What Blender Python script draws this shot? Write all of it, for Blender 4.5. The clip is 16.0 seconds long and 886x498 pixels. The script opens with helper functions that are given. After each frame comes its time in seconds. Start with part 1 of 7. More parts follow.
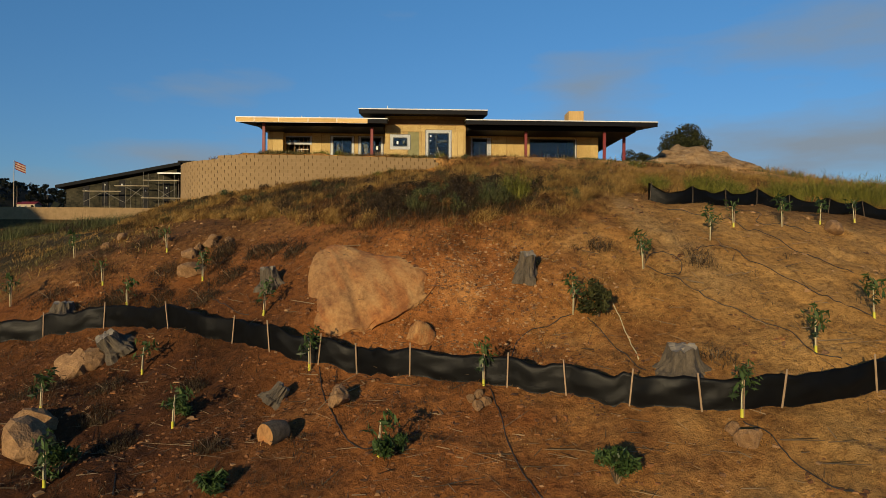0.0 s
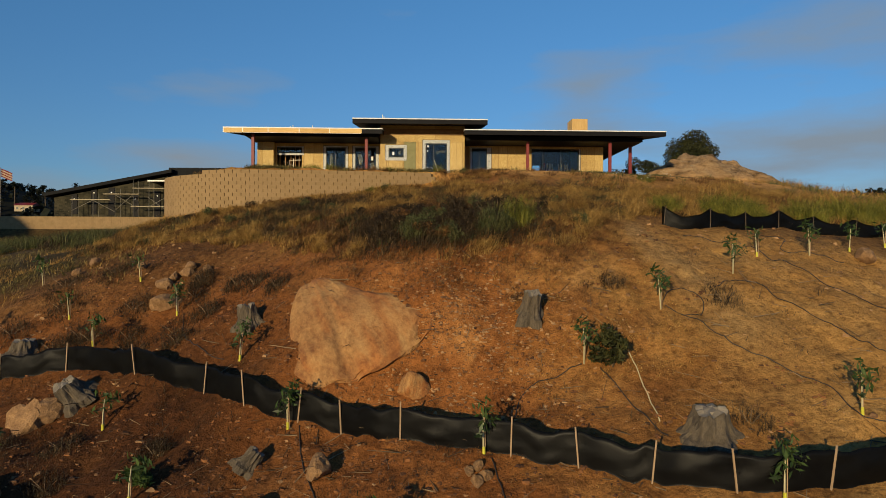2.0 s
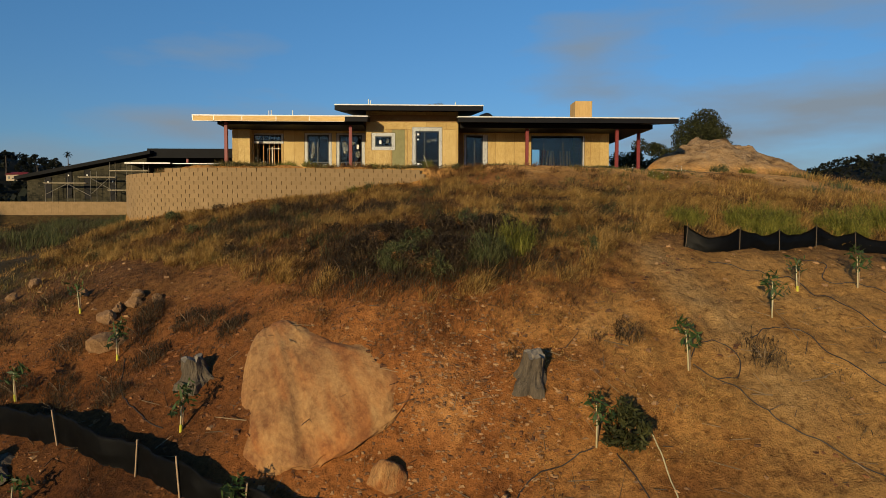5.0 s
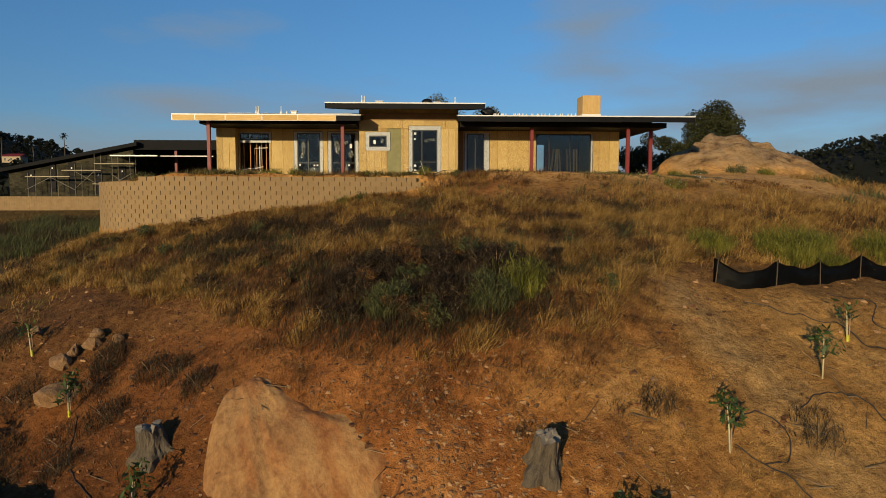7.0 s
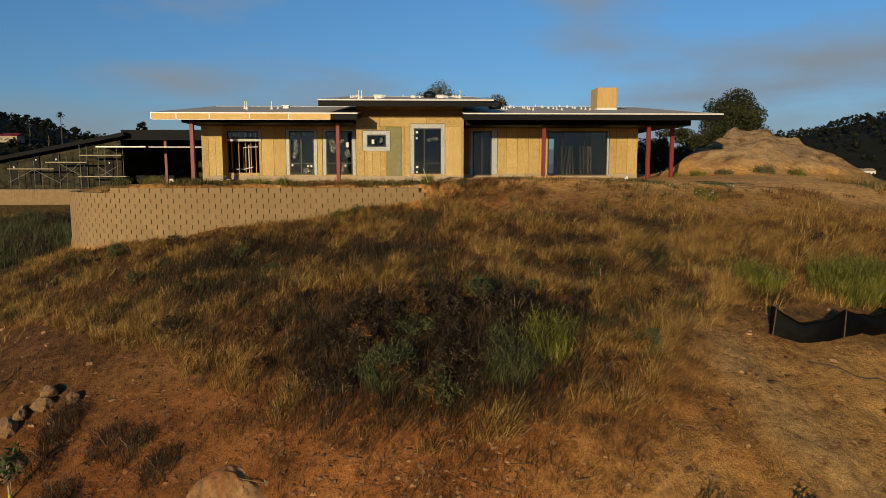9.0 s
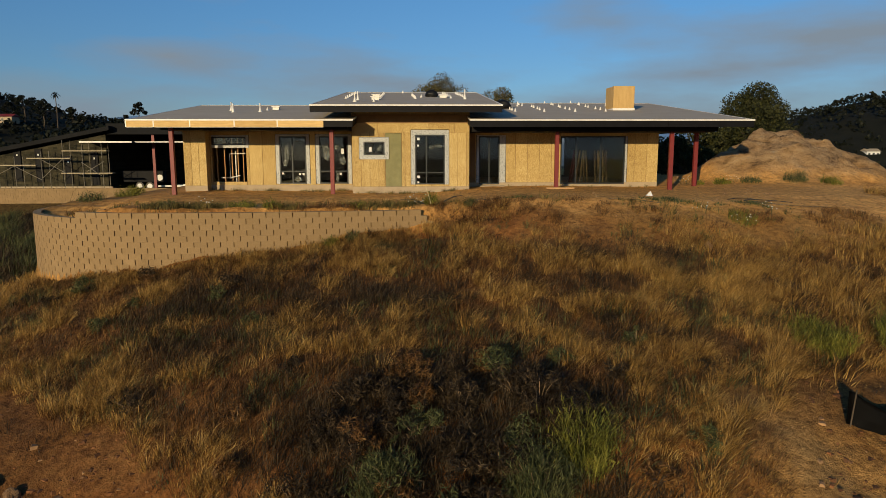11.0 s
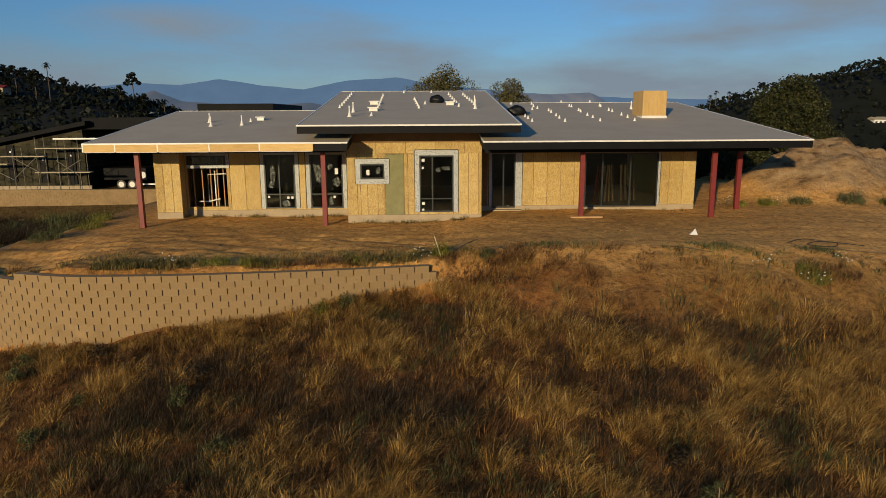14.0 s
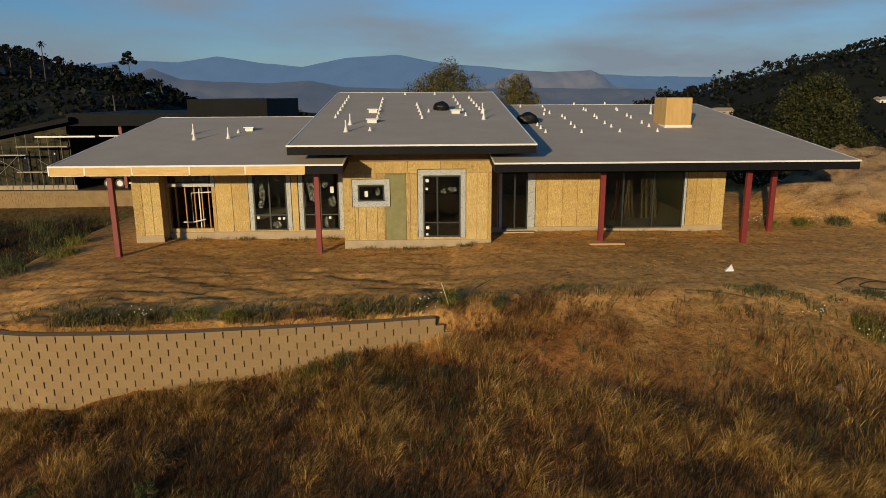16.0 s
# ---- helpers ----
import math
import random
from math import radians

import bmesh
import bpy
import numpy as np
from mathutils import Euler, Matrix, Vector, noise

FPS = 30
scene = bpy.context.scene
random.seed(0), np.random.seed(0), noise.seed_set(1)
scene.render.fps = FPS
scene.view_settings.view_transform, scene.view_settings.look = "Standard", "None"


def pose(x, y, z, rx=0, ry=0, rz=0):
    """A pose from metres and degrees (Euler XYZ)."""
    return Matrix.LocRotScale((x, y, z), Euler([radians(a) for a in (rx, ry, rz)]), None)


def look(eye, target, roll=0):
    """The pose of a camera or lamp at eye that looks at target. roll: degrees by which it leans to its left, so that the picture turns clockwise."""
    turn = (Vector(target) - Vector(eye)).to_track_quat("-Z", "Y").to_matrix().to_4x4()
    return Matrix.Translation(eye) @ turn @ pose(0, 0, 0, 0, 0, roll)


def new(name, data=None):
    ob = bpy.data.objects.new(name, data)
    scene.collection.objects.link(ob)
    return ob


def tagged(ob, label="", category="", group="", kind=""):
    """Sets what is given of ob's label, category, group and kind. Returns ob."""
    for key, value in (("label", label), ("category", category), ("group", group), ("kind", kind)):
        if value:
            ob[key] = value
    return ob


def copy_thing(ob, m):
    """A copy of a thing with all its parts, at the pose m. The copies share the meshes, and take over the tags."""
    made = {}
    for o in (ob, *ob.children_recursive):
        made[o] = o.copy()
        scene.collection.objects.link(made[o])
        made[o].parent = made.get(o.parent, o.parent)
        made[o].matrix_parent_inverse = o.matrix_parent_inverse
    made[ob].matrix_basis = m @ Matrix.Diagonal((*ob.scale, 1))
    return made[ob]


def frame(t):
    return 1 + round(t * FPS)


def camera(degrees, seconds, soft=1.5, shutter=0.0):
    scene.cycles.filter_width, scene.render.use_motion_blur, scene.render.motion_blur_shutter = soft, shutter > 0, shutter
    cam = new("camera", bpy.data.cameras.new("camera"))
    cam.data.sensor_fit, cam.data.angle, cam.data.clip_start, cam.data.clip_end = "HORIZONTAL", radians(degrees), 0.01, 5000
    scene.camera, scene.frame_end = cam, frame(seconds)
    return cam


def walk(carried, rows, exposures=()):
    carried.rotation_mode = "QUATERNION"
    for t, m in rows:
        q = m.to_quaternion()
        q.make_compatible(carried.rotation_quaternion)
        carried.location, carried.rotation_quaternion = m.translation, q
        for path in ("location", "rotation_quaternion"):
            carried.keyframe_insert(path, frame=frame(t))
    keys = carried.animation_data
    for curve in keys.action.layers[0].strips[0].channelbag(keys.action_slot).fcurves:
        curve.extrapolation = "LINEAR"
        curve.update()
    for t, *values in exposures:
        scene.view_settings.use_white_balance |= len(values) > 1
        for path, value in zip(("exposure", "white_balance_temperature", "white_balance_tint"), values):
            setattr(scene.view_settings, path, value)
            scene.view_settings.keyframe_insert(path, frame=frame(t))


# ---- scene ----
cam = camera(67.6, 16.0, 0.9)
PATH = [
    (0, (-0.456, -0.997, -5.455), (-0.433, 1.003, -5.452), 0.4),
    (0.5, (-0.395, -0.499, -5.166), (-0.371, 1.501, -5.167), 0.3),
    (1, (-0.387, 0.026, -4.907), (-0.363, 2.026, -4.906), 0.4),
    (1.5, (-0.349, 0.518, -4.631), (-0.326, 2.518, -4.629), 0.4),
    (2, (-0.313, 1.057, -4.348), (-0.29, 3.057, -4.348), 0.3),
    (2.5, (-0.248, 1.616, -4.05), (-0.222, 3.616, -4.062), 0.3),
    (3, (-0.17, 2.174, -3.745), (-0.144, 4.174, -3.775), 0.3),
    (3.5, (-0.083, 2.752, -3.439), (-0.057, 4.751, -3.486), 0.3),
    (4, (-0.015, 3.343, -3.12), (0.013, 5.342, -3.186), 0.2),
    (6.5, (0.217, 6.324, -1.329), (0.245, 8.318, -1.479), 0.1),
    (7, (0.217, 7.051, -0.983), (0.245, 9.044, -1.147), 0.1),
    (7.5, (0.193, 7.797, -0.635), (0.22, 9.789, -0.816), 0.1),
    (8, (0.154, 8.543, -0.303), (0.181, 10.533, -0.499), 0.1),
    (8.5, (0.101, 9.279, 0.048), (0.127, 11.267, -0.166), 0.1),
    (9, (0.076, 10.02, 0.416), (0.101, 12.006, 0.184), 0.0),
    (11.5, (-0.114, 13.763, 2.327), (-0.089, 15.738, 2.015), -0.1),
    (12, (-0.151, 14.51, 2.727), (-0.126, 16.483, 2.398), -0.2),
    (12.5, (-0.204, 15.222, 3.091), (-0.178, 17.192, 2.748), -0.2),
    (13, (-0.259, 15.925, 3.491), (-0.235, 17.892, 3.13), -0.3),
    (13.5, (-0.327, 16.645, 3.86), (-0.303, 18.61, 3.484), -0.3),
    (14, (-0.387, 17.371, 4.224), (-0.362, 19.332, 3.832), -0.3),
    (14.5, (-0.436, 18.095, 4.558), (-0.411, 20.053, 4.15), -0.3),
    (15, (-0.475, 18.79, 4.934), (-0.451, 20.744, 4.508), -0.4),
    (15.5, (-0.521, 19.482, 5.284), (-0.497, 21.432, 4.844), -0.4),
    (16, (-0.563, 20.184, 5.615), (-0.539, 22.131, 5.16), -0.3),
]
walk(cam, [(t, look(eye, target, roll)) for t, eye, target, roll in PATH], [(0, 0.0), (8, -0.03), (16, -0.09)])

# ---- sky, sun ----
SUN_EL, SUN_AZ = 10.6, 24.0  # the sun stands low behind the first viewpoint, to its left
sun_way = Vector((math.sin(radians(SUN_AZ)) * math.cos(radians(SUN_EL)), math.cos(radians(SUN_AZ)) * math.cos(radians(SUN_EL)), -math.sin(radians(SUN_EL))))
sun_data = bpy.data.lights.new("sun", "SUN")
sun_data.energy, sun_data.angle, sun_data.color = 4.5, radians(0.6), (1.0, 0.78, 0.45)
sun = new("sun", sun_data)
sun.matrix_world = look((-60, -140, 40), Vector((-60, -140, 40)) + sun_way)

world = bpy.data.worlds.new("sky")
scene.world = world
world.use_nodes = True
wn, wl = world.node_tree.nodes, world.node_tree.links
wn.clear()
w_out, w_bg = wn.new("ShaderNodeOutputWorld"), wn.new("ShaderNodeBackground")
w_sky = wn.new("ShaderNodeTexSky")
w_sky.sky_type, w_sky.sun_disc = "NISHITA", False
w_sky.sun_elevation, w_sky.sun_rotation = radians(SUN_EL), radians(180 + SUN_AZ)
w_sky.air_density, w_sky.dust_density, w_sky.ozone_density = 1.0, 0.1, 4.0
w_bg.inputs["Strength"].default_value = 0.1
w_co, w_map, w_cl = wn.new("ShaderNodeTexCoord"), wn.new("ShaderNodeMapping"), wn.new("ShaderNodeTexNoise")
w_map.inputs["Scale"].default_value = (2.2, 2.2, 9.0)
w_map.inputs["Location"].default_value = (0.35, 0.2, 0.1)
w_cl.inputs["Scale"].default_value, w_cl.inputs["Detail"].default_value, w_cl.inputs["Roughness"].default_value = 1.3, 7.0, 0.52
w_ramp, w_mix = wn.new("ShaderNodeValToRGB"), wn.new("ShaderNodeMix")
w_ramp.color_ramp.elements[0].position, w_ramp.color_ramp.elements[1].position = 0.48, 0.8
w_mix.data_type = "RGBA"
w_mix.inputs[7].default_value = (2.25, 2.8, 3.4, 1)  # grey cloud
wl.new(w_co.outputs["Generated"], w_map.inputs["Vector"])
wl.new(w_map.outputs["Vector"], w_cl.inputs["Vector"])
wl.new(w_ramp.outputs["Color"], w_mix.inputs[0])
w_tint = wn.new("ShaderNodeMix")
w_tint.data_type, w_tint.blend_type = "RGBA", "MULTIPLY"
w_tint.inputs[0].default_value = 1.0
w_sep, w_high, w_grad = wn.new("ShaderNodeSeparateXYZ"), wn.new("ShaderNodeMapRange"), wn.new("ShaderNodeMix")
w_grad.data_type = "RGBA"
w_high.inputs["From Max"].default_value = 0.36
w_grad.inputs[6].default_value, w_grad.inputs[7].default_value = (0.68, 0.75, 0.95, 1), (0.84, 1.17, 1.29, 1)
wl.new(w_co.outputs["Generated"], w_sep.inputs[0])
wl.new(w_sep.outputs["Z"], w_high.inputs["Value"])
wl.new(w_high.outputs[0], w_grad.inputs[0])
wl.new(w_grad.outputs[2], w_tint.inputs[7])
# more cloud low down and towards the right
w_right, w_lower, w_sum = wn.new("ShaderNodeMath"), wn.new("ShaderNodeMath"), wn.new("ShaderNodeMath")
w_right.operation, w_lower.operation = "MULTIPLY_ADD", "MULTIPLY_ADD"
w_right.inputs[1].default_value = 0.085
w_lower.inputs[1].default_value, w_lower.inputs[2].default_value = -0.62, 0.085
wl.new(w_sep.outputs["X"], w_right.inputs[0])
wl.new(w_cl.outputs["Fac"], w_right.inputs[2])
wl.new(w_sep.outputs["Z"], w_lower.inputs[0])
wl.new(w_lower.outputs[0], w_sum.inputs[0])
wl.new(w_right.outputs[0], w_sum.inputs[1])


def cloud_bank(source, cx, cz, rx, rz, amount):
    """Thicken the cloud about one bearing (cx) and height (cz) of the sky."""
    dx, dz, xx, zz, rr, fall, out = (wn.new("ShaderNodeMath") for _ in range(7))
    dx.operation, dz.operation, xx.operation, zz.operation = "MULTIPLY_ADD", "MULTIPLY_ADD", "MULTIPLY", "MULTIPLY_ADD"
    rr.operation, fall.operation, out.operation = "SQRT", "SUBTRACT", "MULTIPLY_ADD"
    dx.inputs[1].default_value, dx.inputs[2].default_value = 1 / rx, -cx / rx
    dz.inputs[1].default_value, dz.inputs[2].default_value = 1 / rz, -cz / rz
    wl.new(w_sep.outputs["X"], dx.inputs[0]), wl.new(w_sep.outputs["Z"], dz.inputs[0])
    wl.new(dx.outputs[0], xx.inputs[0]), wl.new(dx.outputs[0], xx.inputs[1])
    wl.new(dz.outputs[0], zz.inputs[0]), wl.new(dz.outputs[0], zz.inputs[1]), wl.new(xx.outputs[0], zz.inputs[2])
    wl.new(zz.outputs[0], rr.inputs[0])
    fall.use_clamp = True
    fall.inputs[0].default_value = 1.0
    wl.new(rr.outputs[0], fall.inputs[1])
    out.inputs[1].default_value = amount
    wl.new(fall.outputs[0], out.inputs[0]), wl.new(source, out.inputs[2])
    return out.outputs[0]


cloud = w_sum.outputs[0]
for bank in ((0.21, 0.225, 0.13, 0.07, 0.3), (0.55, 0.15, 0.2, 0.055, 0.25), (-0.36, 0.126, 0.13, 0.03, 0.3), (0.36, 0.105, 0.17, 0.026, 0.24), (0.56, 0.27, 0.2, 0.03, 0.06), (-0.1, 0.07, 1.1, 0.055, 0.16)):
    cloud = cloud_bank(cloud, *bank)
wl.new(cloud, w_ramp.inputs["Fac"])
wl.new(w_sky.outputs["Color"], w_tint.inputs[6])
wl.new(w_tint.outputs[2], w_mix.inputs[6])
wl.new(w_mix.outputs[2], w_bg.inputs["Color"])
wl.new(w_bg.outputs["Background"], w_out.inputs["Surface"])


# ---- materials ----
def nodes_of(name):
    m = bpy.data.materials.new(name)
    m.use_nodes = True
    nt = m.node_tree
    return m, nt, nt.nodes["Principled BSDF"]


def noise_node(nt, scale, detail=4.0, rough=0.55, coord="Object", stretch=(1, 1, 1)):
    tc, mp, nz = nt.nodes.new("ShaderNodeTexCoord"), nt.nodes.new("ShaderNodeMapping"), nt.nodes.new("ShaderNodeTexNoise")
    mp.inputs["Scale"].default_value = stretch
    nz.inputs["Scale"].default_value, nz.inputs["Detail"].default_value, nz.inputs["Roughness"].default_value = scale, detail, rough
    nt.links.new(tc.outputs[coord], mp.inputs["Vector"])
    nt.links.new(mp.outputs["Vector"], nz.inputs["Vector"])
    return nz


def ramp_node(nt, source, stops):
    r = nt.nodes.new("ShaderNodeValToRGB")
    while len(r.color_ramp.elements) < len(stops):
        r.color_ramp.elements.new(0.5)
    for e, (p, c) in zip(r.color_ramp.elements, stops):
        e.position, e.color = p, (*c, 1)
    nt.links.new(source, r.inputs["Fac"])
    return r.outputs["Color"]


def mix_node(nt, a, b, fac, mode="MIX"):
    m = nt.nodes.new("ShaderNodeMix")
    m.data_type, m.blend_type = "RGBA", mode
    for sock, v in ((m.inputs[0], fac), (m.inputs[6], a), (m.inputs[7], b)):
        if isinstance(v, (int, float)):
            sock.default_value = v
        elif isinstance(v, tuple):
            sock.default_value = (*v, 1)
        else:
            nt.links.new(v, sock)
    return m.outputs[2]


def math_node(nt, op, a, b=0.0, clamp=False):
    m = nt.nodes.new("ShaderNodeMath")
    m.operation, m.use_clamp = op, clamp
    for sock, v in zip(m.inputs, (a, b)):
        if isinstance(v, (int, float)):
            sock.default_value = v
        else:
            nt.links.new(v, sock)
    return m.outputs[0]


def bump_node(nt, bsdf, height, strength, distance):
    b = nt.nodes.new("ShaderNodeBump")
    b.inputs["Strength"].default_value, b.inputs["Distance"].default_value = strength, distance
    nt.links.new(height, b.inputs["Height"])
    nt.links.new(b.outputs["Normal"], bsdf.inputs["Normal"])


def surface(name, dark, light, scale=6.0, fine=60.0, rough=0.8, metal=0.0, bump=0.3, depth=0.01, stretch=(1, 1, 1), per_piece=0.0, per_island=0.0, coord="Object", low=0.3, high=0.7):
    """A two-scale surface: broad stains over fine grain, with a little relief."""
    m, nt, b = nodes_of(name)
    n1, n2 = noise_node(nt, scale, 5, 0.6, coord, stretch), noise_node(nt, fine, 3, 0.6, coord, stretch)
    both = math_node(nt, "ADD", math_node(nt, "MULTIPLY", n1.outputs["Fac"], 0.62), math_node(nt, "MULTIPLY", n2.outputs["Fac"], 0.38))
    if per_piece:
        info = nt.nodes.new("ShaderNodeObjectInfo")
        both = math_node(nt, "ADD", both, math_node(nt, "MULTIPLY", math_node(nt, "SUBTRACT", info.outputs["Random"], 0.5), per_piece))
    if per_island:
        geo = nt.nodes.new("ShaderNodeNewGeometry")
        both = math_node(nt, "ADD", both, math_node(nt, "MULTIPLY", math_node(nt, "SUBTRACT", geo.outputs["Random Per Island"], 0.5), per_island))
    col = ramp_node(nt, both, [(low, dark), (high, light)])
    nt.links.new(col, b.inputs["Base Color"])
    b.inputs["Roughness"].default_value, b.inputs["Metallic"].default_value = rough, metal
    if bump:
        bump_node(nt, b, both, bump, depth)
    return m


def ground_material():
    m, nt, b = nodes_of("ground_soil")
    geo = nt.nodes.new("ShaderNodeNewGeometry")
    sep = nt.nodes.new("ShaderNodeSeparateXYZ")
    nt.links.new(geo.outputs["Position"], sep.inputs[0])
    n0, n1, n2, n3 = (noise_node(nt, s, 6, r) for s, r in ((0.11, 0.55), (0.55, 0.6), (3.2, 0.65), (22.0, 0.7)))
    red = ramp_node(nt, n1.outputs["Fac"], [(0.3, (0.155, 0.055, 0.015)), (0.55, (0.29, 0.114, 0.031)), (0.75, (0.42, 0.19, 0.06))])
    tan = ramp_node(nt, n1.outputs["Fac"], [(0.3, (0.30, 0.155, 0.043)), (0.6, (0.405, 0.225, 0.068)), (0.8, (0.49, 0.30, 0.108))])
    dry = ramp_node(nt, n2.outputs["Fac"], [(0.3, (0.075, 0.037, 0.014)), (0.55, (0.16, 0.083, 0.029)), (0.8, (0.26, 0.155, 0.056))])
    green = ramp_node(nt, n2.outputs["Fac"], [(0.3, (0.02, 0.02, 0.009)), (0.7, (0.06, 0.05, 0.02))])
    wob = math_node(nt, "MULTIPLY", math_node(nt, "SUBTRACT", n1.outputs["Fac"], 0.5), 9.0)
    # tan earth towards the right and on the pad, red earth on the cut bank
    right = math_node(nt, "MULTIPLY", math_node(nt, "ADD", math_node(nt, "ADD", sep.outputs["X"], -1.0), wob), 0.14, True)
    pad = math_node(nt, "MULTIPLY", math_node(nt, "ADD", math_node(nt, "ADD", math_node(nt, "ADD", sep.outputs["Y"], -36.7), math_node(nt, "MULTIPLY", math_node(nt, "MULTIPLY", sep.outputs["X"], -0.7, True), 0.8)), math_node(nt, "MULTIPLY", wob, 0.15)), 0.8, True)
    soil = mix_node(nt, red, tan, math_node(nt, "MAXIMUM", right, pad))
    packed = ramp_node(nt, n2.outputs["Fac"], [(0.25, (0.50, 0.245, 0.064)), (0.55, (0.69, 0.375, 0.112)), (0.8, (0.78, 0.48, 0.175))])
    soil = mix_node(nt, soil, packed, math_node(nt, "MULTIPLY", pad, 0.85))
    ruts = noise_node(nt, 1.0, 5, 0.65, stretch=(0.35, 1.5, 1.0))
    soil = mix_node(nt, soil, ramp_node(nt, ruts.outputs["Fac"], [(0.36, (0.72, 0.66, 0.62)), (0.48, (1.0, 1.0, 1.0)), (0.7, (1.12, 1.12, 1.1))]), math_node(nt, "MULTIPLY", pad, 0.7), "MULTIPLY")
    # shade on the lower left bank, put into the soil as a darker mix
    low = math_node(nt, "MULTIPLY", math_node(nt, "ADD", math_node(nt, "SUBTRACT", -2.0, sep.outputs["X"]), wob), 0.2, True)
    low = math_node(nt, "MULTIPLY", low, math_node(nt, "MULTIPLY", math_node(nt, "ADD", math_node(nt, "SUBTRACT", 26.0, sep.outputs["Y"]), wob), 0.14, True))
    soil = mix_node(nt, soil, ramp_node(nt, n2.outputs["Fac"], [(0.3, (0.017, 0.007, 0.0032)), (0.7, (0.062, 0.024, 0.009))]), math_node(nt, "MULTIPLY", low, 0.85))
    # dry litter under the grass belt
    belt_a = math_node(nt, "MULTIPLY", math_node(nt, "ADD", math_node(nt, "ADD", sep.outputs["Y"], -24.0), math_node(nt, "MULTIPLY", wob, 0.3)), 0.5, True)
    belt_b = math_node(nt, "MULTIPLY", math_node(nt, "ADD", math_node(nt, "SUBTRACT", math_node(nt, "SUBTRACT", 36.6, math_node(nt, "MULTIPLY", math_node(nt, "MULTIPLY", math_node(nt, "ADD", sep.outputs["X"], -0.5), 0.4, True), 2.6)), sep.outputs["Y"]), math_node(nt, "MULTIPLY", wob, 0.2)), 1.0, True)
    belt = math_node(nt, "MULTIPLY", math_node(nt, "MULTIPLY", belt_a, belt_b), 0.8)
    soil = mix_node(nt, soil, dry, belt)
    # worn bare path beside the short fence
    lane = math_node(nt, "ADD", math_node(nt, "SUBTRACT", sep.outputs["X"], 7.3), math_node(nt, "ADD", math_node(nt, "MULTIPLY", math_node(nt, "ADD", sep.outputs["Y"], -22.0), 0.22), math_node(nt, "MULTIPLY", wob, 0.12)))
    lane = math_node(nt, "SUBTRACT", 1.0, math_node(nt, "MULTIPLY", math_node(nt, "ABSOLUTE", lane), 0.75), True)
    lane = math_node(nt, "MULTIPLY", lane, math_node(nt, "MULTIPLY", math_node(nt, "MULTIPLY", math_node(nt, "SUBTRACT", 26.6, sep.outputs["Y"]), 0.6, True), math_node(nt, "MULTIPLY", math_node(nt, "ADD", sep.outputs["Y"], -17.0), 0.5, True)))
    soil = mix_node(nt, soil, ramp_node(nt, n2.outputs["Fac"], [(0.3, (0.33, 0.195, 0.07)), (0.7, (0.44, 0.275, 0.104))]), math_node(nt, "MULTIPLY", lane, 0.9))
    far = math_node(nt, "MULTIPLY", math_node(nt, "ADD", math_node(nt, "ABSOLUTE", sep.outputs["X"]), -21.0), 0.12, True)
    far = math_node(nt, "MAXIMUM", far, math_node(nt, "MULTIPLY", math_node(nt, "ADD", sep.outputs["Y"], -72.0), 0.1, True))
    left = math_node(nt, "MULTIPLY", math_node(nt, "MULTIPLY", math_node(nt, "SUBTRACT", -13.5, sep.outputs["X"]), 0.3, True), math_node(nt, "MULTIPLY", math_node(nt, "ADD", sep.outputs["Y"], -27.0), 0.3, True))
    soil = mix_node(nt, soil, green, math_node(nt, "MULTIPLY", math_node(nt, "MAXIMUM", far, left), 0.9))
    soil = mix_node(nt, soil, ramp_node(nt, n3.outputs["Fac"], [(0.25, (0.55, 0.5, 0.46)), (0.7, (1.25, 1.25, 1.25))]), 0.8, "MULTIPLY")
    soil = mix_node(nt, soil, ramp_node(nt, n0.outputs["Fac"], [(0.35, (0.75, 0.72, 0.7)), (0.65, (1.15, 1.15, 1.15))]), 0.8, "MULTIPLY")
    n4 = noise_node(nt, 5.0, 6, 0.66)
    soil = mix_node(nt, soil, ramp_node(nt, n4.outputs["Fac"], [(0.34, (0.42, 0.37, 0.34)), (0.48, (1.0, 1.0, 1.0)), (0.68, (1.42, 1.4, 1.38))]), 0.8, "MULTIPLY")
    heap_m = math_node(nt, "MULTIPLY", math_node(nt, "MULTIPLY", math_node(nt, "ADD", sep.outputs["X"], -14.5), 0.8, True), math_node(nt, "MULTIPLY", math_node(nt, "ADD", math_node(nt, "ADD", sep.outputs["Z"], -0.2), math_node(nt, "MULTIPLY", wob, 0.12)), 1.0, True))
    n5 = noise_node(nt, 0.9, 7, 0.7, stretch=(1.0, 1.0, 2.5))
    crag = ramp_node(nt, n5.outputs["Fac"], [(0.33, (0.085, 0.052, 0.028)), (0.45, (0.27, 0.168, 0.082)), (0.6, (0.40, 0.268, 0.142)), (0.7, (0.29, 0.228, 0.152))])
    soil = mix_node(nt, soil, crag, math_node(nt, "MULTIPLY", heap_m, 0.95))
    # shade on the distant ridges is put into the soil colour
    far_shade = math_node(nt, "MULTIPLY", math_node(nt, "ADD", sep.outputs["Y"], -110.0), 0.02, True)
    soil = mix_node(nt, soil, ramp_node(nt, n0.outputs["Fac"], [(0.3, (0.006, 0.007, 0.004)), (0.7, (0.014, 0.0145, 0.008))]), far_shade)
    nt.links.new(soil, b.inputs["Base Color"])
    b.inputs["Roughness"].default_value = 0.95
    b.inputs["Specular IOR Level"].default_value = 0.15
    rel = math_node(nt, "ADD", n2.outputs["Fac"], math_node(nt, "MULTIPLY", n3.outputs["Fac"], 0.4))
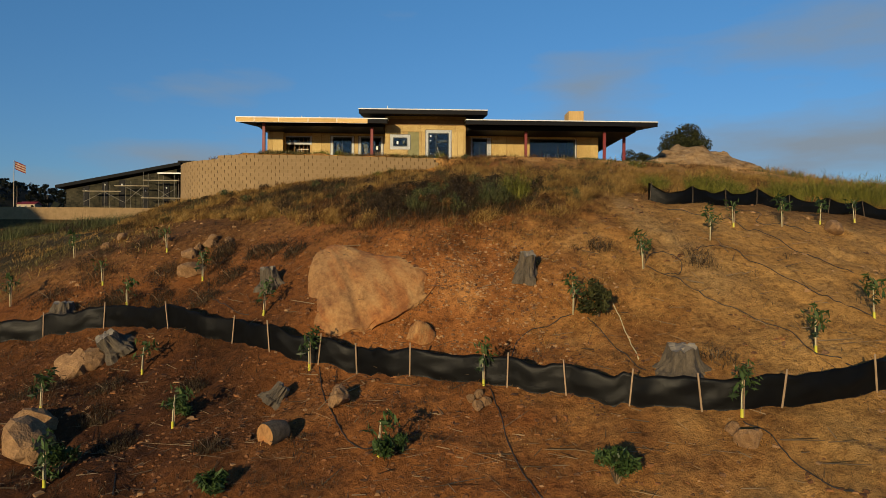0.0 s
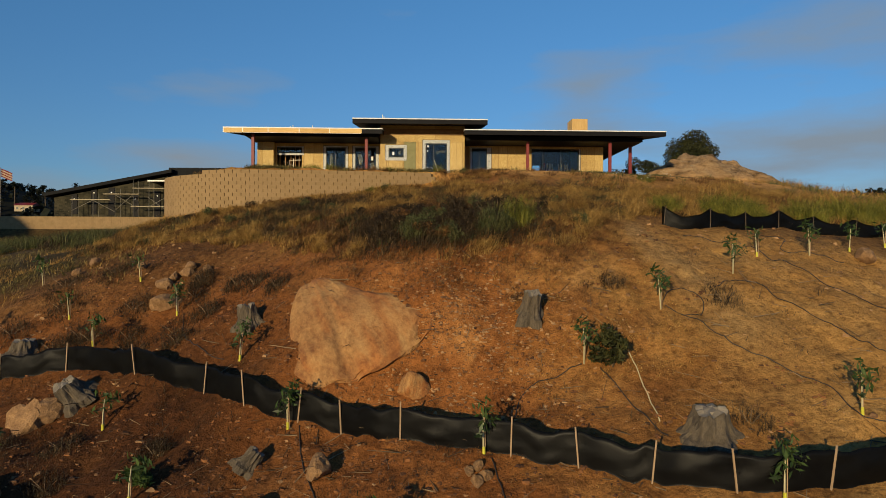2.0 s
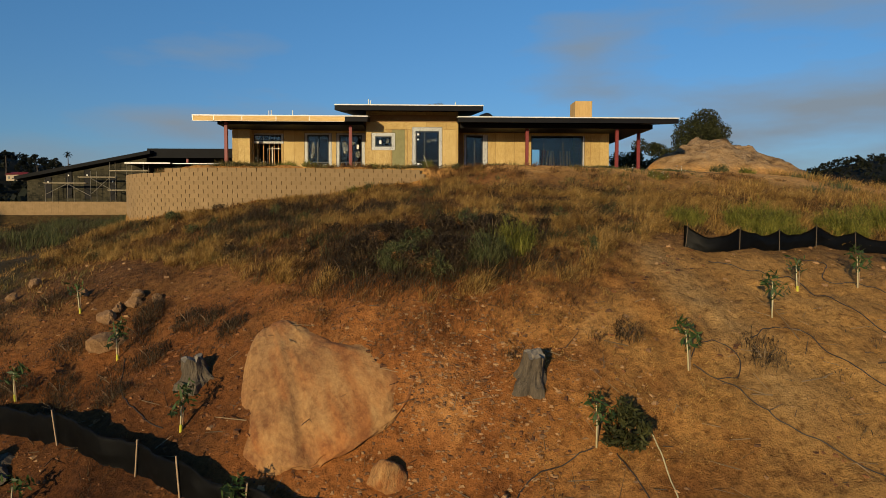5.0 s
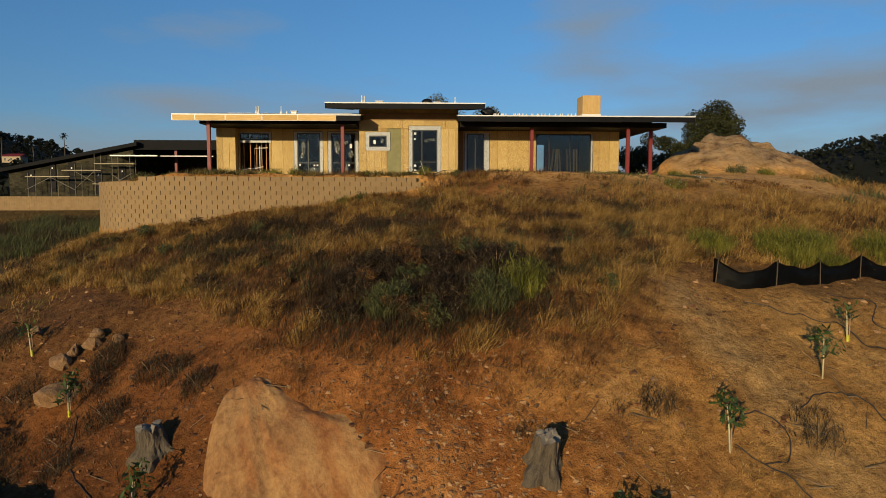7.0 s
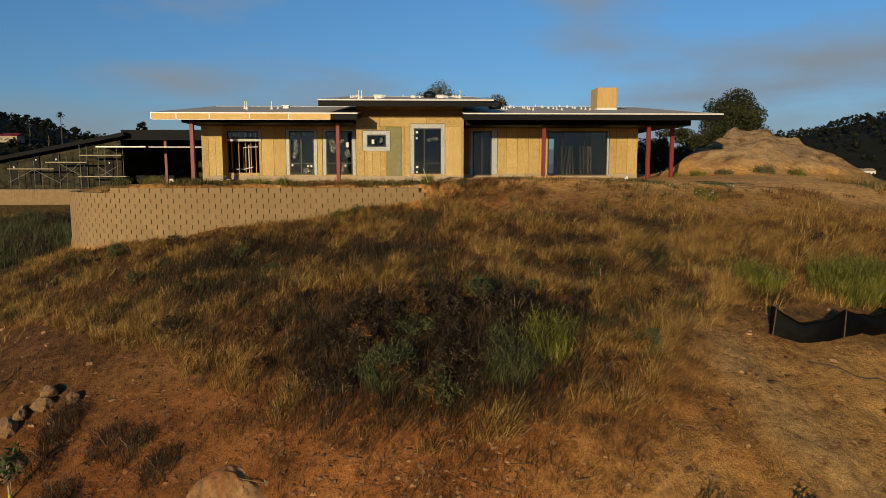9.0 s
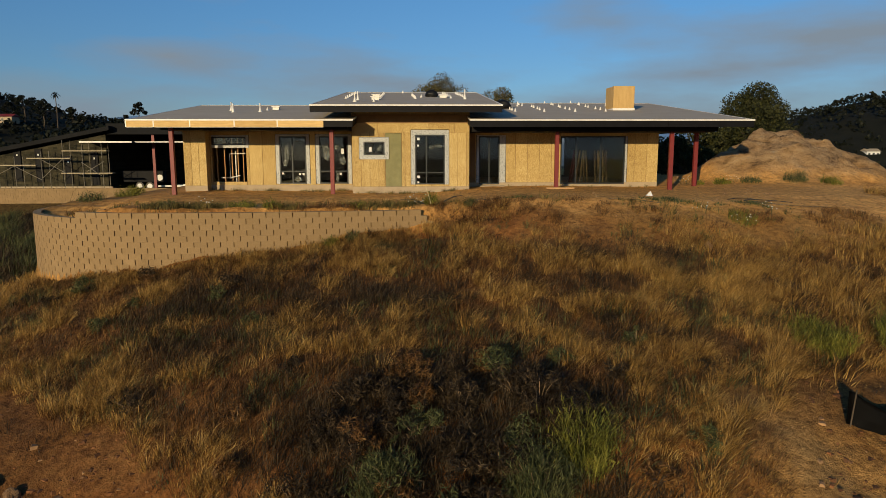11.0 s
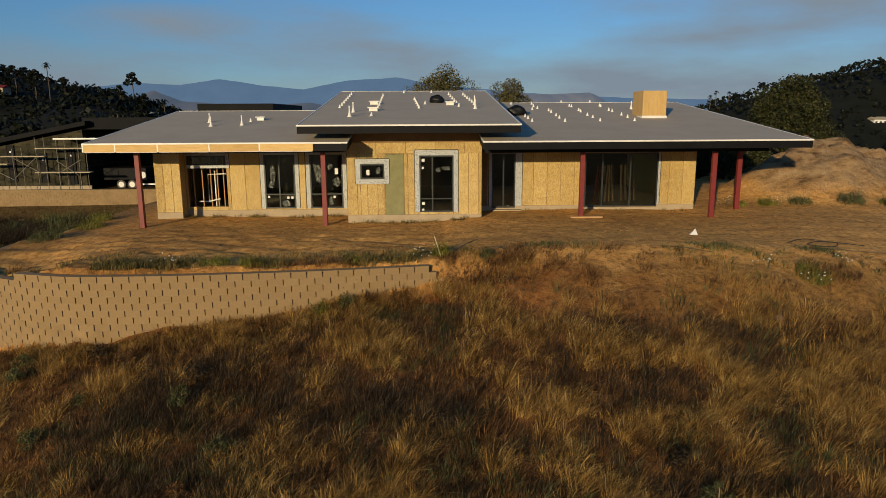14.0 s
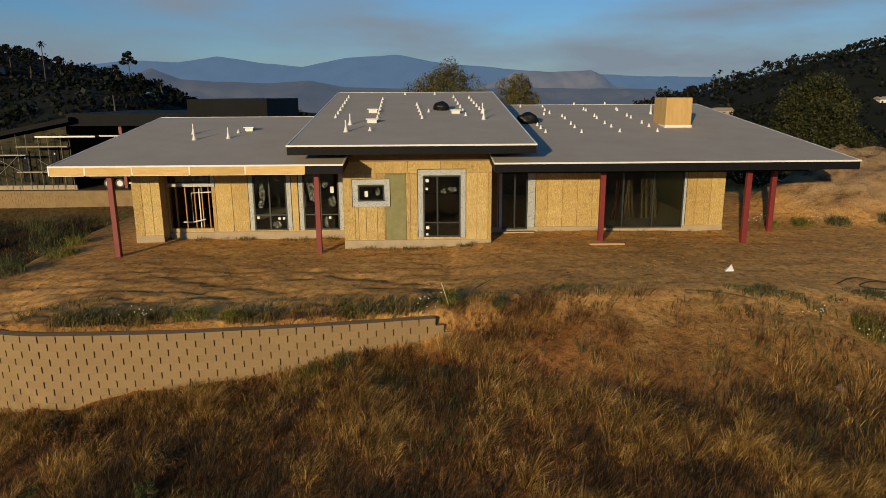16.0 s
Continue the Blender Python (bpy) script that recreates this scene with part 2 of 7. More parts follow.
    bump_node(nt, b, math_node(nt, "MULTIPLY", math_node(nt, "ADD", rel, math_node(nt, "MULTIPLY", n4.outputs["Fac"], 0.6)), math_node(nt, "ADD", math_node(nt, "SUBTRACT", 1.0, math_node(nt, "MULTIPLY", pad, 0.72)), math_node(nt, "MULTIPLY", heap_m, 1.3))), 1.0, 0.1)
    return m


def osb_material():
    m, nt, b = nodes_of("osb_board")
    tc = nt.nodes.new("ShaderNodeTexCoord")
    vo = nt.nodes.new("ShaderNodeTexVoronoi")
    mp = nt.nodes.new("ShaderNodeMapping")
    mp.inputs["Scale"].default_value = (11, 11, 4)
    nt.links.new(tc.outputs["Object"], mp.inputs["Vector"])
    nt.links.new(mp.outputs["Vector"], vo.inputs["Vector"])
    n1 = noise_node(nt, 2.0, 5, 0.6)
    info = nt.nodes.new("ShaderNodeObjectInfo")
    v = math_node(nt, "ADD", math_node(nt, "MULTIPLY", vo.outputs["Color"], 0.55), math_node(nt, "MULTIPLY", n1.outputs["Fac"], 0.3))
    v = math_node(nt, "ADD", v, math_node(nt, "MULTIPLY", info.outputs["Random"], 0.2))
    nt.links.new(ramp_node(nt, v, [(0.15, (0.2, 0.122, 0.036)), (0.45, (0.4, 0.272, 0.092)), (0.85, (0.62, 0.475, 0.21))]), b.inputs["Base Color"])
    b.inputs["Roughness"].default_value = 0.75
    bump_node(nt, b, v, 0.25, 0.004)
    return m


def tape_material():
    m, nt, b = nodes_of("window_flashing_tape")
    tc = nt.nodes.new("ShaderNodeTexCoord")
    vo = nt.nodes.new("ShaderNodeTexVoronoi")
    vo.inputs["Scale"].default_value = 26.0
    nt.links.new(tc.outputs["Object"], vo.inputs["Vector"])
    nt.links.new(ramp_node(nt, vo.outputs["Distance"], [(0.22, (0.05, 0.06, 0.07)), (0.42, (0.42, 0.44, 0.45))]), b.inputs["Base Color"])
    b.inputs["Roughness"].default_value = 0.45
    return m


def glass_material():
    m, nt, b = nodes_of("window_glass")
    b.inputs["Base Color"].default_value = (0.62, 0.72, 0.72, 1)
    b.inputs["Roughness"].default_value = 0.02
    b.inputs["Transmission Weight"].default_value = 1.0
    b.inputs["IOR"].default_value = 1.5
    return m


def film_material():
    m, nt, b = nodes_of("plastic_film")
    n1 = noise_node(nt, 9.0, 5, 0.65)
    nt.links.new(ramp_node(nt, n1.outputs["Fac"], [(0.35, (0.10, 0.125, 0.115)), (0.7, (0.42, 0.46, 0.43))]), b.inputs["Base Color"])
    nt.links.new(ramp_node(nt, n1.outputs["Fac"], [(0.38, (0.12, 0.12, 0.12)), (0.7, (0.6, 0.6, 0.6))]), b.inputs["Alpha"])
    b.inputs["Roughness"].default_value = 0.25
    bump_node(nt, b, n1.outputs["Fac"], 0.6, 0.02)
    return m


M_FILM = film_material()
M_GROUND, M_OSB, M_TAPE, M_GLASS = ground_material(), osb_material(), tape_material(), glass_material()
M_ROOF = surface("roof_membrane", (0.35, 0.298, 0.228), (0.43, 0.37, 0.288), 0.7, 40, 0.85, 0, 0.1, 0.003)
M_DRIP = surface("white_metal_edge", (0.62, 0.6, 0.56), (0.8, 0.78, 0.74), 3, 30, 0.4, 0, 0)
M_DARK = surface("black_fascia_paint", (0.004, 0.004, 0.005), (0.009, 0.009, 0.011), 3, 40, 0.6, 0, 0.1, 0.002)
M_FASCIA = surface("raw_fir_board", (0.46, 0.285, 0.085), (0.70, 0.48, 0.19), 2, 30, 0.7, 0, 0.2, 0.003, (1, 8, 8), 0.3)
M_PLY = surface("plywood_box", (0.40, 0.245, 0.08), (0.58, 0.385, 0.15), 1.6, 25, 0.75, 0, 0.15, 0.003, (5, 5, 0.8))
M_LUMBER = surface("stud_lumber", (0.30, 0.16, 0.06), (0.5, 0.3, 0.13), 3, 40, 0.75, 0, 0.2, 0.003, (6, 6, 1), 0.3)
# Half-tone lumber: shade in the gaps behind the sheets is put into its colour.
M_SHEATH = surface("shaded_sheathing", (0.16, 0.09, 0.035), (0.26, 0.15, 0.06), 3, 40, 0.8)
M_STEEL = surface("red_primed_steel", (0.13, 0.012, 0.013), (0.20, 0.022, 0.021), 4, 50, 0.55, 0, 0.15, 0.002)
M_STEM = surface("concrete_stem", (0.30, 0.235, 0.155), (0.42, 0.34, 0.235), 3, 40, 0.9, 0, 0.3, 0.005)
M_GREEN = surface("green_sheathing", (0.15, 0.15, 0.065), (0.25, 0.235, 0.11), 3, 40, 0.8, 0, 0.1, 0.002)
M_PIPE = surface("galvanised_pipe", (0.15, 0.135, 0.105), (0.28, 0.25, 0.195), 3, 30, 0.5, 0.3, 0)
M_PLANK = surface("pale_scaffold_plank", (0.32, 0.26, 0.17), (0.48, 0.4, 0.27), 2, 30, 0.85, 0, 0.2, 0.003)
M_FRAME = surface("dark_bronze_frame", (0.014, 0.018, 0.02), (0.03, 0.036, 0.038), 3, 40, 0.45, 0.2, 0)
M_PVC = surface("white_pipe", (0.62, 0.6, 0.55), (0.78, 0.76, 0.7), 5, 60, 0.45, 0, 0)
M_BLOCK = surface("tan_block", (0.19, 0.124, 0.056), (0.315, 0.212, 0.105), 1.6, 30, 0.95, 0, 0.8, 0.02, (1, 1, 1), 0.07, 0.07)
M_JOINT = surface("dark_joint", (0.1, 0.056, 0.018), (0.17, 0.1, 0.034), 3, 40, 0.95)
M_FABRIC = surface("black_silt_fabric", (0.003, 0.003, 0.0035), (0.009, 0.0095, 0.010), 1.2, 5, 0.46, 0, 0.25, 0.03)
M_STAKE = surface("wooden_stake", (0.22, 0.145, 0.085), (0.40, 0.28, 0.165), 3, 30, 0.85, 0, 0.2, 0.003, (5, 5, 1))
# Rear walls: a brown far darker than the boards of the other walls.
M_INSIDE = surface("dark_interior", (0.05, 0.04, 0.03), (0.09, 0.07, 0.05), 2, 20, 0.9)
def block_wall_material():
    """Grout-smeared block, its colours darkened for shade: courses, mottled units and pale mortar specks."""
    m, nt, b = nodes_of("shaded_block_wall")
    tc, mp, br = nt.nodes.new("ShaderNodeTexCoord"), nt.nodes.new("ShaderNodeMapping"), nt.nodes.new("ShaderNodeTexBrick")
    mp.inputs["Rotation"].default_value = (radians(90), 0, 0)
    br.inputs["Scale"].default_value, br.inputs["Mortar Size"].default_value, br.inputs["Bias"].default_value = 1.0, 0.012, -0.1
    br.inputs["Brick Width"].default_value, br.inputs["Row Height"].default_value = 0.41, 0.205
    br.inputs["Color1"].default_value, br.inputs["Color2"].default_value, br.inputs["Mortar"].default_value = (0.022, 0.022, 0.015, 1), (0.06, 0.054, 0.036, 1), (0.045, 0.042, 0.03, 1)
    nt.links.new(tc.outputs["Object"], mp.inputs["Vector"])
    nt.links.new(mp.outputs["Vector"], br.inputs["Vector"])
    n1, n2 = noise_node(nt, 0.8, 5, 0.65), noise_node(nt, 7.0, 4, 0.7)
    c = mix_node(nt, br.outputs["Color"], ramp_node(nt, n1.outputs["Fac"], [(0.35, (0.55, 0.55, 0.55)), (0.65, (1.3, 1.25, 1.15))]), 1.0, "MULTIPLY")
    c = mix_node(nt, c, (0.24, 0.21, 0.14), ramp_node(nt, n2.outputs["Fac"], [(0.62, (0, 0, 0)), (0.72, (0.8, 0.8, 0.8))]))
    nt.links.new(c, b.inputs["Base Color"])
    b.inputs["Roughness"].default_value = 0.92
    bump_node(nt, b, n2.outputs["Fac"], 0.4, 0.02)
    return m


M_SHED = block_wall_material()
M_SHEDROOF = surface("dark_roof_sheet", (0.004, 0.0043, 0.005), (0.009, 0.0095, 0.011), 1.0, 20, 0.7, 0, 0.1, 0.004)
M_FABRIC.node_tree.nodes["Principled BSDF"].inputs["Specular IOR Level"].default_value = 0.24
for m in (M_DARK, M_SHED, M_SHEDROOF):
    m.node_tree.nodes["Principled BSDF"].inputs["Specular IOR Level"].default_value = 0.12
M_WHITE = surface("white_paint", (0.6, 0.6, 0.58), (0.75, 0.75, 0.73), 4, 40, 0.6, 0, 0)


# ---- mesh helpers ----
def box(bm, x0, x1, y0, y1, z0, z1):
    v = [bm.verts.new((x, y, z)) for z in (z0, z1) for y in (y0, y1) for x in (x0, x1)]
    for f in ((0, 2, 3, 1), (4, 5, 7, 6), (0, 1, 5, 4), (2, 6, 7, 3), (0, 4, 6, 2), (1, 3, 7, 5)):
        bm.faces.new([v[i] for i in f])
    return v


def prism(bm, x0, x1, profile):
    """A solid with the given (y, z) outline between x0 and x1."""
    a, c = [bm.verts.new((x0, y, z)) for y, z in profile], [bm.verts.new((x1, y, z)) for y, z in profile]
    n = len(profile)
    bm.faces.new(a[::-1]), bm.faces.new(c)
    for i in range(n):
        bm.faces.new((a[i], a[(i + 1) % n], c[(i + 1) % n], c[i]))


def tube(bm, points, radii, sides=8, closed=True):
    """A tapered tube through the points."""
    rings = []
    pts = [Vector(p) for p in points]
    for i, p in enumerate(pts):
        d = (pts[min(i + 1, len(pts) - 1)] - pts[max(i - 1, 0)]).normalized()
        side = d.cross(Vector((0, 0, 1)) if abs(d.z) < 0.9 else Vector((1, 0, 0))).normalized()
        up = side.cross(d)
        r = radii[i] if isinstance(radii, (list, tuple)) else radii
        rings.append([bm.verts.new(p + (side * math.cos(a) + up * math.sin(a)) * r) for a in (2 * math.pi * k / sides for k in range(sides))])
    for a, c in zip(rings, rings[1:]):
        for k in range(sides):
            bm.faces.new((a[k], a[(k + 1) % sides], c[(k + 1) % sides], c[k]))
    if closed:
        bm.faces.new(rings[0][::-1]), bm.faces.new(rings[-1])
    return rings


def mesh_of(name, bm, material, smooth=False, bevel=0.0):
    if bevel:
        bmesh.ops.bevel(bm, geom=bm.edges[:], offset=bevel, segments=1, affect="EDGES")
    bmesh.ops.recalc_face_normals(bm, faces=bm.faces[:])
    me = bpy.data.meshes.new(name)
    bm.to_mesh(me)
    bm.free()
    me.materials.append(material)
    if smooth:
        me.polygons.foreach_set("use_smooth", [True] * len(me.polygons))
    return me


def part(name, bm, material, parent=None, label="", smooth=False, bevel=0.0):
    ob = new(name, mesh_of(name, bm, material, smooth, bevel))
    ob.parent = parent
    return tagged(ob, label)


def raw_mesh(name, verts, faces, material, smooth=False):
    """A mesh from arrays: verts (n, 3), faces (m, k)."""
    me = bpy.data.meshes.new(name)
    n, (m, k) = len(verts), faces.shape
    me.vertices.add(n), me.loops.add(m * k), me.polygons.add(m)
    me.vertices.foreach_set("co", np.asarray(verts, dtype=np.float32).ravel())
    me.loops.foreach_set("vertex_index", np.asarray(faces, dtype=np.int32).ravel())
    me.polygons.foreach_set("loop_start", np.arange(0, m * k, k, dtype=np.int32))
    me.polygons.foreach_set("use_smooth", np.full(m, smooth))
    me.update(calc_edges=True)
    me.validate()
    me.materials.append(material)
    return me


def empty(name, m=None):
    ob = new(name)
    if m is not None:
        ob.matrix_basis = m
    return ob


# ---- the lie of the land ----
# Cross sections of the hill, from its foot to the level pad: (distance, height) at five places across.
SECTIONS = {
    -40: [(-60, -26), (0, -19), (20, -13), (40, -7.0), (55, -4.6), (69, -3.4), (90, -3.0)],
    -22: [(-60, -24), (0, -17), (13, -13), (20, -10.8), (28, -7.6), (36, -5.2), (46, -3.9), (60, -3.2), (90, -3.0)],
    -10: [(-60, -20), (0, -14.5), (13, -11.1), (18.5, -9.55), (20.5, -8.5), (23, -7.2), (25.4, -5.8), (27, -4.7), (31, -3.7), (36, -2.9), (42, -2.4), (90, -2)],
    0: [(-60, -18), (0, -13.4), (8, -11.4), (13.5, -9.75), (15.8, -9.0), (17.2, -8.5), (19.3, -6.45), (20.6, -5.5), (22, -4.4), (24.5, -3.3), (28, -2.6), (31.5, -2.0), (35, -1.25), (36.9, -0.55), (38.4, -0.08), (90, 0)],
    10: [(-60, -17), (0, -12.6), (8, -10.6), (14, -8.7), (16.5, -7.6), (19, -6.4), (22, -5.0), (25, -3.75), (28, -2.9), (32, -1.95), (35, -1.15), (37, -0.4), (38.8, 0.0), (90, 0.25)],
    22: [(-60, -18), (0, -12.8), (13, -9.4), (20, -7.2), (25, -5.2), (28, -4.2), (33, -2.7), (38, -1.2), (42, -0.4), (50, 0.0), (90, -1)],
    45: [(-60, -22), (0, -16), (20, -9), (30, -6), (40, -4.2), (60, -4), (90, -6)],
}
SX = np.array(sorted(SECTIONS), dtype=float)


def smooth_curve(xs, ys, at):
    """Monotone cubic through knots."""
    xs, ys, at = np.asarray(xs, float), np.asarray(ys, float), np.clip(np.asarray(at, float), xs[0], xs[-1])
    d = np.diff(ys) / np.diff(xs)
    m = np.zeros(len(xs))
    m[0], m[-1] = d[0], d[-1]
    for i in range(1, len(xs) - 1):
        m[i] = 0 if d[i - 1] * d[i] <= 0 else 2 * d[i - 1] * d[i] / (d[i - 1] + d[i])
    i = np.clip(np.searchsorted(xs, at) - 1, 0, len(xs) - 2)
    h = xs[i + 1] - xs[i]
    t = (at - xs[i]) / h
    return ys[i] * (1 + 2 * t) * (1 - t) ** 2 + h * m[i] * t * (1 - t) ** 2 + ys[i + 1] * t * t * (3 - 2 * t) + h * m[i + 1] * t * t * (t - 1)


# The block wall's line, right end to left end, then back along the pad's side.
WALL_X = [0.15, -2.8, -5.4, -8.0, -10.4, -12.4, -14.2, -15.5, -16.2, -16.4]
WALL_Y = [37.15, 36.62, 36.25, 36.0, 35.95, 36.35, 37.25, 38.6, 40.3, 42.5]
PAD_L = [(-16.4, 42.5), (-16.6, 46.0), (-17.1, 50.0), (-17.0, 56.0), (-18.5, 64.0)]


def wall_line(n=400):
    """Points along the block wall, evenly spaced, and their running length."""
    s = np.concatenate([[0], np.cumsum(np.hypot(np.diff(WALL_X), np.diff(WALL_Y)))])
    f = np.linspace(0, s[-1], n)
    x, y = smooth_curve(s, WALL_X, f), smooth_curve(s, WALL_Y, f)
    run = np.concatenate([[0], np.cumsum(np.hypot(np.diff(x), np.diff(y)))])
    return x, y, run


def pad_front(x):
    """How far forward the built-up pad reaches, left of the block wall's right end."""
    wx, wy, _ = wall_line()
    order = np.argsort(wx)
    return np.interp(x, wx[order], wy[order])


def hashed(x, y):
    v = np.sin(x * 127.1 + y * 311.7) * 43758.5453
    return v - np.floor(v)


def value_noise(x, y):
    xi, yi = np.floor(x), np.floor(y)
    u, v = x - xi, y - yi
    u, v = u * u * (3 - 2 * u), v * v * (3 - 2 * v)
    return (hashed(xi, yi) * (1 - u) + hashed(xi + 1, yi) * u) * (1 - v) + (hashed(xi, yi + 1) * (1 - u) + hashed(xi + 1, yi + 1) * u) * v - 0.5


def rough_noise(x, y, size, octaves=4):
    out, amp = 0.0, 1.0
    for k in range(octaves):
        out = out + amp * value_noise(x / size + 17.3 * k, y / size - 9.1 * k)
        size, amp = size * 0.5, amp * 0.5
    return out


def bump_at(x, y, cx, cy, rx, ry, h):
    return h * np.exp(-((x - cx) / rx) ** 2 - ((y - cy) / ry) ** 2)


def heap(x, y):
    h = bump_at(x, y, 19.4, 51.5, 2.4, 3.0, 2.2) + bump_at(x, y, 23.2, 51.0, 3.2, 3.0, 1.9) + bump_at(x, y, 16.7, 50.8, 1.7, 2.0, 1.2)
    ridged = np.abs(rough_noise(x * 0.8 + y * 0.5 + 4, y * 0.8 - x * 0.5, 2.4, 4))
    return h * (1.18 + 0.4 * rough_noise(x + 11, y, 2.0, 4) - 0.7 * ridged) + 0.3 * np.clip(h, 0, 1) * rough_noise(x, y - 23, 0.8, 3)


def height(x, y):
    x, y = np.asarray(x, float), np.asarray(y, float)
    prof = np.array([smooth_curve(*zip(*SECTIONS[int(k)]), y) for k in SX])
    xc = np.clip(x, SX[0], SX[-1])
    z = np.zeros_like(xc)
    i = np.clip(np.searchsorted(SX, xc) - 1, 0, len(SX) - 2)
    t = (xc - SX[i]) / (SX[i + 1] - SX[i])
    # Catmull-Rom across the sections
    p0, p1, p2, p3 = (np.take_along_axis(prof, np.clip(i + k, 0, len(SX) - 1)[None], 0)[0] for k in (-1, 0, 1, 2))
    d1, d2 = 0.5 * (p2 - p0) * 0.8, 0.5 * (p3 - p1) * 0.8
    z = p1 * (1 + 2 * t) * (1 - t) ** 2 + d1 * t * (1 - t) ** 2 + p2 * t * t * (3 - 2 * t) + d2 * t * t * (t - 1)
    near = np.clip((70 - np.hypot(x, y - 25)) / 40, 0, 1)
    slope = np.clip((38.5 - y) / 3, 0, 1)
    z = z + near * (rough_noise(x, y, 2.6) * 0.16 * slope + rough_noise(x + 40, y, 0.75, 3) * 0.11 * (0.35 + 0.65 * slope) + rough_noise(x, y + 60, 7) * 0.22 * slope)
    # crumbling clods and rills on the cut bank
    rill = np.abs(rough_noise(x * 1.15 + 7, y * 0.8, 0.85, 3))
    z = z + near * np.clip((27 - y) / 3, 0, 1) * (0.09 - 0.24 * rill + 0.05 * rough_noise(x, y + 33, 0.42, 1))
    # hummocks on the lower left bank
    z = z + rough_noise(x + 90, y, 1.9, 3) * 0.24 * np.clip((-0.5 - x) / 4, 0, 1) * np.clip((26 - y) / 3, 0, 1) * near
    # grassy bank at the foot of the block wall; soil banked against the boulder
    z = z + 0.55 * np.clip((-4 - x) / 4, 0, 1) * np.clip((x + 19) / 3, 0, 1) * np.clip((y - 29.5) / 5, 0, 1) * np.clip((44 - y) / 3, 0, 1)
    z = z + bump_at(x, y, -0.7, 20.5, 1.1, 1.2, 0.32) + bump_at(x, y, -2.1, 21.6, 0.6, 0.5, 0.2)
    # earth heap beside the pad, and the built-up pad behind the block wall
    z = z + heap(x, y)
    side = np.interp(y, [p[1] for p in PAD_L], [p[0] for p in PAD_L])
    inside = np.where(y < 42.5, np.clip((y - pad_front(x)) / 0.3, 0, 1) * np.clip((x + 16.3) / 0.3, 0, 1), np.clip((x - side) / 1.2, 0, 1) * np.clip((66 - y) / 6, 0, 1)) * (x < 0.15)
    top = -0.1 + rough_noise(x, y, 1.6, 4) * 0.07 + (0.05 - np.abs(rough_noise(x * 0.45 + 0.25 * y, y * 1.5, 0.8, 3)) * 0.22) * np.clip((43.5 - y) / 3, 0, 1) - 0.42 * np.clip((-11.2 - x) / 2.5, 0, 1) * np.clip((42 - y) / 3, 0, 1) - 0.2 * np.clip((-12.5 - x) / 4, 0, 1) * np.clip((y - 39) / 3, 0, 1)
    z = np.where(inside > 0, z * (1 - inside) + np.maximum(top, z * 0 - 9) * inside, z)
    # the washed-out hollow at the block wall's stepped end
    z = z + bump_at(x, y, -0.2, 36.35, 1.3, 0.8, -0.34) + bump_at(x, y, -1.5, 36.0, 1.1, 0.9, -0.24) + bump_at(x, y, 0.2, 37.2, 0.5, 0.4, -0.16)
    # the lower yard on the left, behind its own block wall
    yard = np.clip((y - 69.8) / 0.5, 0, 1) * np.clip((-15 - x) / 3, 0, 1) * np.clip((130 - y) / 30, 0, 1) * np.clip((x + 75) / 20, 0, 1)
    z = z * (1 - yard) - 1.6 * yard
    # falling away to the valley, and wooded ridges on either hand
    r = np.hypot(x, y - 30)
    away = np.clip((r - 75) / 260, 0, 1)
    z = z - 34 * away ** 1.3
    z = z + bump_at(x, y, -330, 480, 230, 150, 53) + bump_at(x, y, -560, 560, 260, 200, 60) + bump_at(x, y, 430, 560, 130, 200, 46) + bump_at(x, y, 640, 700, 260, 260, 72) + bump_at(x, y, 262, 590, 130, 150, 44)
    # unseen hill added to shade the outbuilding, then a rise towards the far ridge
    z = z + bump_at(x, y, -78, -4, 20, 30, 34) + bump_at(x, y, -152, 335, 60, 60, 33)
    z = z + rough_noise(x, y, 90, 4) * 14 * away
    return z


def ground_z(x, y):
    return float(height(np.array([x]), np.array([y]))[0])


def axis_steps(lo, hi, fine, far):
    """Grid lines: fine between lo and hi, widening outwards to far."""
    mid = list(np.arange(lo, hi + fine / 2, fine))
    step, a, c = fine, lo, hi
    left, right = [], []
    while a > -far:
        step *= 1.16
        a -= step
        left.append(a)
    step = fine
    while c < far:
        step *= 1.16
        c += step
        right.append(c)
    return np.array(left[::-1] + mid + right)


gx, gy = axis_steps(-18, 24, 0.17, 4000), axis_steps(8, 54, 0.17, 4000)
GX, GY = np.meshgrid(gx, gy)
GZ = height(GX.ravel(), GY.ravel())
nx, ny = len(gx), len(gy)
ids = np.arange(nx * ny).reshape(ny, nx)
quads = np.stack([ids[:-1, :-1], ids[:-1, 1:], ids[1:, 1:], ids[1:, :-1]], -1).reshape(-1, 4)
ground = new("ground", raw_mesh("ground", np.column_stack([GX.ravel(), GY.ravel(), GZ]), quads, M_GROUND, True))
tagged(ground, "red-brown and tan bare earth hillside with a level building pad", "ground", kind="structure")

# ---- the house under construction ----
house = tagged(empty("house", pose(0, 45, 0, 0, 0, 1.0)), "single-storey house under construction, bare strand-board walls, grey roofs", "house")
EAVE = -1.83


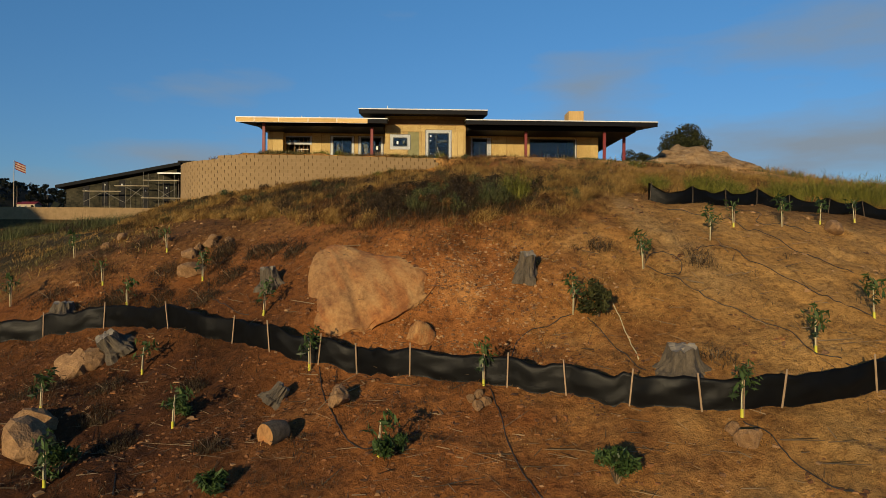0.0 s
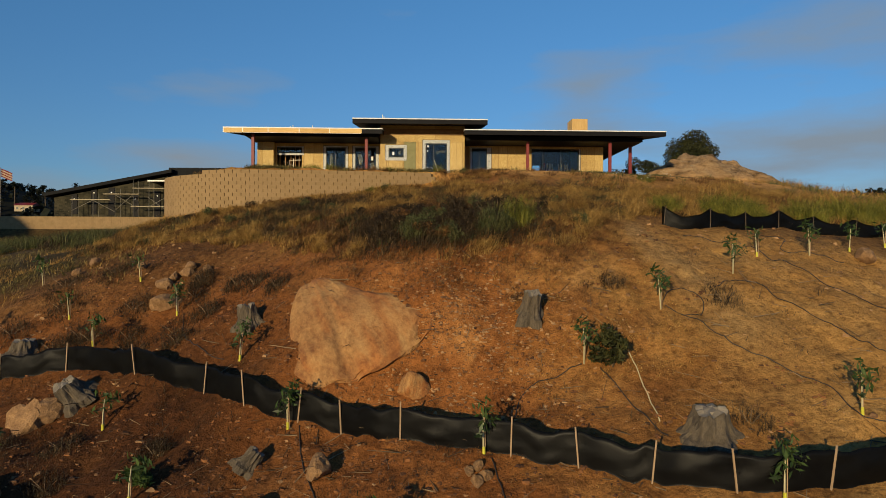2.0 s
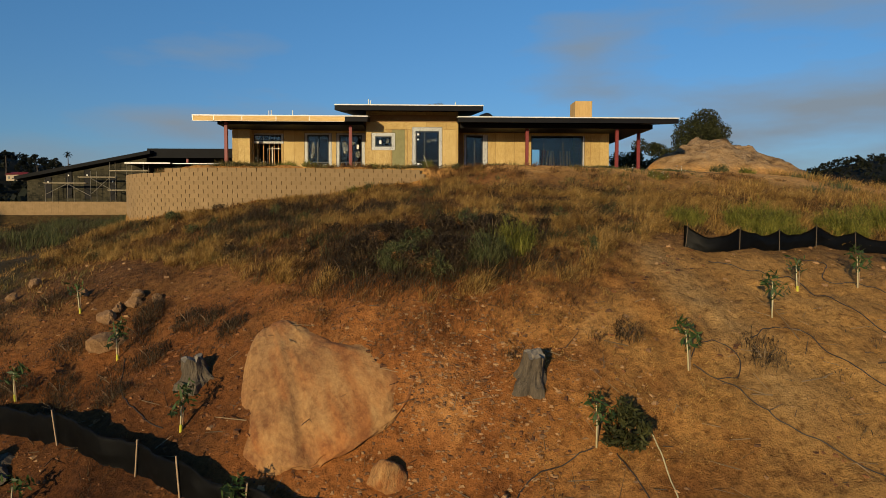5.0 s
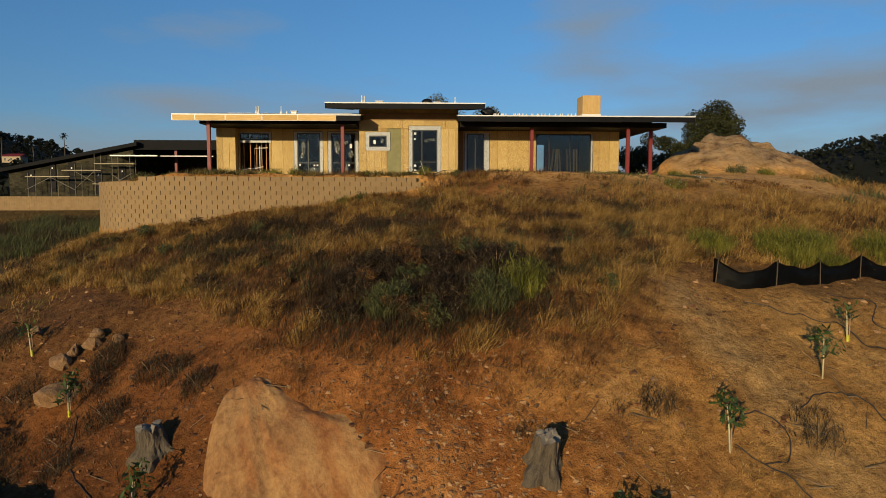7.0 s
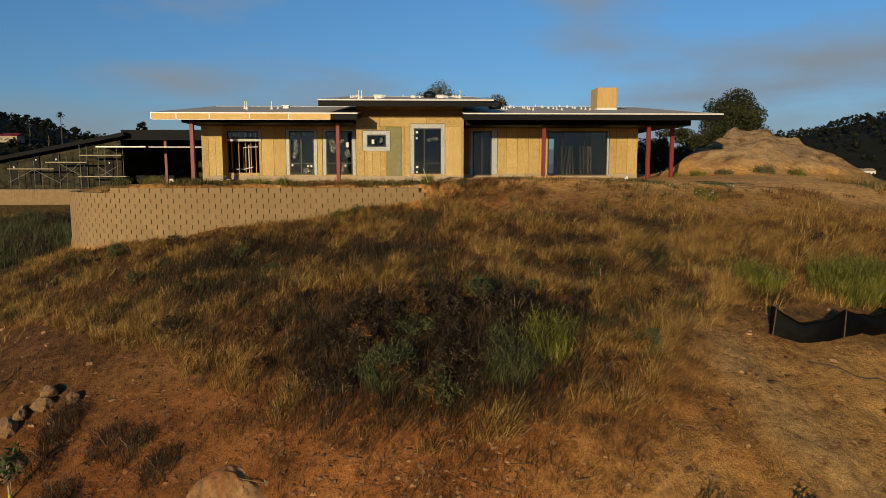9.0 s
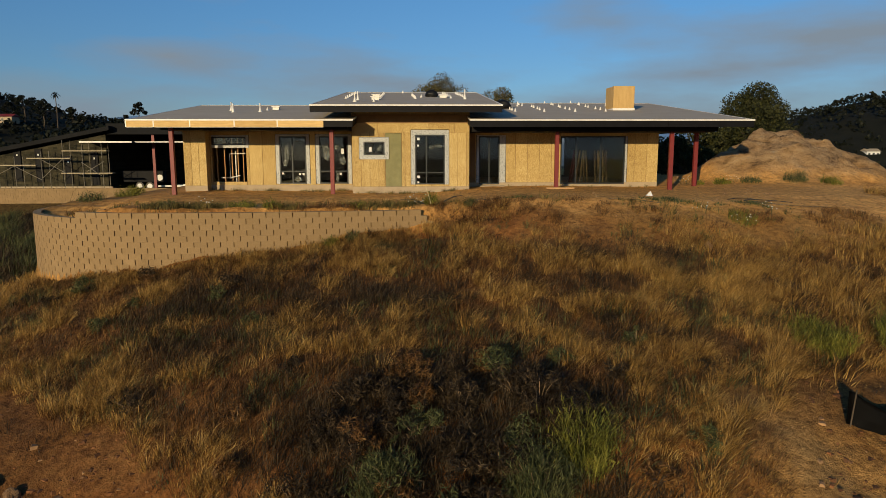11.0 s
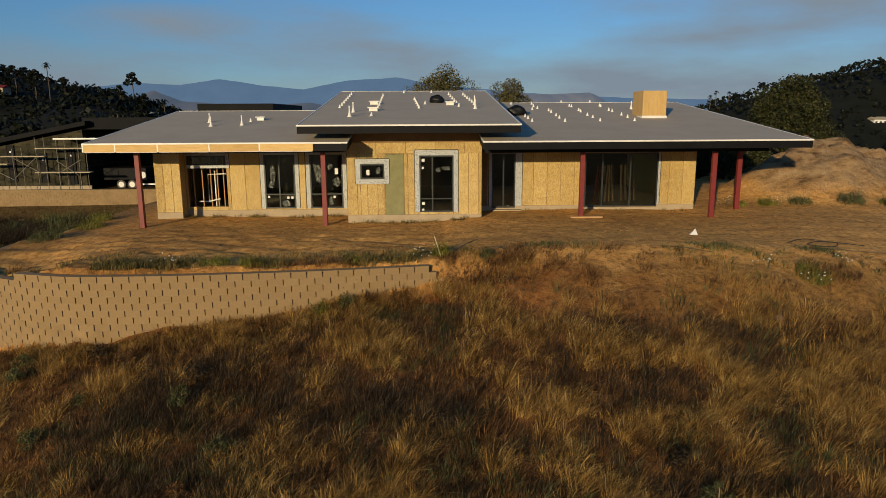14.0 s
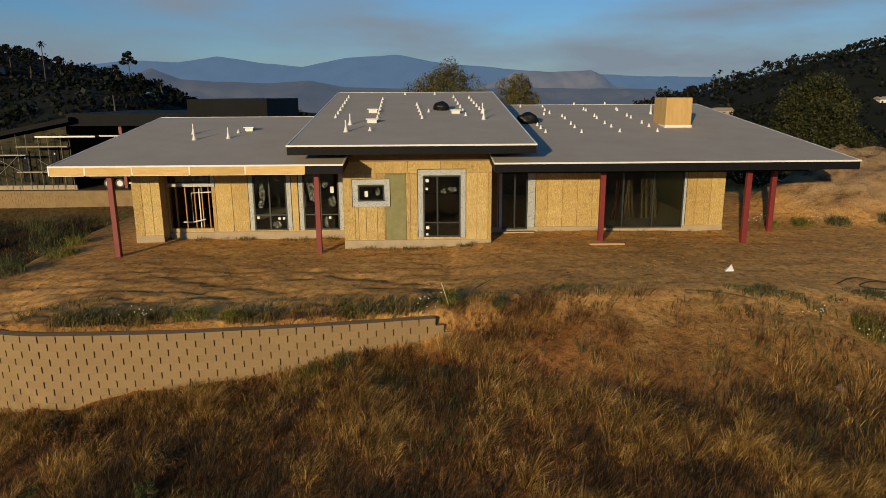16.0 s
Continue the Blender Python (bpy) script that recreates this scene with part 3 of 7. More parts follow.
def sheets(parent, x0, x1, z0, z1, y, openings, step=0.61, mat=None):
    """Strand-board sheets on a wall face at y, cut round the openings; each sheet a piece."""
    cuts = list(np.arange(x0, x1, step)) + [x1]
    if cuts[-1] - cuts[-2] < 0.12:
        del cuts[-2]
    for a, c in zip(cuts, cuts[1:]):
        xs = sorted({a, c, *(v for o in openings for v in o[:2] if a < v < c)})
        for p, q in zip(xs, xs[1:]):
            holes = sorted([(o[2], o[3]) for o in openings if o[0] < (p + q) / 2 < o[1]])
            lo = z0
            for ha, hb in holes + [(z1, z1)]:
                if ha - lo > 0.02 and q - p > 0.02:
                    bm = bmesh.new()
                    box(bm, p + 0.009, q - 0.009, y - 0.02, y - 0.002, lo + 0.004, min(ha, z1) - 0.004)
                    part("panel", bm, mat or M_OSB, parent)
                lo = max(lo, hb)


def core_wall(name, x0, x1, z0, z1, y0, y1, openings, mat, label=""):
    """A wall body with openings cut through."""
    xs = sorted({x0, x1, *(v for o in openings for v in o[:2])})
    bm = bmesh.new()
    for p, q in zip(xs, xs[1:]):
        holes = sorted([(o[2], o[3]) for o in openings if o[0] < (p + q) / 2 < o[1]])
        lo = z0
        for ha, hb in holes + [(z1, z1)]:
            if ha > lo:
                box(bm, p, q, y0, y1, lo, ha)
            lo = max(lo, hb)
    bmesh.ops.remove_doubles(bm, verts=bm.verts[:], dist=0.0005)
    return part(name, bm, mat, house, label)


def stem(x0, x1, y, top=0.2):
    bm = bmesh.new()
    box(bm, x0, x1, y - 0.03, y + 0.2, -0.3, top)
    part("foundation", bm, M_STEM, house, "grey concrete foundation edge", bevel=0.008)


def window(x0, x1, z0, z1, y, mullions=(), rails=(), tape=(0.14, 0.14, 0.14, 0.0), stickers=(), films=()):
    """A dark-framed window: frame, panes, flashing tape round it (left, right, top, bottom widths)."""
    w = empty("window")
    w.parent = house
    fw, d = 0.06, 0.07
    bm = bmesh.new()
    for a in ((x0, x0 + fw, z0, z1), (x1 - fw, x1, z0, z1), (x0 + fw, x1 - fw, z0, z0 + fw), (x0 + fw, x1 - fw, z1 - fw, z1)):
        box(bm, a[0], a[1], y - 0.035, y + d, a[2], a[3])
    part("window_frame", bm, M_FRAME, w)
    xs, zs = [x0 + fw, *mullions, x1 - fw], [z0 + fw, *rails, z1 - fw]
    for v in mullions:
        bm = bmesh.new()
        box(bm, v - 0.03, v + 0.03, y - 0.03, y + d - 0.01, z0 + fw, z1 - fw)
        part("mullion", bm, M_FRAME, w)
    for v in rails:
        bm = bmesh.new()
        box(bm, x0 + fw, x1 - fw, y - 0.026, y + d - 0.014, v - 0.025, v + 0.025)
        part("rail", bm, M_FRAME, w)
    for a, c in zip(xs, xs[1:]):
        for e, f in zip(zs, zs[1:]):
            bm = bmesh.new()
            box(bm, a + 0.005, c - 0.005, y + 0.015, y + 0.023, e + 0.005, f - 0.005)
            part("pane", bm, M_GLASS, w)
    tl, tr, tt, tb = tape
    bm = bmesh.new()
    for a in ((x0 - tl, x0, z0 - tb, z1 + tt), (x1, x1 + tr, z0 - tb, z1 + tt), (x0, x1, z1, z1 + tt), (x0, x1, z0 - tb, z0)):
        if a[1] - a[0] > 0.01 and a[3] - a[2] > 0.01:
            box(bm, a[0], a[1], y - 0.032, y - 0.021, a[2], a[3])
    if len(bm.faces):
        part("flashing_tape", bm, M_TAPE, w, "grey printed flashing tape")
        e = 0.022
        for a in ((x0 - tl - e, x0 - tl, z0 - tb, z1 + tt, tl), (x1 + tr, x1 + tr + e, z0 - tb, z1 + tt, tr), (x0 - tl, x1 + tr, z1 + tt, z1 + tt + e, tt)):
            if a[4] > 0.09:
                bm = bmesh.new()
                box(bm, a[0], a[1], y - 0.03, y - 0.0205, a[2], a[3])
                part("tape_edge", bm, M_DARK, w, "black edge of the flashing tape")
    # torn protective film hanging on the panes
    for i, (cx, cz, fx, fz) in enumerate(films):
        bm = bmesh.new()
        rim = []
        for k in range(22):
            t = 2 * math.pi * k / 22
            q = 1 + 0.5 * noise.noise(Vector((math.cos(t) * 1.7, math.sin(t) * 1.7, cx * 3 + i)))
            rim.append(bm.verts.new((cx + fx * q * math.cos(t), y + 0.008 - 0.003 * math.sin(3 * t), cz + fz * q * math.sin(t))))
        mid = bm.verts.new((cx, y + 0.004, cz))
        for k in range(22):
            bm.faces.new((rim[k], rim[(k + 1) % 22], mid))
        part("film", bm, M_FILM, w, "torn translucent protective film")
    for sx, sz, sw, sh in stickers:
        bm = bmesh.new()
        box(bm, sx, sx + sw, y + 0.009, y + 0.0145, sz, sz + sh)
        part("sticker", bm, M_WHITE, w, "white glass sticker")
    return w


# centre bay
OP_C = [(-3.45, -2.45, 1.70, 2.33), (-1.0, 0.42, 0.30, 2.66)]
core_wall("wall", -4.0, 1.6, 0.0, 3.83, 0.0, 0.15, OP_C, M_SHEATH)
stem(-4.0, 1.6, -0.012)
GREEN = [(-2.42, -1.64, 0.2, 2.7)]
sheets(house, -4.0, 1.6, 0.2, 2.74, 0.0, OP_C + GREEN, 0.42)
sheets(house, -4.0, 1.6, 2.745, 3.82, 0.0, [], 1.22)
sheets(house, -2.42, -1.64, 0.2, 2.74, 0.0, OP_C, 0.78, M_GREEN)
window(-3.45, -2.45, 1.70, 2.33, 0.0, tape=(0.2, 0.2, 0.2, 0.2), stickers=[(-3.2, 1.86, 0.13, 0.22)], films=[(-2.7, 2.05, 0.09, 0.12)])
window(-1.0, 0.42, 0.30, 2.66, 0.0, [-0.46], [0.86], (0.19, 0.19, 0.22, 0.0), [(-0.9, 2.4, 0.12, 0.12), (-0.9, 2.1, 0.09, 0.09), (-0.9, 0.6, 0.12, 0.12), (-0.9, 0.35, 0.09, 0.09)], [(-0.2, 2.05, 0.1, 0.09), (0.1, 2.12, 0.2, 0.08)])
# added strip that makes the wall top dark brown below the eave
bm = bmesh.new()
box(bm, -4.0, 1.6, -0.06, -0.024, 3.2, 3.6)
part("eave_strip", bm, M_SHEATH, house, "dark brown strip under the raised eave")
# left bay
OP_L = [(-11.2, -9.5, 0.36, 2.6), (-7.85, -6.5, 0.25, 2.62), (-5.85, -4.4, 0.25, 2.62)]
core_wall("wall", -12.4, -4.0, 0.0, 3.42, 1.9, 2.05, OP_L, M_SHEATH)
stem(-12.4, -4.0, 1.888)
sheets(house, -9.35, -4.0, 0.2, 2.95, 1.9, OP_L, 0.66)
sheets(house, -11.3, -9.35, 0.2, 2.95, 1.9, OP_L, 2.0)
core_wall("pier", -12.4, -11.3, 0.0, 3.05, 1.3, 1.88, [], M_OSB)
stem(-12.4, -11.3, 1.288)
sheets(house, -12.4, -11.3, 0.2, 3.0, 1.3, [], 0.37)
window(-7.85, -6.5, 0.25, 2.62, 1.9, [-7.2], [0.88], (0.17, 0.17, 0.1, 0.0), [(-7.75, 0.72, 0.1, 0.1), (-6.9, 0.68, 0.1, 0.1), (-6.72, 0.68, 0.1, 0.1)], [(-7.5, 1.75, 0.13, 0.42), (-7.56, 1.3, 0.1, 0.14), (-6.9, 2.35, 0.13, 0.1), (-6.95, 0.48, 0.2, 0.12)])
window(-5.85, -4.4, 0.25, 2.62, 1.9, [-5.15], [0.88], (0.17, 0.17, 0.1, 0.0), [(-4.85, 0.7, 0.1, 0.1), (-4.75, 1.75, 0.14, 0.26)], [(-5.5, 1.85, 0.18, 0.45), (-4.95, 2.1, 0.1, 0.16), (-4.68, 1.4, 0.16, 0.22), (-4.95, 0.55, 0.08, 0.22)])
window(-11.2, -9.5, 2.2, 2.6, 1.9, tape=(0, 0.14, 0.08, 0.14))
# right bay
OP_R = [(2.2, 3.25, 0.22, 2.62), (6.35, 9.65, 0.22, 2.62)]
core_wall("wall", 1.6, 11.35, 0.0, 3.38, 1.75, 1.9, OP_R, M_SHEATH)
for a, c in ((1.6, 2.2), (3.25, 6.35), (9.65, 11.35)):
    stem(a, c, 1.738, 0.3)
stem(2.2, 3.25, 1.74, 0.2), stem(6.35, 9.65, 1.74, 0.2)
sheets(house, 1.62, 11.35, 0.3, 2.95, 1.75, OP_R + [(1.6, 2.0, 0, 3)], 0.61)
window(2.2, 3.25, 0.22, 2.62, 1.75, [2.72], [], (0.12, 0.3, 0.05, 0.0))
window(6.35, 9.65, 0.22, 2.62, 1.75, [7.15, 8.4], [], (0, 0.1, 0, 0))
bm = bmesh.new()
box(bm, 2.2, 3.5, 1.4, 1.7, -0.1, 0.16)
part("door_step", bm, M_STEM, house, "pale concrete door step", bevel=0.01)
# side and rear walls
for name, x0, x1, y0, y1, h0, h in (("side_wall", -12.4, -12.25, 2.06, 8.0, 3.44, 4.17), ("side_wall", -4.0, -3.85, 0.16, 12.2, 3.85, 5.28), ("side_wall", 1.45, 1.6, 0.16, 12.2, 3.85, 5.28), ("side_wall", 11.2, 11.35, 1.91, 11.5, 3.4, 4.53)):
    bm = bmesh.new()
    prism(bm, x0, x1, [(y0, 0), (y1, 0), (y1, h), (y0, h0)])
    part(name, bm, M_OSB, house)
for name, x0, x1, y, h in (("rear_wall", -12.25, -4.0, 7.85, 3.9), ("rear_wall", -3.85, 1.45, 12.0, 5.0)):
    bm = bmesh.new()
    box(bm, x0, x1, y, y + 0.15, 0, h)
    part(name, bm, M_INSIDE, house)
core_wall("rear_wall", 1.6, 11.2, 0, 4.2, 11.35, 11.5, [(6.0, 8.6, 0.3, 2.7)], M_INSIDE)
bm = bmesh.new()
box(bm, -12.2, -4.05, 2.1, 7.8, -0.2, 0.2), box(bm, -3.8, 1.4, 0.2, 11.9, -0.2, 0.19), box(bm, 1.65, 11.15, 1.95, 11.3, -0.2, 0.2)
part("floor_slab", bm, M_STEM, house)


def shed_roof(x0, x1, y0, y1, z0, slope, label, fascia):
    """A low sloping roof: deck, membrane, white edge strip and fascia boards."""
    r = empty("roof")
    r.parent = house
    tagged(r, label)
    t = 0.30
    z1 = z0 + slope * (y1 - y0)
    bm = bmesh.new()
    prism(bm, x0 + 0.05, x1 - 0.05, [(y0 + 0.05, z0 - t + slope * 0.05), (y1 - 0.05, z1 - t), (y1 - 0.05, z1 - 0.03), (y0 + 0.05, z0 - 0.03)])
    part("deck", bm, M_DARK, r)
    bm = bmesh.new()
    prism(bm, x0 + 0.03, x1 - 0.03, [(y0 + 0.03, z0 - 0.028), (y1 - 0.03, z1 - 0.028), (y1 - 0.03, z1 + 0.004), (y0 + 0.03, z0 + 0.004)])
    part("membrane", bm, M_ROOF, r, "grey roof membrane")
    for a, c, m in fascia:
        bm = bmesh.new()
        box(bm, a + 0.004, c - 0.004, y0, y0 + 0.04, z0 - 0.32, z0 - 0.045)
        part("fascia", bm, m, r)
        if m is M_FASCIA:
            bm = bmesh.new()
            box(bm, a - 0.022, a + 0.022, y0 - 0.008, y0 + 0.003, z0 - 0.32, z0 - 0.046)
            part("joint_strip", bm, M_DRIP, r, "white paper strip over a fascia joint")
            bm = bmesh.new()
            box(bm, a + 0.03, c - 0.03, y0 + 0.002, y0 + 0.05, z0 - 0.338, z0 - 0.322)
            part("lower_edge", bm, M_DRIP, r, "pale lower edge of the fascia")
    for xa in (x0, x1 - 0.04):
        bm = bmesh.new()
        prism(bm, xa, xa + 0.04, [(y0 + 0.045, z0 - 0.32), (y1, z1 - 0.32), (y1, z1 - 0.045), (y0 + 0.045, z0 - 0.045)])
        part("side_fascia", bm, M_DARK, r)
    bm = bmesh.new()
    box(bm, x0 - 0.02, x1 + 0.02, y0 - 0.02, y0 + 0.028, z0 - 0.042, z0 + 0.016)
    part("edge_strip", bm, M_DRIP, r, "white metal edge strip")
    for xa in (x0 - 0.02, x1 - 0.03):
        bm = bmesh.new()
        prism(bm, xa, xa + 0.05, [(y0 + 0.03, z0 - 0.04), (y1, z1 - 0.04), (y1, z1 + 0.018), (y0 + 0.03, z0 + 0.018)])
        part("edge_strip", bm, M_DRIP, r)
    bm = bmesh.new()
    box(bm, x0, x1, y1 - 0.02, y1 + 0.03, z1 - 0.04, z1 + 0.02)
    part("edge_strip", bm, M_DRIP, r)
    return r


joints = [-13.76, -12.55, -10.95, -9.0, -7.1, -5.06]
shed_roof(-13.76, -3.76, EAVE, 8.6, 3.28, 0.124, "grey low-slope roof with raw wood fascia", [(a, c, M_FASCIA) for a, c in zip(joints, joints[1:])] + [(-5.06, -3.76, M_DARK)])
shed_roof(-5.65, 2.95, EAVE, 13.1, 3.93, 0.12, "grey raised centre roof with black fascia", [(-5.65, -1.4, M_DARK), (-1.4, 2.95, M_DARK)])
shed_roof(1.5, 14.45, EAVE, 12.8, 3.28, 0.118, "grey low-slope roof with black fascia", [(1.5, 6.0, M_DARK), (6.0, 10.5, M_DARK), (10.5, 14.45, M_DARK)])
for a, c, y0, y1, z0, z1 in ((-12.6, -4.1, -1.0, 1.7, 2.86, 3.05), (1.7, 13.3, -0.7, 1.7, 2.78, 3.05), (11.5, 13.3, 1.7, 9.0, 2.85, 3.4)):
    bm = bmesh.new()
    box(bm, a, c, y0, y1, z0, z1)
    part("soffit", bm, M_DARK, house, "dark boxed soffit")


def post(x, y, top, foot=0.0):
    bm = bmesh.new()
    box(bm, x - 0.095, x + 0.095, y - 0.095, y + 0.095, -0.15, top)
    part("post", bm, M_STEEL, house, "dark red primed steel post", bevel=0.012)


post(-12.1, -1.0, 3.0), post(-4.85, -0.75, 3.0), post(5.77, -0.2, 2.9), post(11.2, -0.45, 2.9), post(13.1, 1.3, 2.9)
# chimney box
ch = empty("chimney")
ch.parent = house
bm = bmesh.new()
box(bm, 9.93, 11.1, 5.15, 6.75, 3.9, 5.42)
part("chimney_box", bm, M_PLY, ch, "raw plywood chimney box", bevel=0.01)
bm = bmesh.new()
box(bm, 9.9, 11.13, 5.12, 6.78, 4.0, 4.22)
part("chimney_base", bm, M_DRIP, ch)

# ---- block retaining wall ----
retaining_wall = tagged(empty("retaining_wall"), "tan split-face concrete block retaining wall with open vertical joints", "retaining wall", kind="structure")
wx, wy, wrun = wall_line()
BW, BH = 0.457, 0.203


def wall_at(s):
    x, y = np.interp(s, wrun, wx), np.interp(s, wrun, wy)
    e = 0.2
    dx, dy = np.interp(s + e, wrun, wx) - np.interp(s - e, wrun, wx), np.interp(s + e, wrun, wy) - np.interp(s - e, wrun, wy)
    return x, y, math.atan2(-dy, -dx)


def block_shape(bm, m=None):
    """A split-face block: full width at top and bottom, set in at both sides between, so that neighbours leave short slots."""
    e, g = 0.0012, 0.016
    outline = [(-BW / 2 + e, 0.0), (-BW / 2 + e, 0.012), (-BW / 2 + g, 0.024), (-BW / 2 + g, BH - 0.02), (-BW / 2 + e, BH - 0.01), (-BW / 2 + e, BH - e),
               (BW / 2 - e, BH - e), (BW / 2 - e, BH - 0.01), (BW / 2 - g, BH - 0.02), (BW / 2 - g, 0.024), (BW / 2 - e, 0.012), (BW / 2 - e, 0.0)]
    front, back = ([bm.verts.new((x, y, z)) for x, z in outline] for y in (-0.03, 0.24))
    bm.faces.new(front), bm.faces.new(back[::-1])
    for i in range(12):
        bm.faces.new((front[i], back[i], back[(i + 1) % 12], front[(i + 1) % 12]))
    if m is not None:
        bmesh.ops.transform(bm, matrix=m, verts=front + back)


bm = bmesh.new()
block_shape(bm)
block_mesh = mesh_of("block", bm, M_BLOCK)
bm = bmesh.new()
n = 160
inner = [(np.interp(s, wrun, wx), np.interp(s, wrun, wy)) for s in np.linspace(0.95, wrun[-1], n)]
for (xa, ya), (xb, yb) in zip(inner, inner[1:]):
    d = Vector((xb - xa, yb - ya, 0)).normalized()
    nrm = Vector((-d.y, d.x, 0))
    if nrm.y > 0:
        nrm = -nrm
    f = -nrm * 0.002
    top = -0.3 if xa > -12.6 else -0.5
    low = min(ground_z(xa + nrm.x, ya + nrm.y) - 0.6, top - 0.3)
    a, c = Vector((xa, ya, 0)) + f, Vector((xb, yb, 0)) + f
    v = [bm.verts.new(p) for p in ((a.x, a.y, low), (c.x, c.y, low), (c.x, c.y, top), (a.x, a.y, top))]
    g = -nrm * 0.16
    w = [bm.verts.new((q.co.x + g.x, q.co.y + g.y, q.co.z)) for q in v]
    bm.faces.new(v), bm.faces.new(w[::-1]), bm.faces.new((v[3], v[2], w[2], w[3]))
part("wall_core", bm, M_JOINT, retaining_wall)
TOP = -0.22
placed = []
for row in range(17):
    z = TOP - BH * (row + 1)
    s = 0.95 - BW / 2 * row if row < 3 else 0.25 + (row % 2) * BW / 2 - BW / 2
    while s < wrun[-1]:
        x, y, a = wall_at(s)
        nrm = Vector((math.sin(a), -math.cos(a)))
        if not (row == 0 and x < -12.6):
            if z + BH > ground_z(x + nrm.x * 0.5, y + nrm.y * 0.5) - 0.25:
                placed.append((x, y, z, a))
        s += BW
spare = bmesh.new()
for k, (x, y, z, a) in enumerate(placed):
    m = Matrix.Translation((x, y, z)) @ Matrix.Rotation(a, 4, "Z")
    if k < 300:
        ob = new("block", block_mesh)
        ob.parent, ob.matrix_basis = retaining_wall, m
    else:
        block_shape(spare, m)
if len(spare.faces):
    tagged(part("lower_blocks", spare, M_BLOCK, retaining_wall), kind="stuff")
else:
    spare.free()

# ---- left outbuilding and its wall ----
shed = tagged(empty("outbuilding"), "dark long outbuilding with a sloping black roof and open bay", "building")
bm = bmesh.new()
v = [(-41.5, 1.0), (-29.3, 3.35), (-29.3, -1.6), (-41.5, -1.6)]
a, c = [bm.verts.new((x, 73, z)) for x, z in v], [bm.verts.new((x, 84, z)) for x, z in v]
bm.faces.new(a), bm.faces.new(c[::-1])
for i in range(4):
    bm.faces.new((a[i], c[i], c[(i + 1) % 4], a[(i + 1) % 4]))
part("wall", bm, M_SHED, shed)
bm = bmesh.new()
v = [(-42.3, 1.05), (-28.6, 3.7), (-28.6, 4.05), (-42.3, 1.4)]
a, c = [bm.verts.new((x, 72.2, z)) for x, z in v], [bm.verts.new((x, 85, z)) for x, z in v]
bm.faces.new(a), bm.faces.new(c[::-1])
for i in range(4):
    bm.faces.new((a[i], c[i], c[(i + 1) % 4], a[(i + 1) % 4]))
part("roof", bm, M_SHEDROOF, shed)

# ---- materials of the slope ----
M_ROCK = surface("tan_boulder", (0.17, 0.068, 0.02), (0.46, 0.258, 0.09), 1.2, 14, 0.9, 0, 0.9, 0.07, (1.0, 1.2, 0.4))
nt = M_ROCK.node_tree
b = nt.nodes["Principled BSDF"]
stain = noise_node(nt, 0.9, 4, 0.6, stretch=(2.2, 0.7, 1.0))
pits = noise_node(nt, 6.5, 7, 0.75, stretch=(1.0, 1.1, 0.4))
base = b.inputs["Base Color"].links[0].from_socket
base = mix_node(nt, base, ramp_node(nt, stain.outputs["Fac"], [(0.46, (1, 1, 1)), (0.62, (0.86, 0.6, 0.42))]), 0.9, "MULTIPLY")
base = mix_node(nt, base, ramp_node(nt, pits.outputs["Fac"], [(0.36, (0.6, 0.5, 0.42)), (0.5, (1, 1, 1)), (0.66, (1.18, 1.16, 1.12))]), 0.75, "MULTIPLY")
nt.links.new(base, b.inputs["Base Color"])
M_BROKEN = surface("broken_rock", (0.10, 0.045, 0.016), (0.40, 0.235, 0.105), 2.2, 14, 0.9, 0, 1.0, 0.09)
M_CLOD = surface("red_earth_clods", (0.045, 0.017, 0.006), (0.24, 0.095, 0.027), 1.5, 20, 0.95, 0, 0.5, 0.02, per_island=0.35)
M_STONE = surface("loose_stones", (0.11, 0.048, 0.017), (0.36, 0.205, 0.09), 2.5, 25, 0.9, 0, 0.6, 0.02, per_island=0.5)
M_BARK = surface("weathered_stump", (0.022, 0.017, 0.012), (0.145, 0.112, 0.074), 3, 22, 0.9, 0, 1.0, 0.05, (3, 3, 0.6))
M_CUT = surface("sawn_wood", (0.13, 0.11, 0.085), (0.25, 0.215, 0.17), 4, 40, 0.85, 0, 0.3, 0.006)
M_TRUNK = surface("tree_bark", (0.05, 0.038, 0.025), (0.12, 0.09, 0.06), 3, 25, 0.9, 0, 0.6, 0.02)
M_TWIG = surface("dead_twigs", (0.05, 0.033, 0.018), (0.24, 0.165, 0.09), 4, 30, 0.9, 0, 0, per_island=0.6)
M_HOSE = surface("black_hose", (0.012, 0.011, 0.01), (0.035, 0.028, 0.022), 4, 30, 0.6, 0, 0)
M_YELLOW = surface("yellow_guard", (0.40, 0.38, 0.02), (0.56, 0.52, 0.05), 5, 40, 0.5, 0, 0)
M_PALE = surface("whitewashed_stem", (0.36, 0.31, 0.16), (0.55, 0.5, 0.32), 9, 40, 0.8, 0, 0, (1, 1, 1))


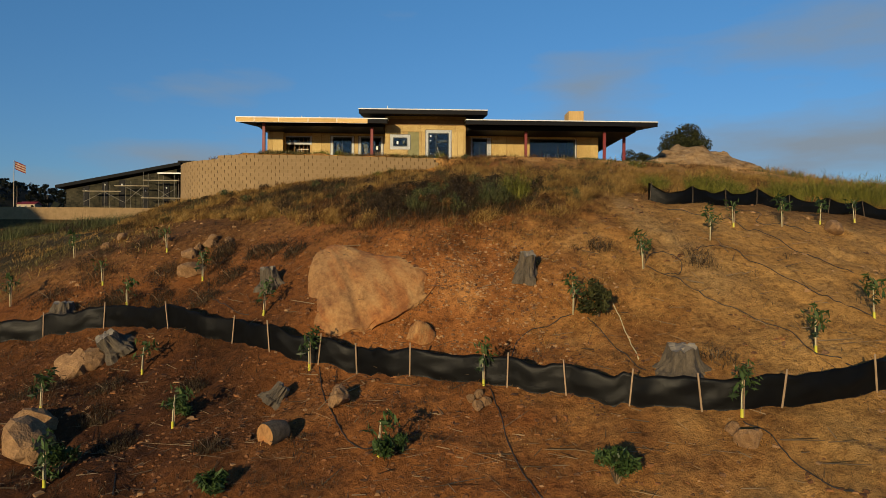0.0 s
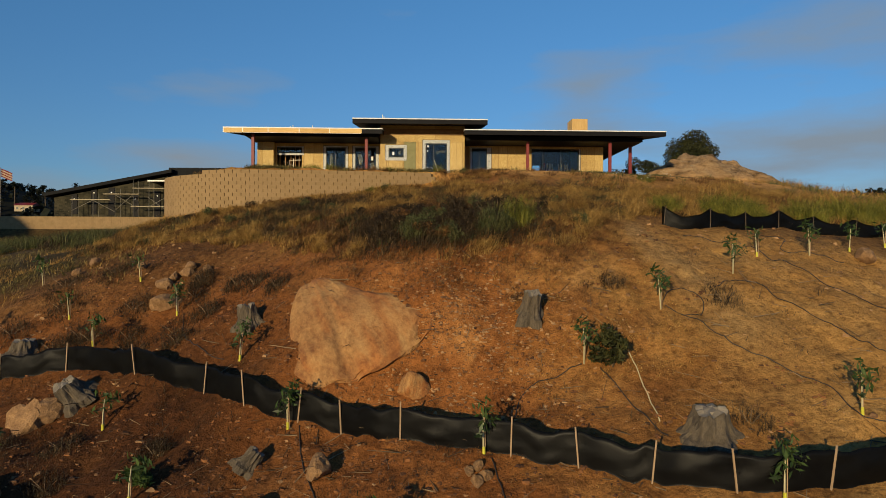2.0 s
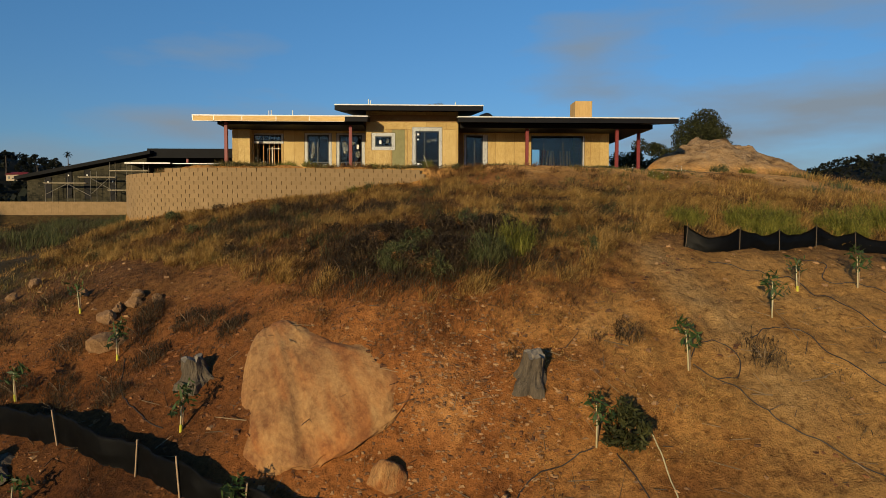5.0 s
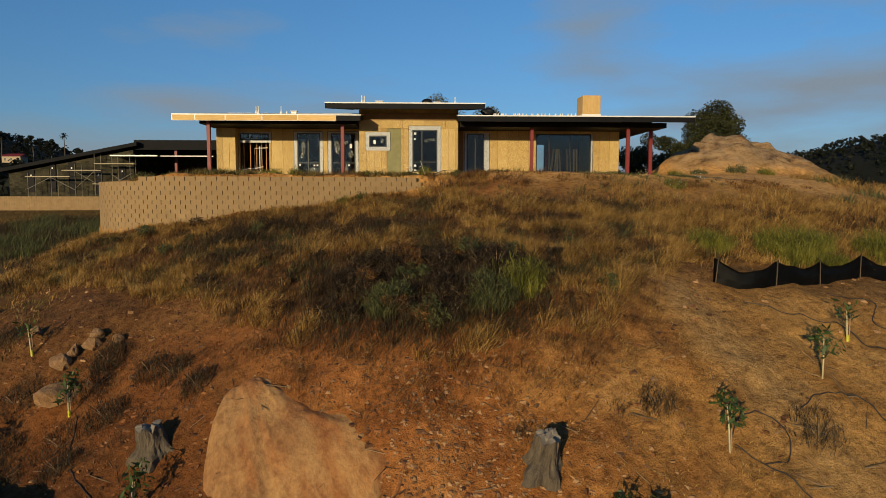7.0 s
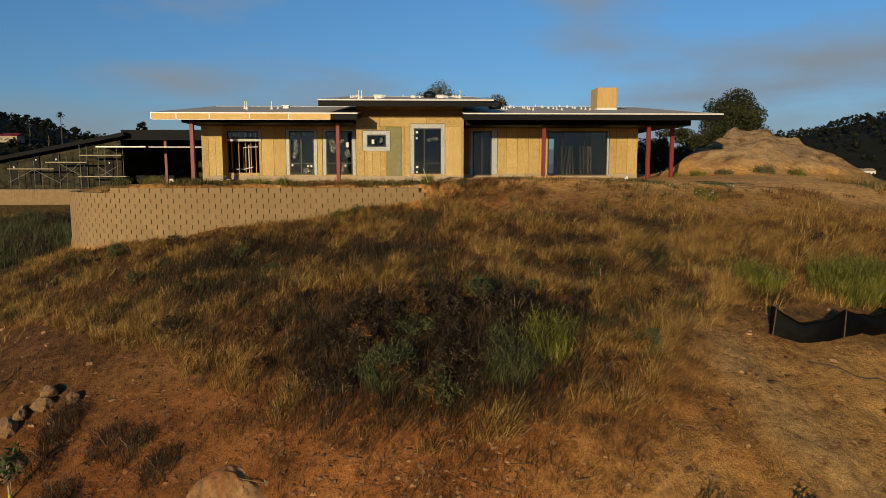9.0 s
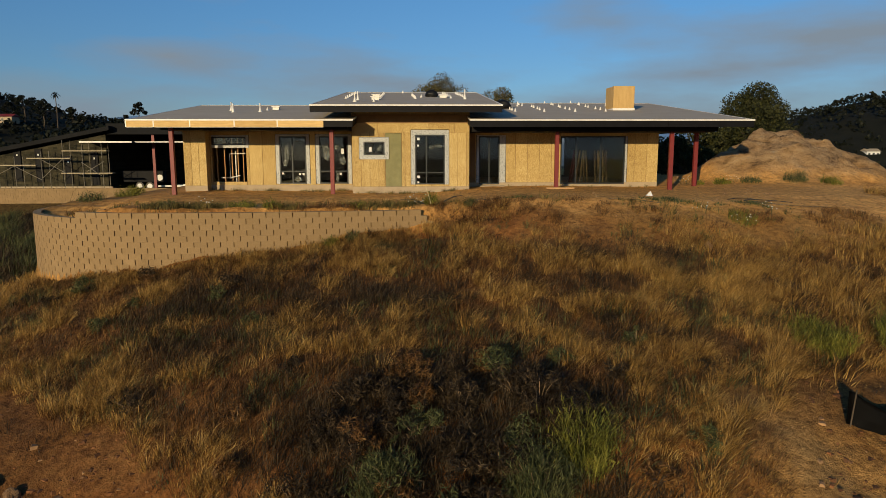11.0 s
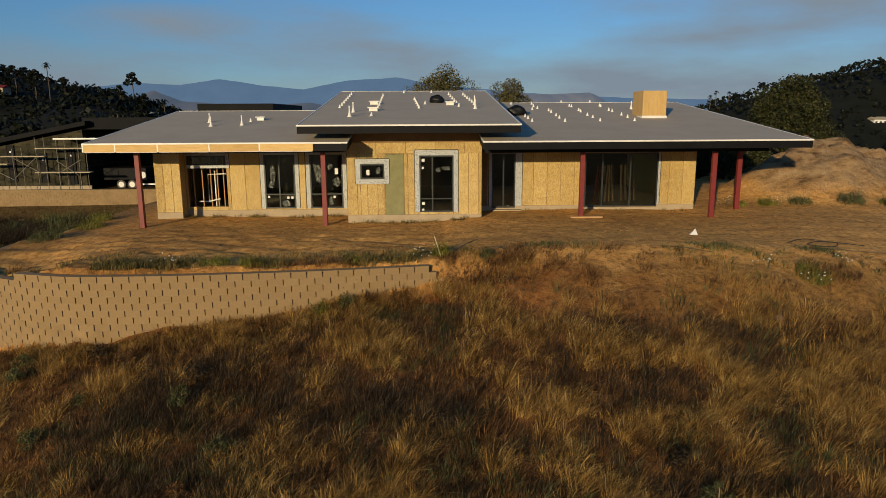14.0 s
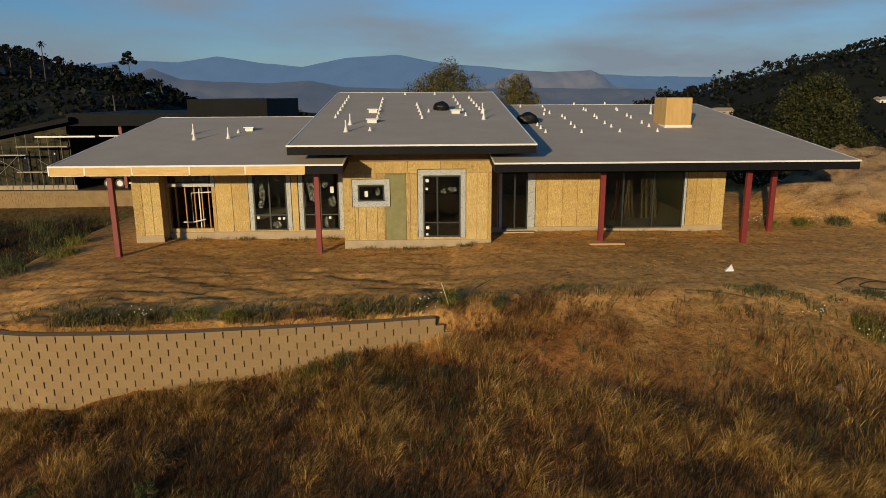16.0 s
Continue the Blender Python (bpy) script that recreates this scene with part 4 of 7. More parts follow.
def leafy(name, dark, mid, light, rough=0.6, spread=0.9):
    """Foliage: each leaf or blade takes its own tone, and lets some light through."""
    m, nt, b = nodes_of(name)
    geo = nt.nodes.new("ShaderNodeNewGeometry")
    n1, n2 = noise_node(nt, 0.6, 4, 0.6), noise_node(nt, 2.6, 3, 0.6)
    v = math_node(nt, "ADD", math_node(nt, "MULTIPLY", geo.outputs["Random Per Island"], spread * 0.45), math_node(nt, "MULTIPLY", n1.outputs["Fac"], 0.4))
    v = math_node(nt, "ADD", v, math_node(nt, "MULTIPLY", math_node(nt, "SUBTRACT", n2.outputs["Fac"], 0.5), 1.3))
    col = ramp_node(nt, v, [(0.12, dark), (0.42, mid), (0.8, light)])
    nt.links.new(col, b.inputs["Base Color"])
    b.inputs["Roughness"].default_value = rough
    b.inputs["Specular IOR Level"].default_value = 0.2
    tr = nt.nodes.new("ShaderNodeBsdfTranslucent")
    nt.links.new(col, tr.inputs["Color"])
    mx = nt.nodes.new("ShaderNodeMixShader")
    mx.inputs[0].default_value = 0.25
    nt.links.new(b.outputs[0], mx.inputs[1]), nt.links.new(tr.outputs[0], mx.inputs[2])
    nt.links.new(mx.outputs[0], nt.nodes["Material Output"].inputs["Surface"])
    return m


M_DRY = leafy("dry_grass", (0.075, 0.037, 0.011), (0.29, 0.165, 0.043), (0.6, 0.39, 0.122))
M_BROWN = leafy("brown_weeds", (0.042, 0.02, 0.008), (0.15, 0.074, 0.024), (0.33, 0.18, 0.058))
M_BRUSH = leafy("dark_brush", (0.012, 0.0085, 0.0055), (0.044, 0.030, 0.016), (0.145, 0.098, 0.047))
M_SAGE = leafy("green_brush", (0.035, 0.042, 0.016), (0.085, 0.095, 0.035), (0.17, 0.165, 0.06))
M_STRAW = leafy("pale_straw", (0.12, 0.064, 0.018), (0.36, 0.21, 0.056), (0.66, 0.45, 0.16))
M_MIX = leafy("straw_and_green", (0.04, 0.038, 0.013), (0.15, 0.12, 0.037), (0.36, 0.25, 0.085))
M_MUSTARD = leafy("mustard_weeds", (0.05, 0.055, 0.010), (0.15, 0.15, 0.025), (0.32, 0.295, 0.055))
M_LEAF = leafy("dark_green_leaves", (0.02, 0.035, 0.01), (0.045, 0.08, 0.022), (0.11, 0.16, 0.05), 0.45)
M_OAK = leafy("oak_leaves", (0.014, 0.016, 0.006), (0.040, 0.044, 0.014), (0.095, 0.092, 0.03))
M_OLIVE = leafy("olive_leaves", (0.045, 0.04, 0.012), (0.11, 0.095, 0.03), (0.2, 0.165, 0.06))
# Cloud shade on the far ridges is put into these near-black leaf tones.
M_FARWOOD = leafy("shaded_far_scrub", (0.005, 0.0065, 0.004), (0.0095, 0.012, 0.0065), (0.018, 0.021, 0.01))
M_FLOWER = surface("white_flowers", (0.6, 0.58, 0.5), (0.8, 0.78, 0.7), 5, 40, 0.7, 0, 0)

rng = np.random.default_rng(7)


# ---- foliage helpers ----
def blade_arrays(x, y, z, h, width, lean, wind=(0.35, 0.12), way=None):
    """Leaning blades, each a bent slender strip, from base points."""
    n = len(x)
    a = rng.uniform(0, 2 * np.pi, n)
    dx, dy = np.cos(a), np.sin(a)
    la = rng.uniform(0, 2 * np.pi, n) if way is None else way + rng.normal(0, 0.35, n)
    lean = lean * rng.uniform(0.4, 1.55, n)
    lx, ly = (np.cos(la) * lean + wind[0] * lean) * h, (np.sin(la) * lean + wind[1] * lean) * h
    base, w = np.column_stack([x, y, z]), (width * rng.uniform(0.6, 1.3, n))[:, None]
    side = np.column_stack([dx, dy, 0 * dx]) * w
    mid = base + np.column_stack([lx * 0.38, ly * 0.38, h * np.clip(0.68 - 0.1 * lean, 0.4, 0.7)])
    tip = base + np.column_stack([lx, ly, h * np.clip(1.02 - 0.3 * lean ** 2, 0.25, 1)])
    v = np.stack([base - side, base + side, mid + side * 0.8, mid - side * 0.8, tip], 1).reshape(-1, 3)
    k = np.arange(n)[:, None] * 5
    f = np.concatenate([k + np.array([[0, 1, 2]]), k + np.array([[0, 2, 3]]), k + np.array([[3, 2, 4]])], 0)
    return v, f


def tufts(name, px, py, blades, spread, h, width, lean, material, label, sink=0.04):
    """One mass of grass: tufts at the points given, each of several blades."""
    n = len(px)
    tall = h * np.ones(n) * rng.uniform(0.55, 1.25, n)
    r, a = spread * np.sqrt(rng.uniform(0, 1, (n, blades))), rng.uniform(0, 2 * np.pi, (n, blades))
    x, y = (px[:, None] + r * np.cos(a)).ravel(), (py[:, None] + r * np.sin(a)).ravel()
    hh = (tall[:, None] * rng.uniform(0.5, 1.15, (n, blades))).ravel()
    v, f = blade_arrays(x, y, height(x, y) - sink, hh, width, lean, (0.55, 0.1), way=a.ravel())
    ob = new(name, raw_mesh(name, v, f, material))
    return tagged(ob, label, "grass", kind="stuff")


def leaf_cloud(centres, radii, count, size, squash=0.8, shape=1.6):
    """Leaf quads strewn through balls: vertices and faces."""
    centres, radii = np.asarray(centres, float), np.asarray(radii, float)
    which = rng.choice(len(centres), count, p=radii ** 2 / (radii ** 2).sum())
    d = rng.normal(size=(count, 3))
    d /= np.linalg.norm(d, axis=1)[:, None]
    p = centres[which] + d * (radii[which] * rng.uniform(0.35, 1.08, count) ** 0.6)[:, None] * np.array([1, 1, squash])
    u = rng.normal(size=(count, 3))
    u /= np.linalg.norm(u, axis=1)[:, None]
    w = np.cross(u, rng.normal(size=(count, 3)))
    w /= np.linalg.norm(w, axis=1)[:, None] + 1e-9
    s = (size * rng.uniform(0.6, 1.3, count))[:, None]
    v = np.stack([p - u * s * shape / 2, p + w * s * 0.5, p + u * s * shape / 2, p - w * s * 0.5], 1).reshape(-1, 3)
    f = np.arange(count * 4).reshape(-1, 4)
    return v, f


def tree(name, x, y, tall, spread, material, label, leaves=5000, size=0.16, base=None, clumps=16, trunk=0.22, crown_low=0.35):
    """A tapered trunk that forks into limbs, with a ragged crown of leaf clumps."""
    t = tagged(empty(name, pose(x, y, ground_z(x, y) if base is None else base)), label, "tree")
    bm = bmesh.new()
    fork = tall * crown_low
    tube(bm, [(0, 0, -0.3), (0.04 * tall, 0.02, fork * 0.6), (0.02 * tall, 0.05, fork * 1.2)], [trunk, trunk * 0.8, trunk * 0.65], 9)
    centres, radii = [], []
    for k in range(clumps):
        a, q = 2.4 * k + rng.uniform(-0.4, 0.4), math.sqrt((k + 0.5) / clumps)
        rr = spread * q * rng.uniform(0.62, 1.12)
        zz = tall * (crown_low + (0.92 - crown_low) * (1 - 0.75 * q ** 2) * rng.uniform(0.75, 1.0)) - 0.06 * tall * q
        c = (rr * math.cos(a), rr * math.sin(a), zz)
        centres.append(c), radii.append(spread * rng.uniform(0.14, 0.4))
        if k % 2 == 0:
            tube(bm, [(0.02 * tall, 0.05, fork), (c[0] * 0.5, c[1] * 0.5, (fork + c[2]) * 0.55), c], [trunk * 0.4, trunk * 0.22, 0.02], 6)
    part("trunk", bm, M_TRUNK, t, smooth=True)
    v, f = leaf_cloud(centres, radii, leaves, size)
    crown = new("crown", raw_mesh("crown", v, f, material))
    crown.parent = t
    return t


def belt_low(x):
    """Lower edge of the grass belt."""
    return np.interp(x, [-17, -12, -9.5, -6.5, -3, 0.3, 2.4, 4.3, 6, 8, 12, 22], [31.5, 30.2, 28.3, 26.5, 22.9, 21.8, 22.0, 22.6, 25.2, 26.6, 27.4, 30])


def belt_high(x):
    return np.where(x < 0, pad_front(x) - 0.15, np.interp(x, [0, 3, 12, 22], [36.6, 37.2, 37.4, 40]))


def scatter(n, x0, x1, y0, y1):
    return rng.uniform(x0, x1, n), rng.uniform(y0, y1, n)


def in_belt(x, y, ragged=1.2):
    e = rough_noise(x, y, 2.2, 3) * ragged
    lane = np.abs(x - 7.3 + (y - 22) * 0.22 + 0.4 * e) < 0.9
    return ~(lane & (y < 26.2)) & (y > belt_low(x) + e) & (y < belt_high(x) - 0.1)


def brush_mask(x, y):
    """Where dark brush stands thickest."""
    m = bump_at(x, y, -0.4, 24.6, 3.3, 2.9, 1.3) + bump_at(x, y, -6.0, 29.0, 2.4, 1.2, 0.3) + bump_at(x, y, -8.5, 32.0, 5.0, 2.6, 0.55) + bump_at(x, y, -4.5, 29.0, 4.0, 2.5, 0.1) + bump_at(x, y, 6.0, 29.0, 2.6, 2.2, 0.35) + bump_at(x, y, 3.5, 33.6, 5.0, 1.0, 0.4) + bump_at(x, y, -1.2, 30.6, 2.2, 1.2, 0.55)
    return m + rough_noise(x, y, 2.4, 3) * 0.5


# dry grass over the upper slope
x, y = scatter(19000, -17, 22, 21, 38)
keep = in_belt(x, y)
x, y = x[keep], y[keep]
b = brush_mask(x, y)
upper = np.clip((y - 32.8) / 2.6, 0, 1) * np.clip((x - 0.5) / 2, 0, 1)
dry = (b < rng.uniform(0.15, 0.75, len(x))) & (upper < rng.uniform(0.05, 1.0, len(x)))
tone, clump = rough_noise(x, y, 3.1, 3), rough_noise(x + 31, y * 0.85, 0.75, 2)
gold = dry & (clump + 0.35 * tone > rng.normal(0.02, 0.055, len(x)))
tall = 0.52 * (0.8 + 1.4 * np.clip(clump, -0.3, 0.5))
tufts("dry_grass", x[gold], y[gold], 34, 0.14, tall[gold] * 0.78, 0.0052, 0.95, M_DRY, "golden dry wild grass on the upper slope")
tx, ty = scatter(5200, -17, 22, 21, 38)
ok = in_belt(tx, ty, 0.9) & (rough_noise(tx + 31, ty * 0.85, 0.75, 2) > rng.normal(0.2, 0.08, len(tx))) & (brush_mask(tx, ty) < 0.7) & (np.clip((ty - 33.5) / 2, 0, 1) * (tx > 1) < rng.uniform(0, 1, len(tx)))
fx = np.concatenate([rng.uniform(-13, -3.2, 60), rng.uniform(2.5, 7, 24)])
fy = belt_low(fx) + rng.uniform(-0.2, 0.9, 84)
tufts("straw_tussocks", np.concatenate([tx[ok], fx]), np.concatenate([ty[ok], fy]), 60, 0.16, 0.5, 0.0046, 0.95, M_STRAW, "pale straw-coloured grass tussocks on the upper slope")
gap = dry & ~gold & (clump < -0.04) & (rng.uniform(0, 1, len(x)) < 0.6)
rest = dry & ~gold & ~gap
tufts("brown_weeds", x[rest], y[rest], 22, 0.17, 0.34, 0.006, 0.8, M_BROWN, "red-brown withered weeds among the dry grass")
tufts("dark_weeds", x[gap], y[gap], 18, 0.22, 0.3, 0.007, 0.6, M_BRUSH, "low dark weeds between the grass tussocks")
x, y = scatter(5200, -9, 10, 22, 36.5)
keep = in_belt(x, y, 0.8) & (brush_mask(x, y) > rng.uniform(0.25, 0.8, len(x)))
tufts("dark_brush", x[keep], y[keep], 36, 0.3, 0.48, 0.006, 0.8, M_BRUSH, "dark dead brush thicket on the slope")
x, y = scatter(1500, -15, 9, 22, 36)
keep = in_belt(x, y, 0.8) & (rough_noise(x + 5, y, 2.0, 3) > 0.08)
tufts("green_brush", x[keep], y[keep], 34, 0.22, 0.36, 0.006, 0.8, M_SAGE, "grey-green low brush among dry grass")
# grass on the far left slope and behind the right fence
x, y = scatter(5600, -42, -12, 24, 69)
keep = (y > 24 - (x + 12) * 0.2) & ((y > 30 - (x + 17) * 0.9) | (x < -17)) & ~((x > -17) & (y > 36)) & (rough_noise(x, y, 5, 3) > -0.25)
x, y = x[keep], y[keep]
t1, t2 = rough_noise(x + 13, y, 3.4, 3) + rng.normal(0, 0.08, len(x)), rough_noise(x, y - 27, 2.6, 3) + rng.normal(0, 0.08, len(x))
dark, gold = t1 > 0.06, (t1 <= 0.06) & (t2 > 0.05)
tufts("left_slope_brush", x[dark], y[dark], 14, 0.4, 0.42, 0.012, 0.7, M_BRUSH, "dark dead brush in patches on the lower slope")
tufts("left_slope_straw", x[gold], y[gold], 14, 0.35, 0.34, 0.01, 0.9, M_DRY, "brown dry grass on the lower slope")
rest = ~dark & ~gold
tufts("left_slope_grass", x[rest], y[rest], 13, 0.4, 0.32, 0.012, 0.9, M_MIX, "green and straw grass on the lower slope")
x, y = scatter(2600, -34, -15.8, 41, 67)
keep = (x < np.interp(y, [p[1] for p in PAD_L], [p[0] for p in PAD_L]) + 0.2) & (rough_noise(x, y + 5, 2.2, 3) > -0.12)
lush = rough_noise(x + 8, y, 1.8, 2) > 0.02
tufts("edge_brush", x[keep & lush], y[keep & lush], 24, 0.34, 0.95, 0.012, 0.6, M_SAGE, "tall green brush along the pad's side")
tufts("edge_dead_brush", x[keep & ~lush], y[keep & ~lush], 20, 0.34, 0.8, 0.011, 0.6, M_BRUSH, "tall dark brush along the pad's side")
# grass right up to the foot of the block wall
x = rng.uniform(-16.2, -0.9, 860)
y = pad_front(x) - rng.uniform(0.12, 1.1, len(x))
pale = rough_noise(x + 3, y, 0.9, 2) > 0
tufts("wall_foot_grass", x[pale], y[pale], 34, 0.16, 0.36, 0.005, 0.9, M_DRY, "dry grass growing against the block wall")
tufts("wall_foot_weeds", x[~pale], y[~pale], 26, 0.18, 0.32, 0.005, 0.8, M_BROWN, "dark weeds growing against the block wall")
x, y = scatter(5000, 8, 40, 26, 44)
keep = (y > np.interp(x, [8, 12, 16, 40], [26.0, 26.6, 27.6, 31])) & (rough_noise(x, y, 4, 3) > -0.2) & ~((y > 36.5) & (x < 20))
green = rough_noise(x + 9, y, 2.5, 3) > 0.38
tufts("weedy_grass", x[keep & green], y[keep & green], 14, 0.3, 0.5, 0.011, 0.6, M_SAGE, "weedy green grass behind the silt fence")
tufts("fence_straw", x[keep & ~green], y[keep & ~green], 16, 0.22, 0.48, 0.008, 0.7, M_DRY, "dry straw grass behind the silt fence")
# sparse weeds on the bare bank below the pad, and on the pad
x, y = scatter(640, -12, 16, 34.0, 38.4)
keep = (rough_noise(x, y + 8, 1.6, 3) > 0.05) & (y > belt_high(x) - 2.6) & ((x > 0.4) | (y > pad_front(x) + 0.45))
tufts("bank_weeds", x[keep], y[keep], 16, 0.16, 0.27, 0.01, 0.6, M_MIX, "low green-brown weeds on the bare bank")
x, y = scatter(1700, 0.4, 18, 33.5, 38.2)
keep = (rough_noise(x + 14, y, 1.0, 3) > 0.1)
tufts("dark_bank_weeds", x[keep], y[keep], 16, 0.2, 0.26, 0.008, 0.6, M_BROWN, "dark brown weeds dotted over the bare bank")
x = rng.uniform(-13.5, -0.8, 620)
y = pad_front(x) + rng.uniform(0.2, 1.15, len(x))
keep = rough_noise(x, y, 1.4, 2) > -0.12
brown = keep & (rough_noise(x + 50, y, 1.2, 2) > 0.05)
keep &= ~brown
tufts("wall_top_brush", x[brown], y[brown], 22, 0.18, 0.3, 0.006, 0.7, M_BROWN, "brown withered weeds along the top of the block wall")
tufts("wall_top_weeds", x[keep], y[keep], 20, 0.16, 0.27, 0.008, 0.6, M_MIX, "green and brown weeds along the top of the block wall")
x, y = rng.uniform(-0.2, 2.6, 150), rng.uniform(36.3, 38.2, 150)
dim = rough_noise(x, y, 0.7, 2) > -0.05
tufts("wall_end_brush", x[dim], y[dim], 20, 0.18, 0.26, 0.006, 0.7, M_BROWN, "brown weeds at the block wall's stepped end")
tufts("wall_end_grass", x[~dim], y[~dim], 24, 0.16, 0.26, 0.006, 0.8, M_DRY, "dry grass at the block wall's stepped end")
x, y = scatter(420, 0.5, 14, 37.9, 38.7)
x, y = x[rough_noise(x, y, 1.1, 2) > 0], y[rough_noise(x, y, 1.1, 2) > 0]
tufts("edge_weeds", x, y, 14, 0.16, 0.16, 0.012, 0.7, M_SAGE, "low green weeds along the pad's edge")
x = np.concatenate([rng.uniform(-11.2, -4.2, 46), rng.uniform(-3.9, 1.5, 34), rng.uniform(3.5, 11, 16)])
y = np.where(x < -4, 46.62, np.where(x < 1.6, 44.8, 46.55)) + rng.uniform(-0.35, 0.05, len(x))
tufts("foundation_weeds", x, y, 12, 0.13, 0.2, 0.01, 0.6, M_MIX, "small green weeds along the house's foundation")
# bare slope: fine straw litter
x, y = scatter(5200, -15, 16, 11, 27)
keep = (y < belt_low(x)) & (rough_noise(x, y, 2.0, 3) + 0.06 * np.clip(x, -4, 6) > 0.12) & ~((np.abs(x + 2.6) < 2.2) & (np.abs(y - 19.5) < 2.2))
tufts("straw_litter", x[keep], y[keep], 5, 0.2, 0.12, 0.006, 1.4, M_DRY, "thin straw litter on the bare slope")


x, y = scatter(3400, -17, 15, 10, 27)
keep = (y < belt_low(x)) & (rough_noise(x + 70, y, 1.3, 3) > 0.12)
tufts("slope_weeds", x[keep], y[keep], 9, 0.16, 0.15, 0.006, 0.9, M_BROWN, "small withered weeds on the bare slope")
x, y = scatter(4600, -17, 12, 9.5, 28)
keep = (y < belt_low(x)) & (rough_noise(x, y + 50, 1.1, 3) - 0.025 * np.clip(x, -7, 8) > 0.2)
tufts("dark_slope_weeds", x[keep], y[keep], 12, 0.18, 0.2, 0.006, 0.7, M_BRUSH, "dark dead weeds in the hollows of the red bank")
x, y = scatter(2600, 1.5, 7.5, 17.5, 24.5)
keep = (y < belt_low(x)) & (rough_noise(x + 20, y, 1.6, 3) > -0.05) & (x < 6.4 - (y - 22) * 0.22)
tufts("brown_litter", x[keep], y[keep], 8, 0.18, 0.13, 0.007, 1.2, M_DRY, "crushed brown straw below the grass")


x, y = scatter(4600, -5, 6.3, 18.5, 25)
below = belt_low(x) - y
keep = (below > -0.2) & (below < 2.6) & (rng.uniform(0, 1, len(x)) < 0.9 - 0.3 * below) & (rough_noise(x + 3, y, 0.9, 3) > -0.1)
tufts("fringe_weeds", x[keep], y[keep], 12, 0.16, 0.22, 0.006, 0.8, M_BROWN, "withered brown weeds thinning out below the grass")


def shrub(name, x, y, tall, wide, material, label, leaves=900, size=0.07, shape=2.6):
    """A leafy bush: forked stems and leaf clumps down to the ground."""
    t = tagged(empty(name, pose(x, y, ground_z(x, y))), label, "shrub")
    bm = bmesh.new()
    cs, rs = [], []
    for k in range(11):
        a = rng.uniform(0, 6.28)
        rr = wide * rng.uniform(0.1, 0.75)
        c = (rr * math.cos(a), rr * math.sin(a), tall * rng.uniform(0.12, 0.85) * (1.1 - 0.5 * rr / wide))
        tube(bm, [(0, 0, -0.08), (c[0] * 0.5, c[1] * 0.5, c[2] * 0.6), c], [0.016, 0.011, 0.004], 5)
        cs.append(c), rs.append(wide * rng.uniform(0.2, 0.36))
    part("stem", bm, M_TWIG, t)
    v, f = leaf_cloud(cs, rs, leaves, size, 0.9, shape)
    o = new("foliage", raw_mesh("foliage", v, f, material))
    o.parent = t
    return t


def fan_bush(name, x, y, tall, wide, material, label, stems=700, width=0.006):
    """A feathery bush: thin stems that fan out from the root, each with fine side shoots."""
    t = tagged(empty(name, pose(x, y, ground_z(x, y))), label, "shrub")
    n = stems
    r, a = wide * 0.8 * np.sqrt(rng.uniform(0, 1, n)), rng.uniform(0, 6.283, n)
    bx, by = r * np.cos(a), r * np.sin(a)
    bz = height(bx + x, by + y) - ground_z(x, y) - 0.05
    h = tall * rng.uniform(0.4, 1.1, n) * (1.05 - 0.55 * (r / wide) ** 2) * (1 + 0.5 * rough_noise(bx * 1.0 + x * 3, by + y * 3, 0.4, 2))
    v, f = blade_arrays(bx, by, bz, h, width, 0.55, (0.1, 0.05))
    m = n * 2
    k = rng.integers(0, n, m)
    q = rng.uniform(0.35, 1.0, m)
    tip = v.reshape(n, 5, 3)[:, 4]
    base = v.reshape(n, 5, 3)[:, 0]
    p = base[k] * (1 - q)[:, None] + tip[k] * q[:, None]
    v2, f2 = blade_arrays(p[:, 0], p[:, 1], p[:, 2], 0.22 * tall * rng.uniform(0.4, 1.0, m), width * 1.2, 1.0, (0, 0))
    o = new("foliage", raw_mesh("foliage", np.concatenate([v, v2]), np.concatenate([f, f2 + len(v)]), material))
    o.parent = t
    bm = bmesh.new()
    for j in range(6):
        b = 1.05 * j
        tube(bm, [(0, 0, -0.08), (0.25 * wide * math.cos(b), 0.25 * wide * math.sin(b), tall * 0.3), (0.5 * wide * math.cos(b), 0.5 * wide * math.sin(b), tall * 0.62)], [0.012, 0.008, 0.003], 5)
    part("stem", bm, M_TWIG, t)
    return t


for x, y, h, w in ((9.1, 28.2, 0.8, 0.8), (11.6, 28.2, 1.05, 1.1), (13.0, 29.2, 0.8, 0.8), (15.3, 28.9, 1.05, 1.05), (17.9, 30.2, 1.3, 1.3), (20.6, 31.0, 1.5, 1.4), (23.8, 32.5, 1.5, 1.6), (12.6, 27.3, 0.6, 0.5)):
    tagged(fan_bush("mustard_bush", x, y, h, w, M_MUSTARD, "yellow-green feathery mustard bush behind the silt fence", 1500), group="mustard bushes")
for x, y, h, w in ((2.5, 23.9, 1.0, 0.55), (-1.0, 23.4, 0.8, 0.5), (1.6, 23.2, 0.8, 0.6)):
    tagged(fan_bush("green_shrub", x, y, h, w, M_MUSTARD if x > 2 else M_SAGE, "green feathery shrub in dark brush", 700), group="shrubs in the brush")
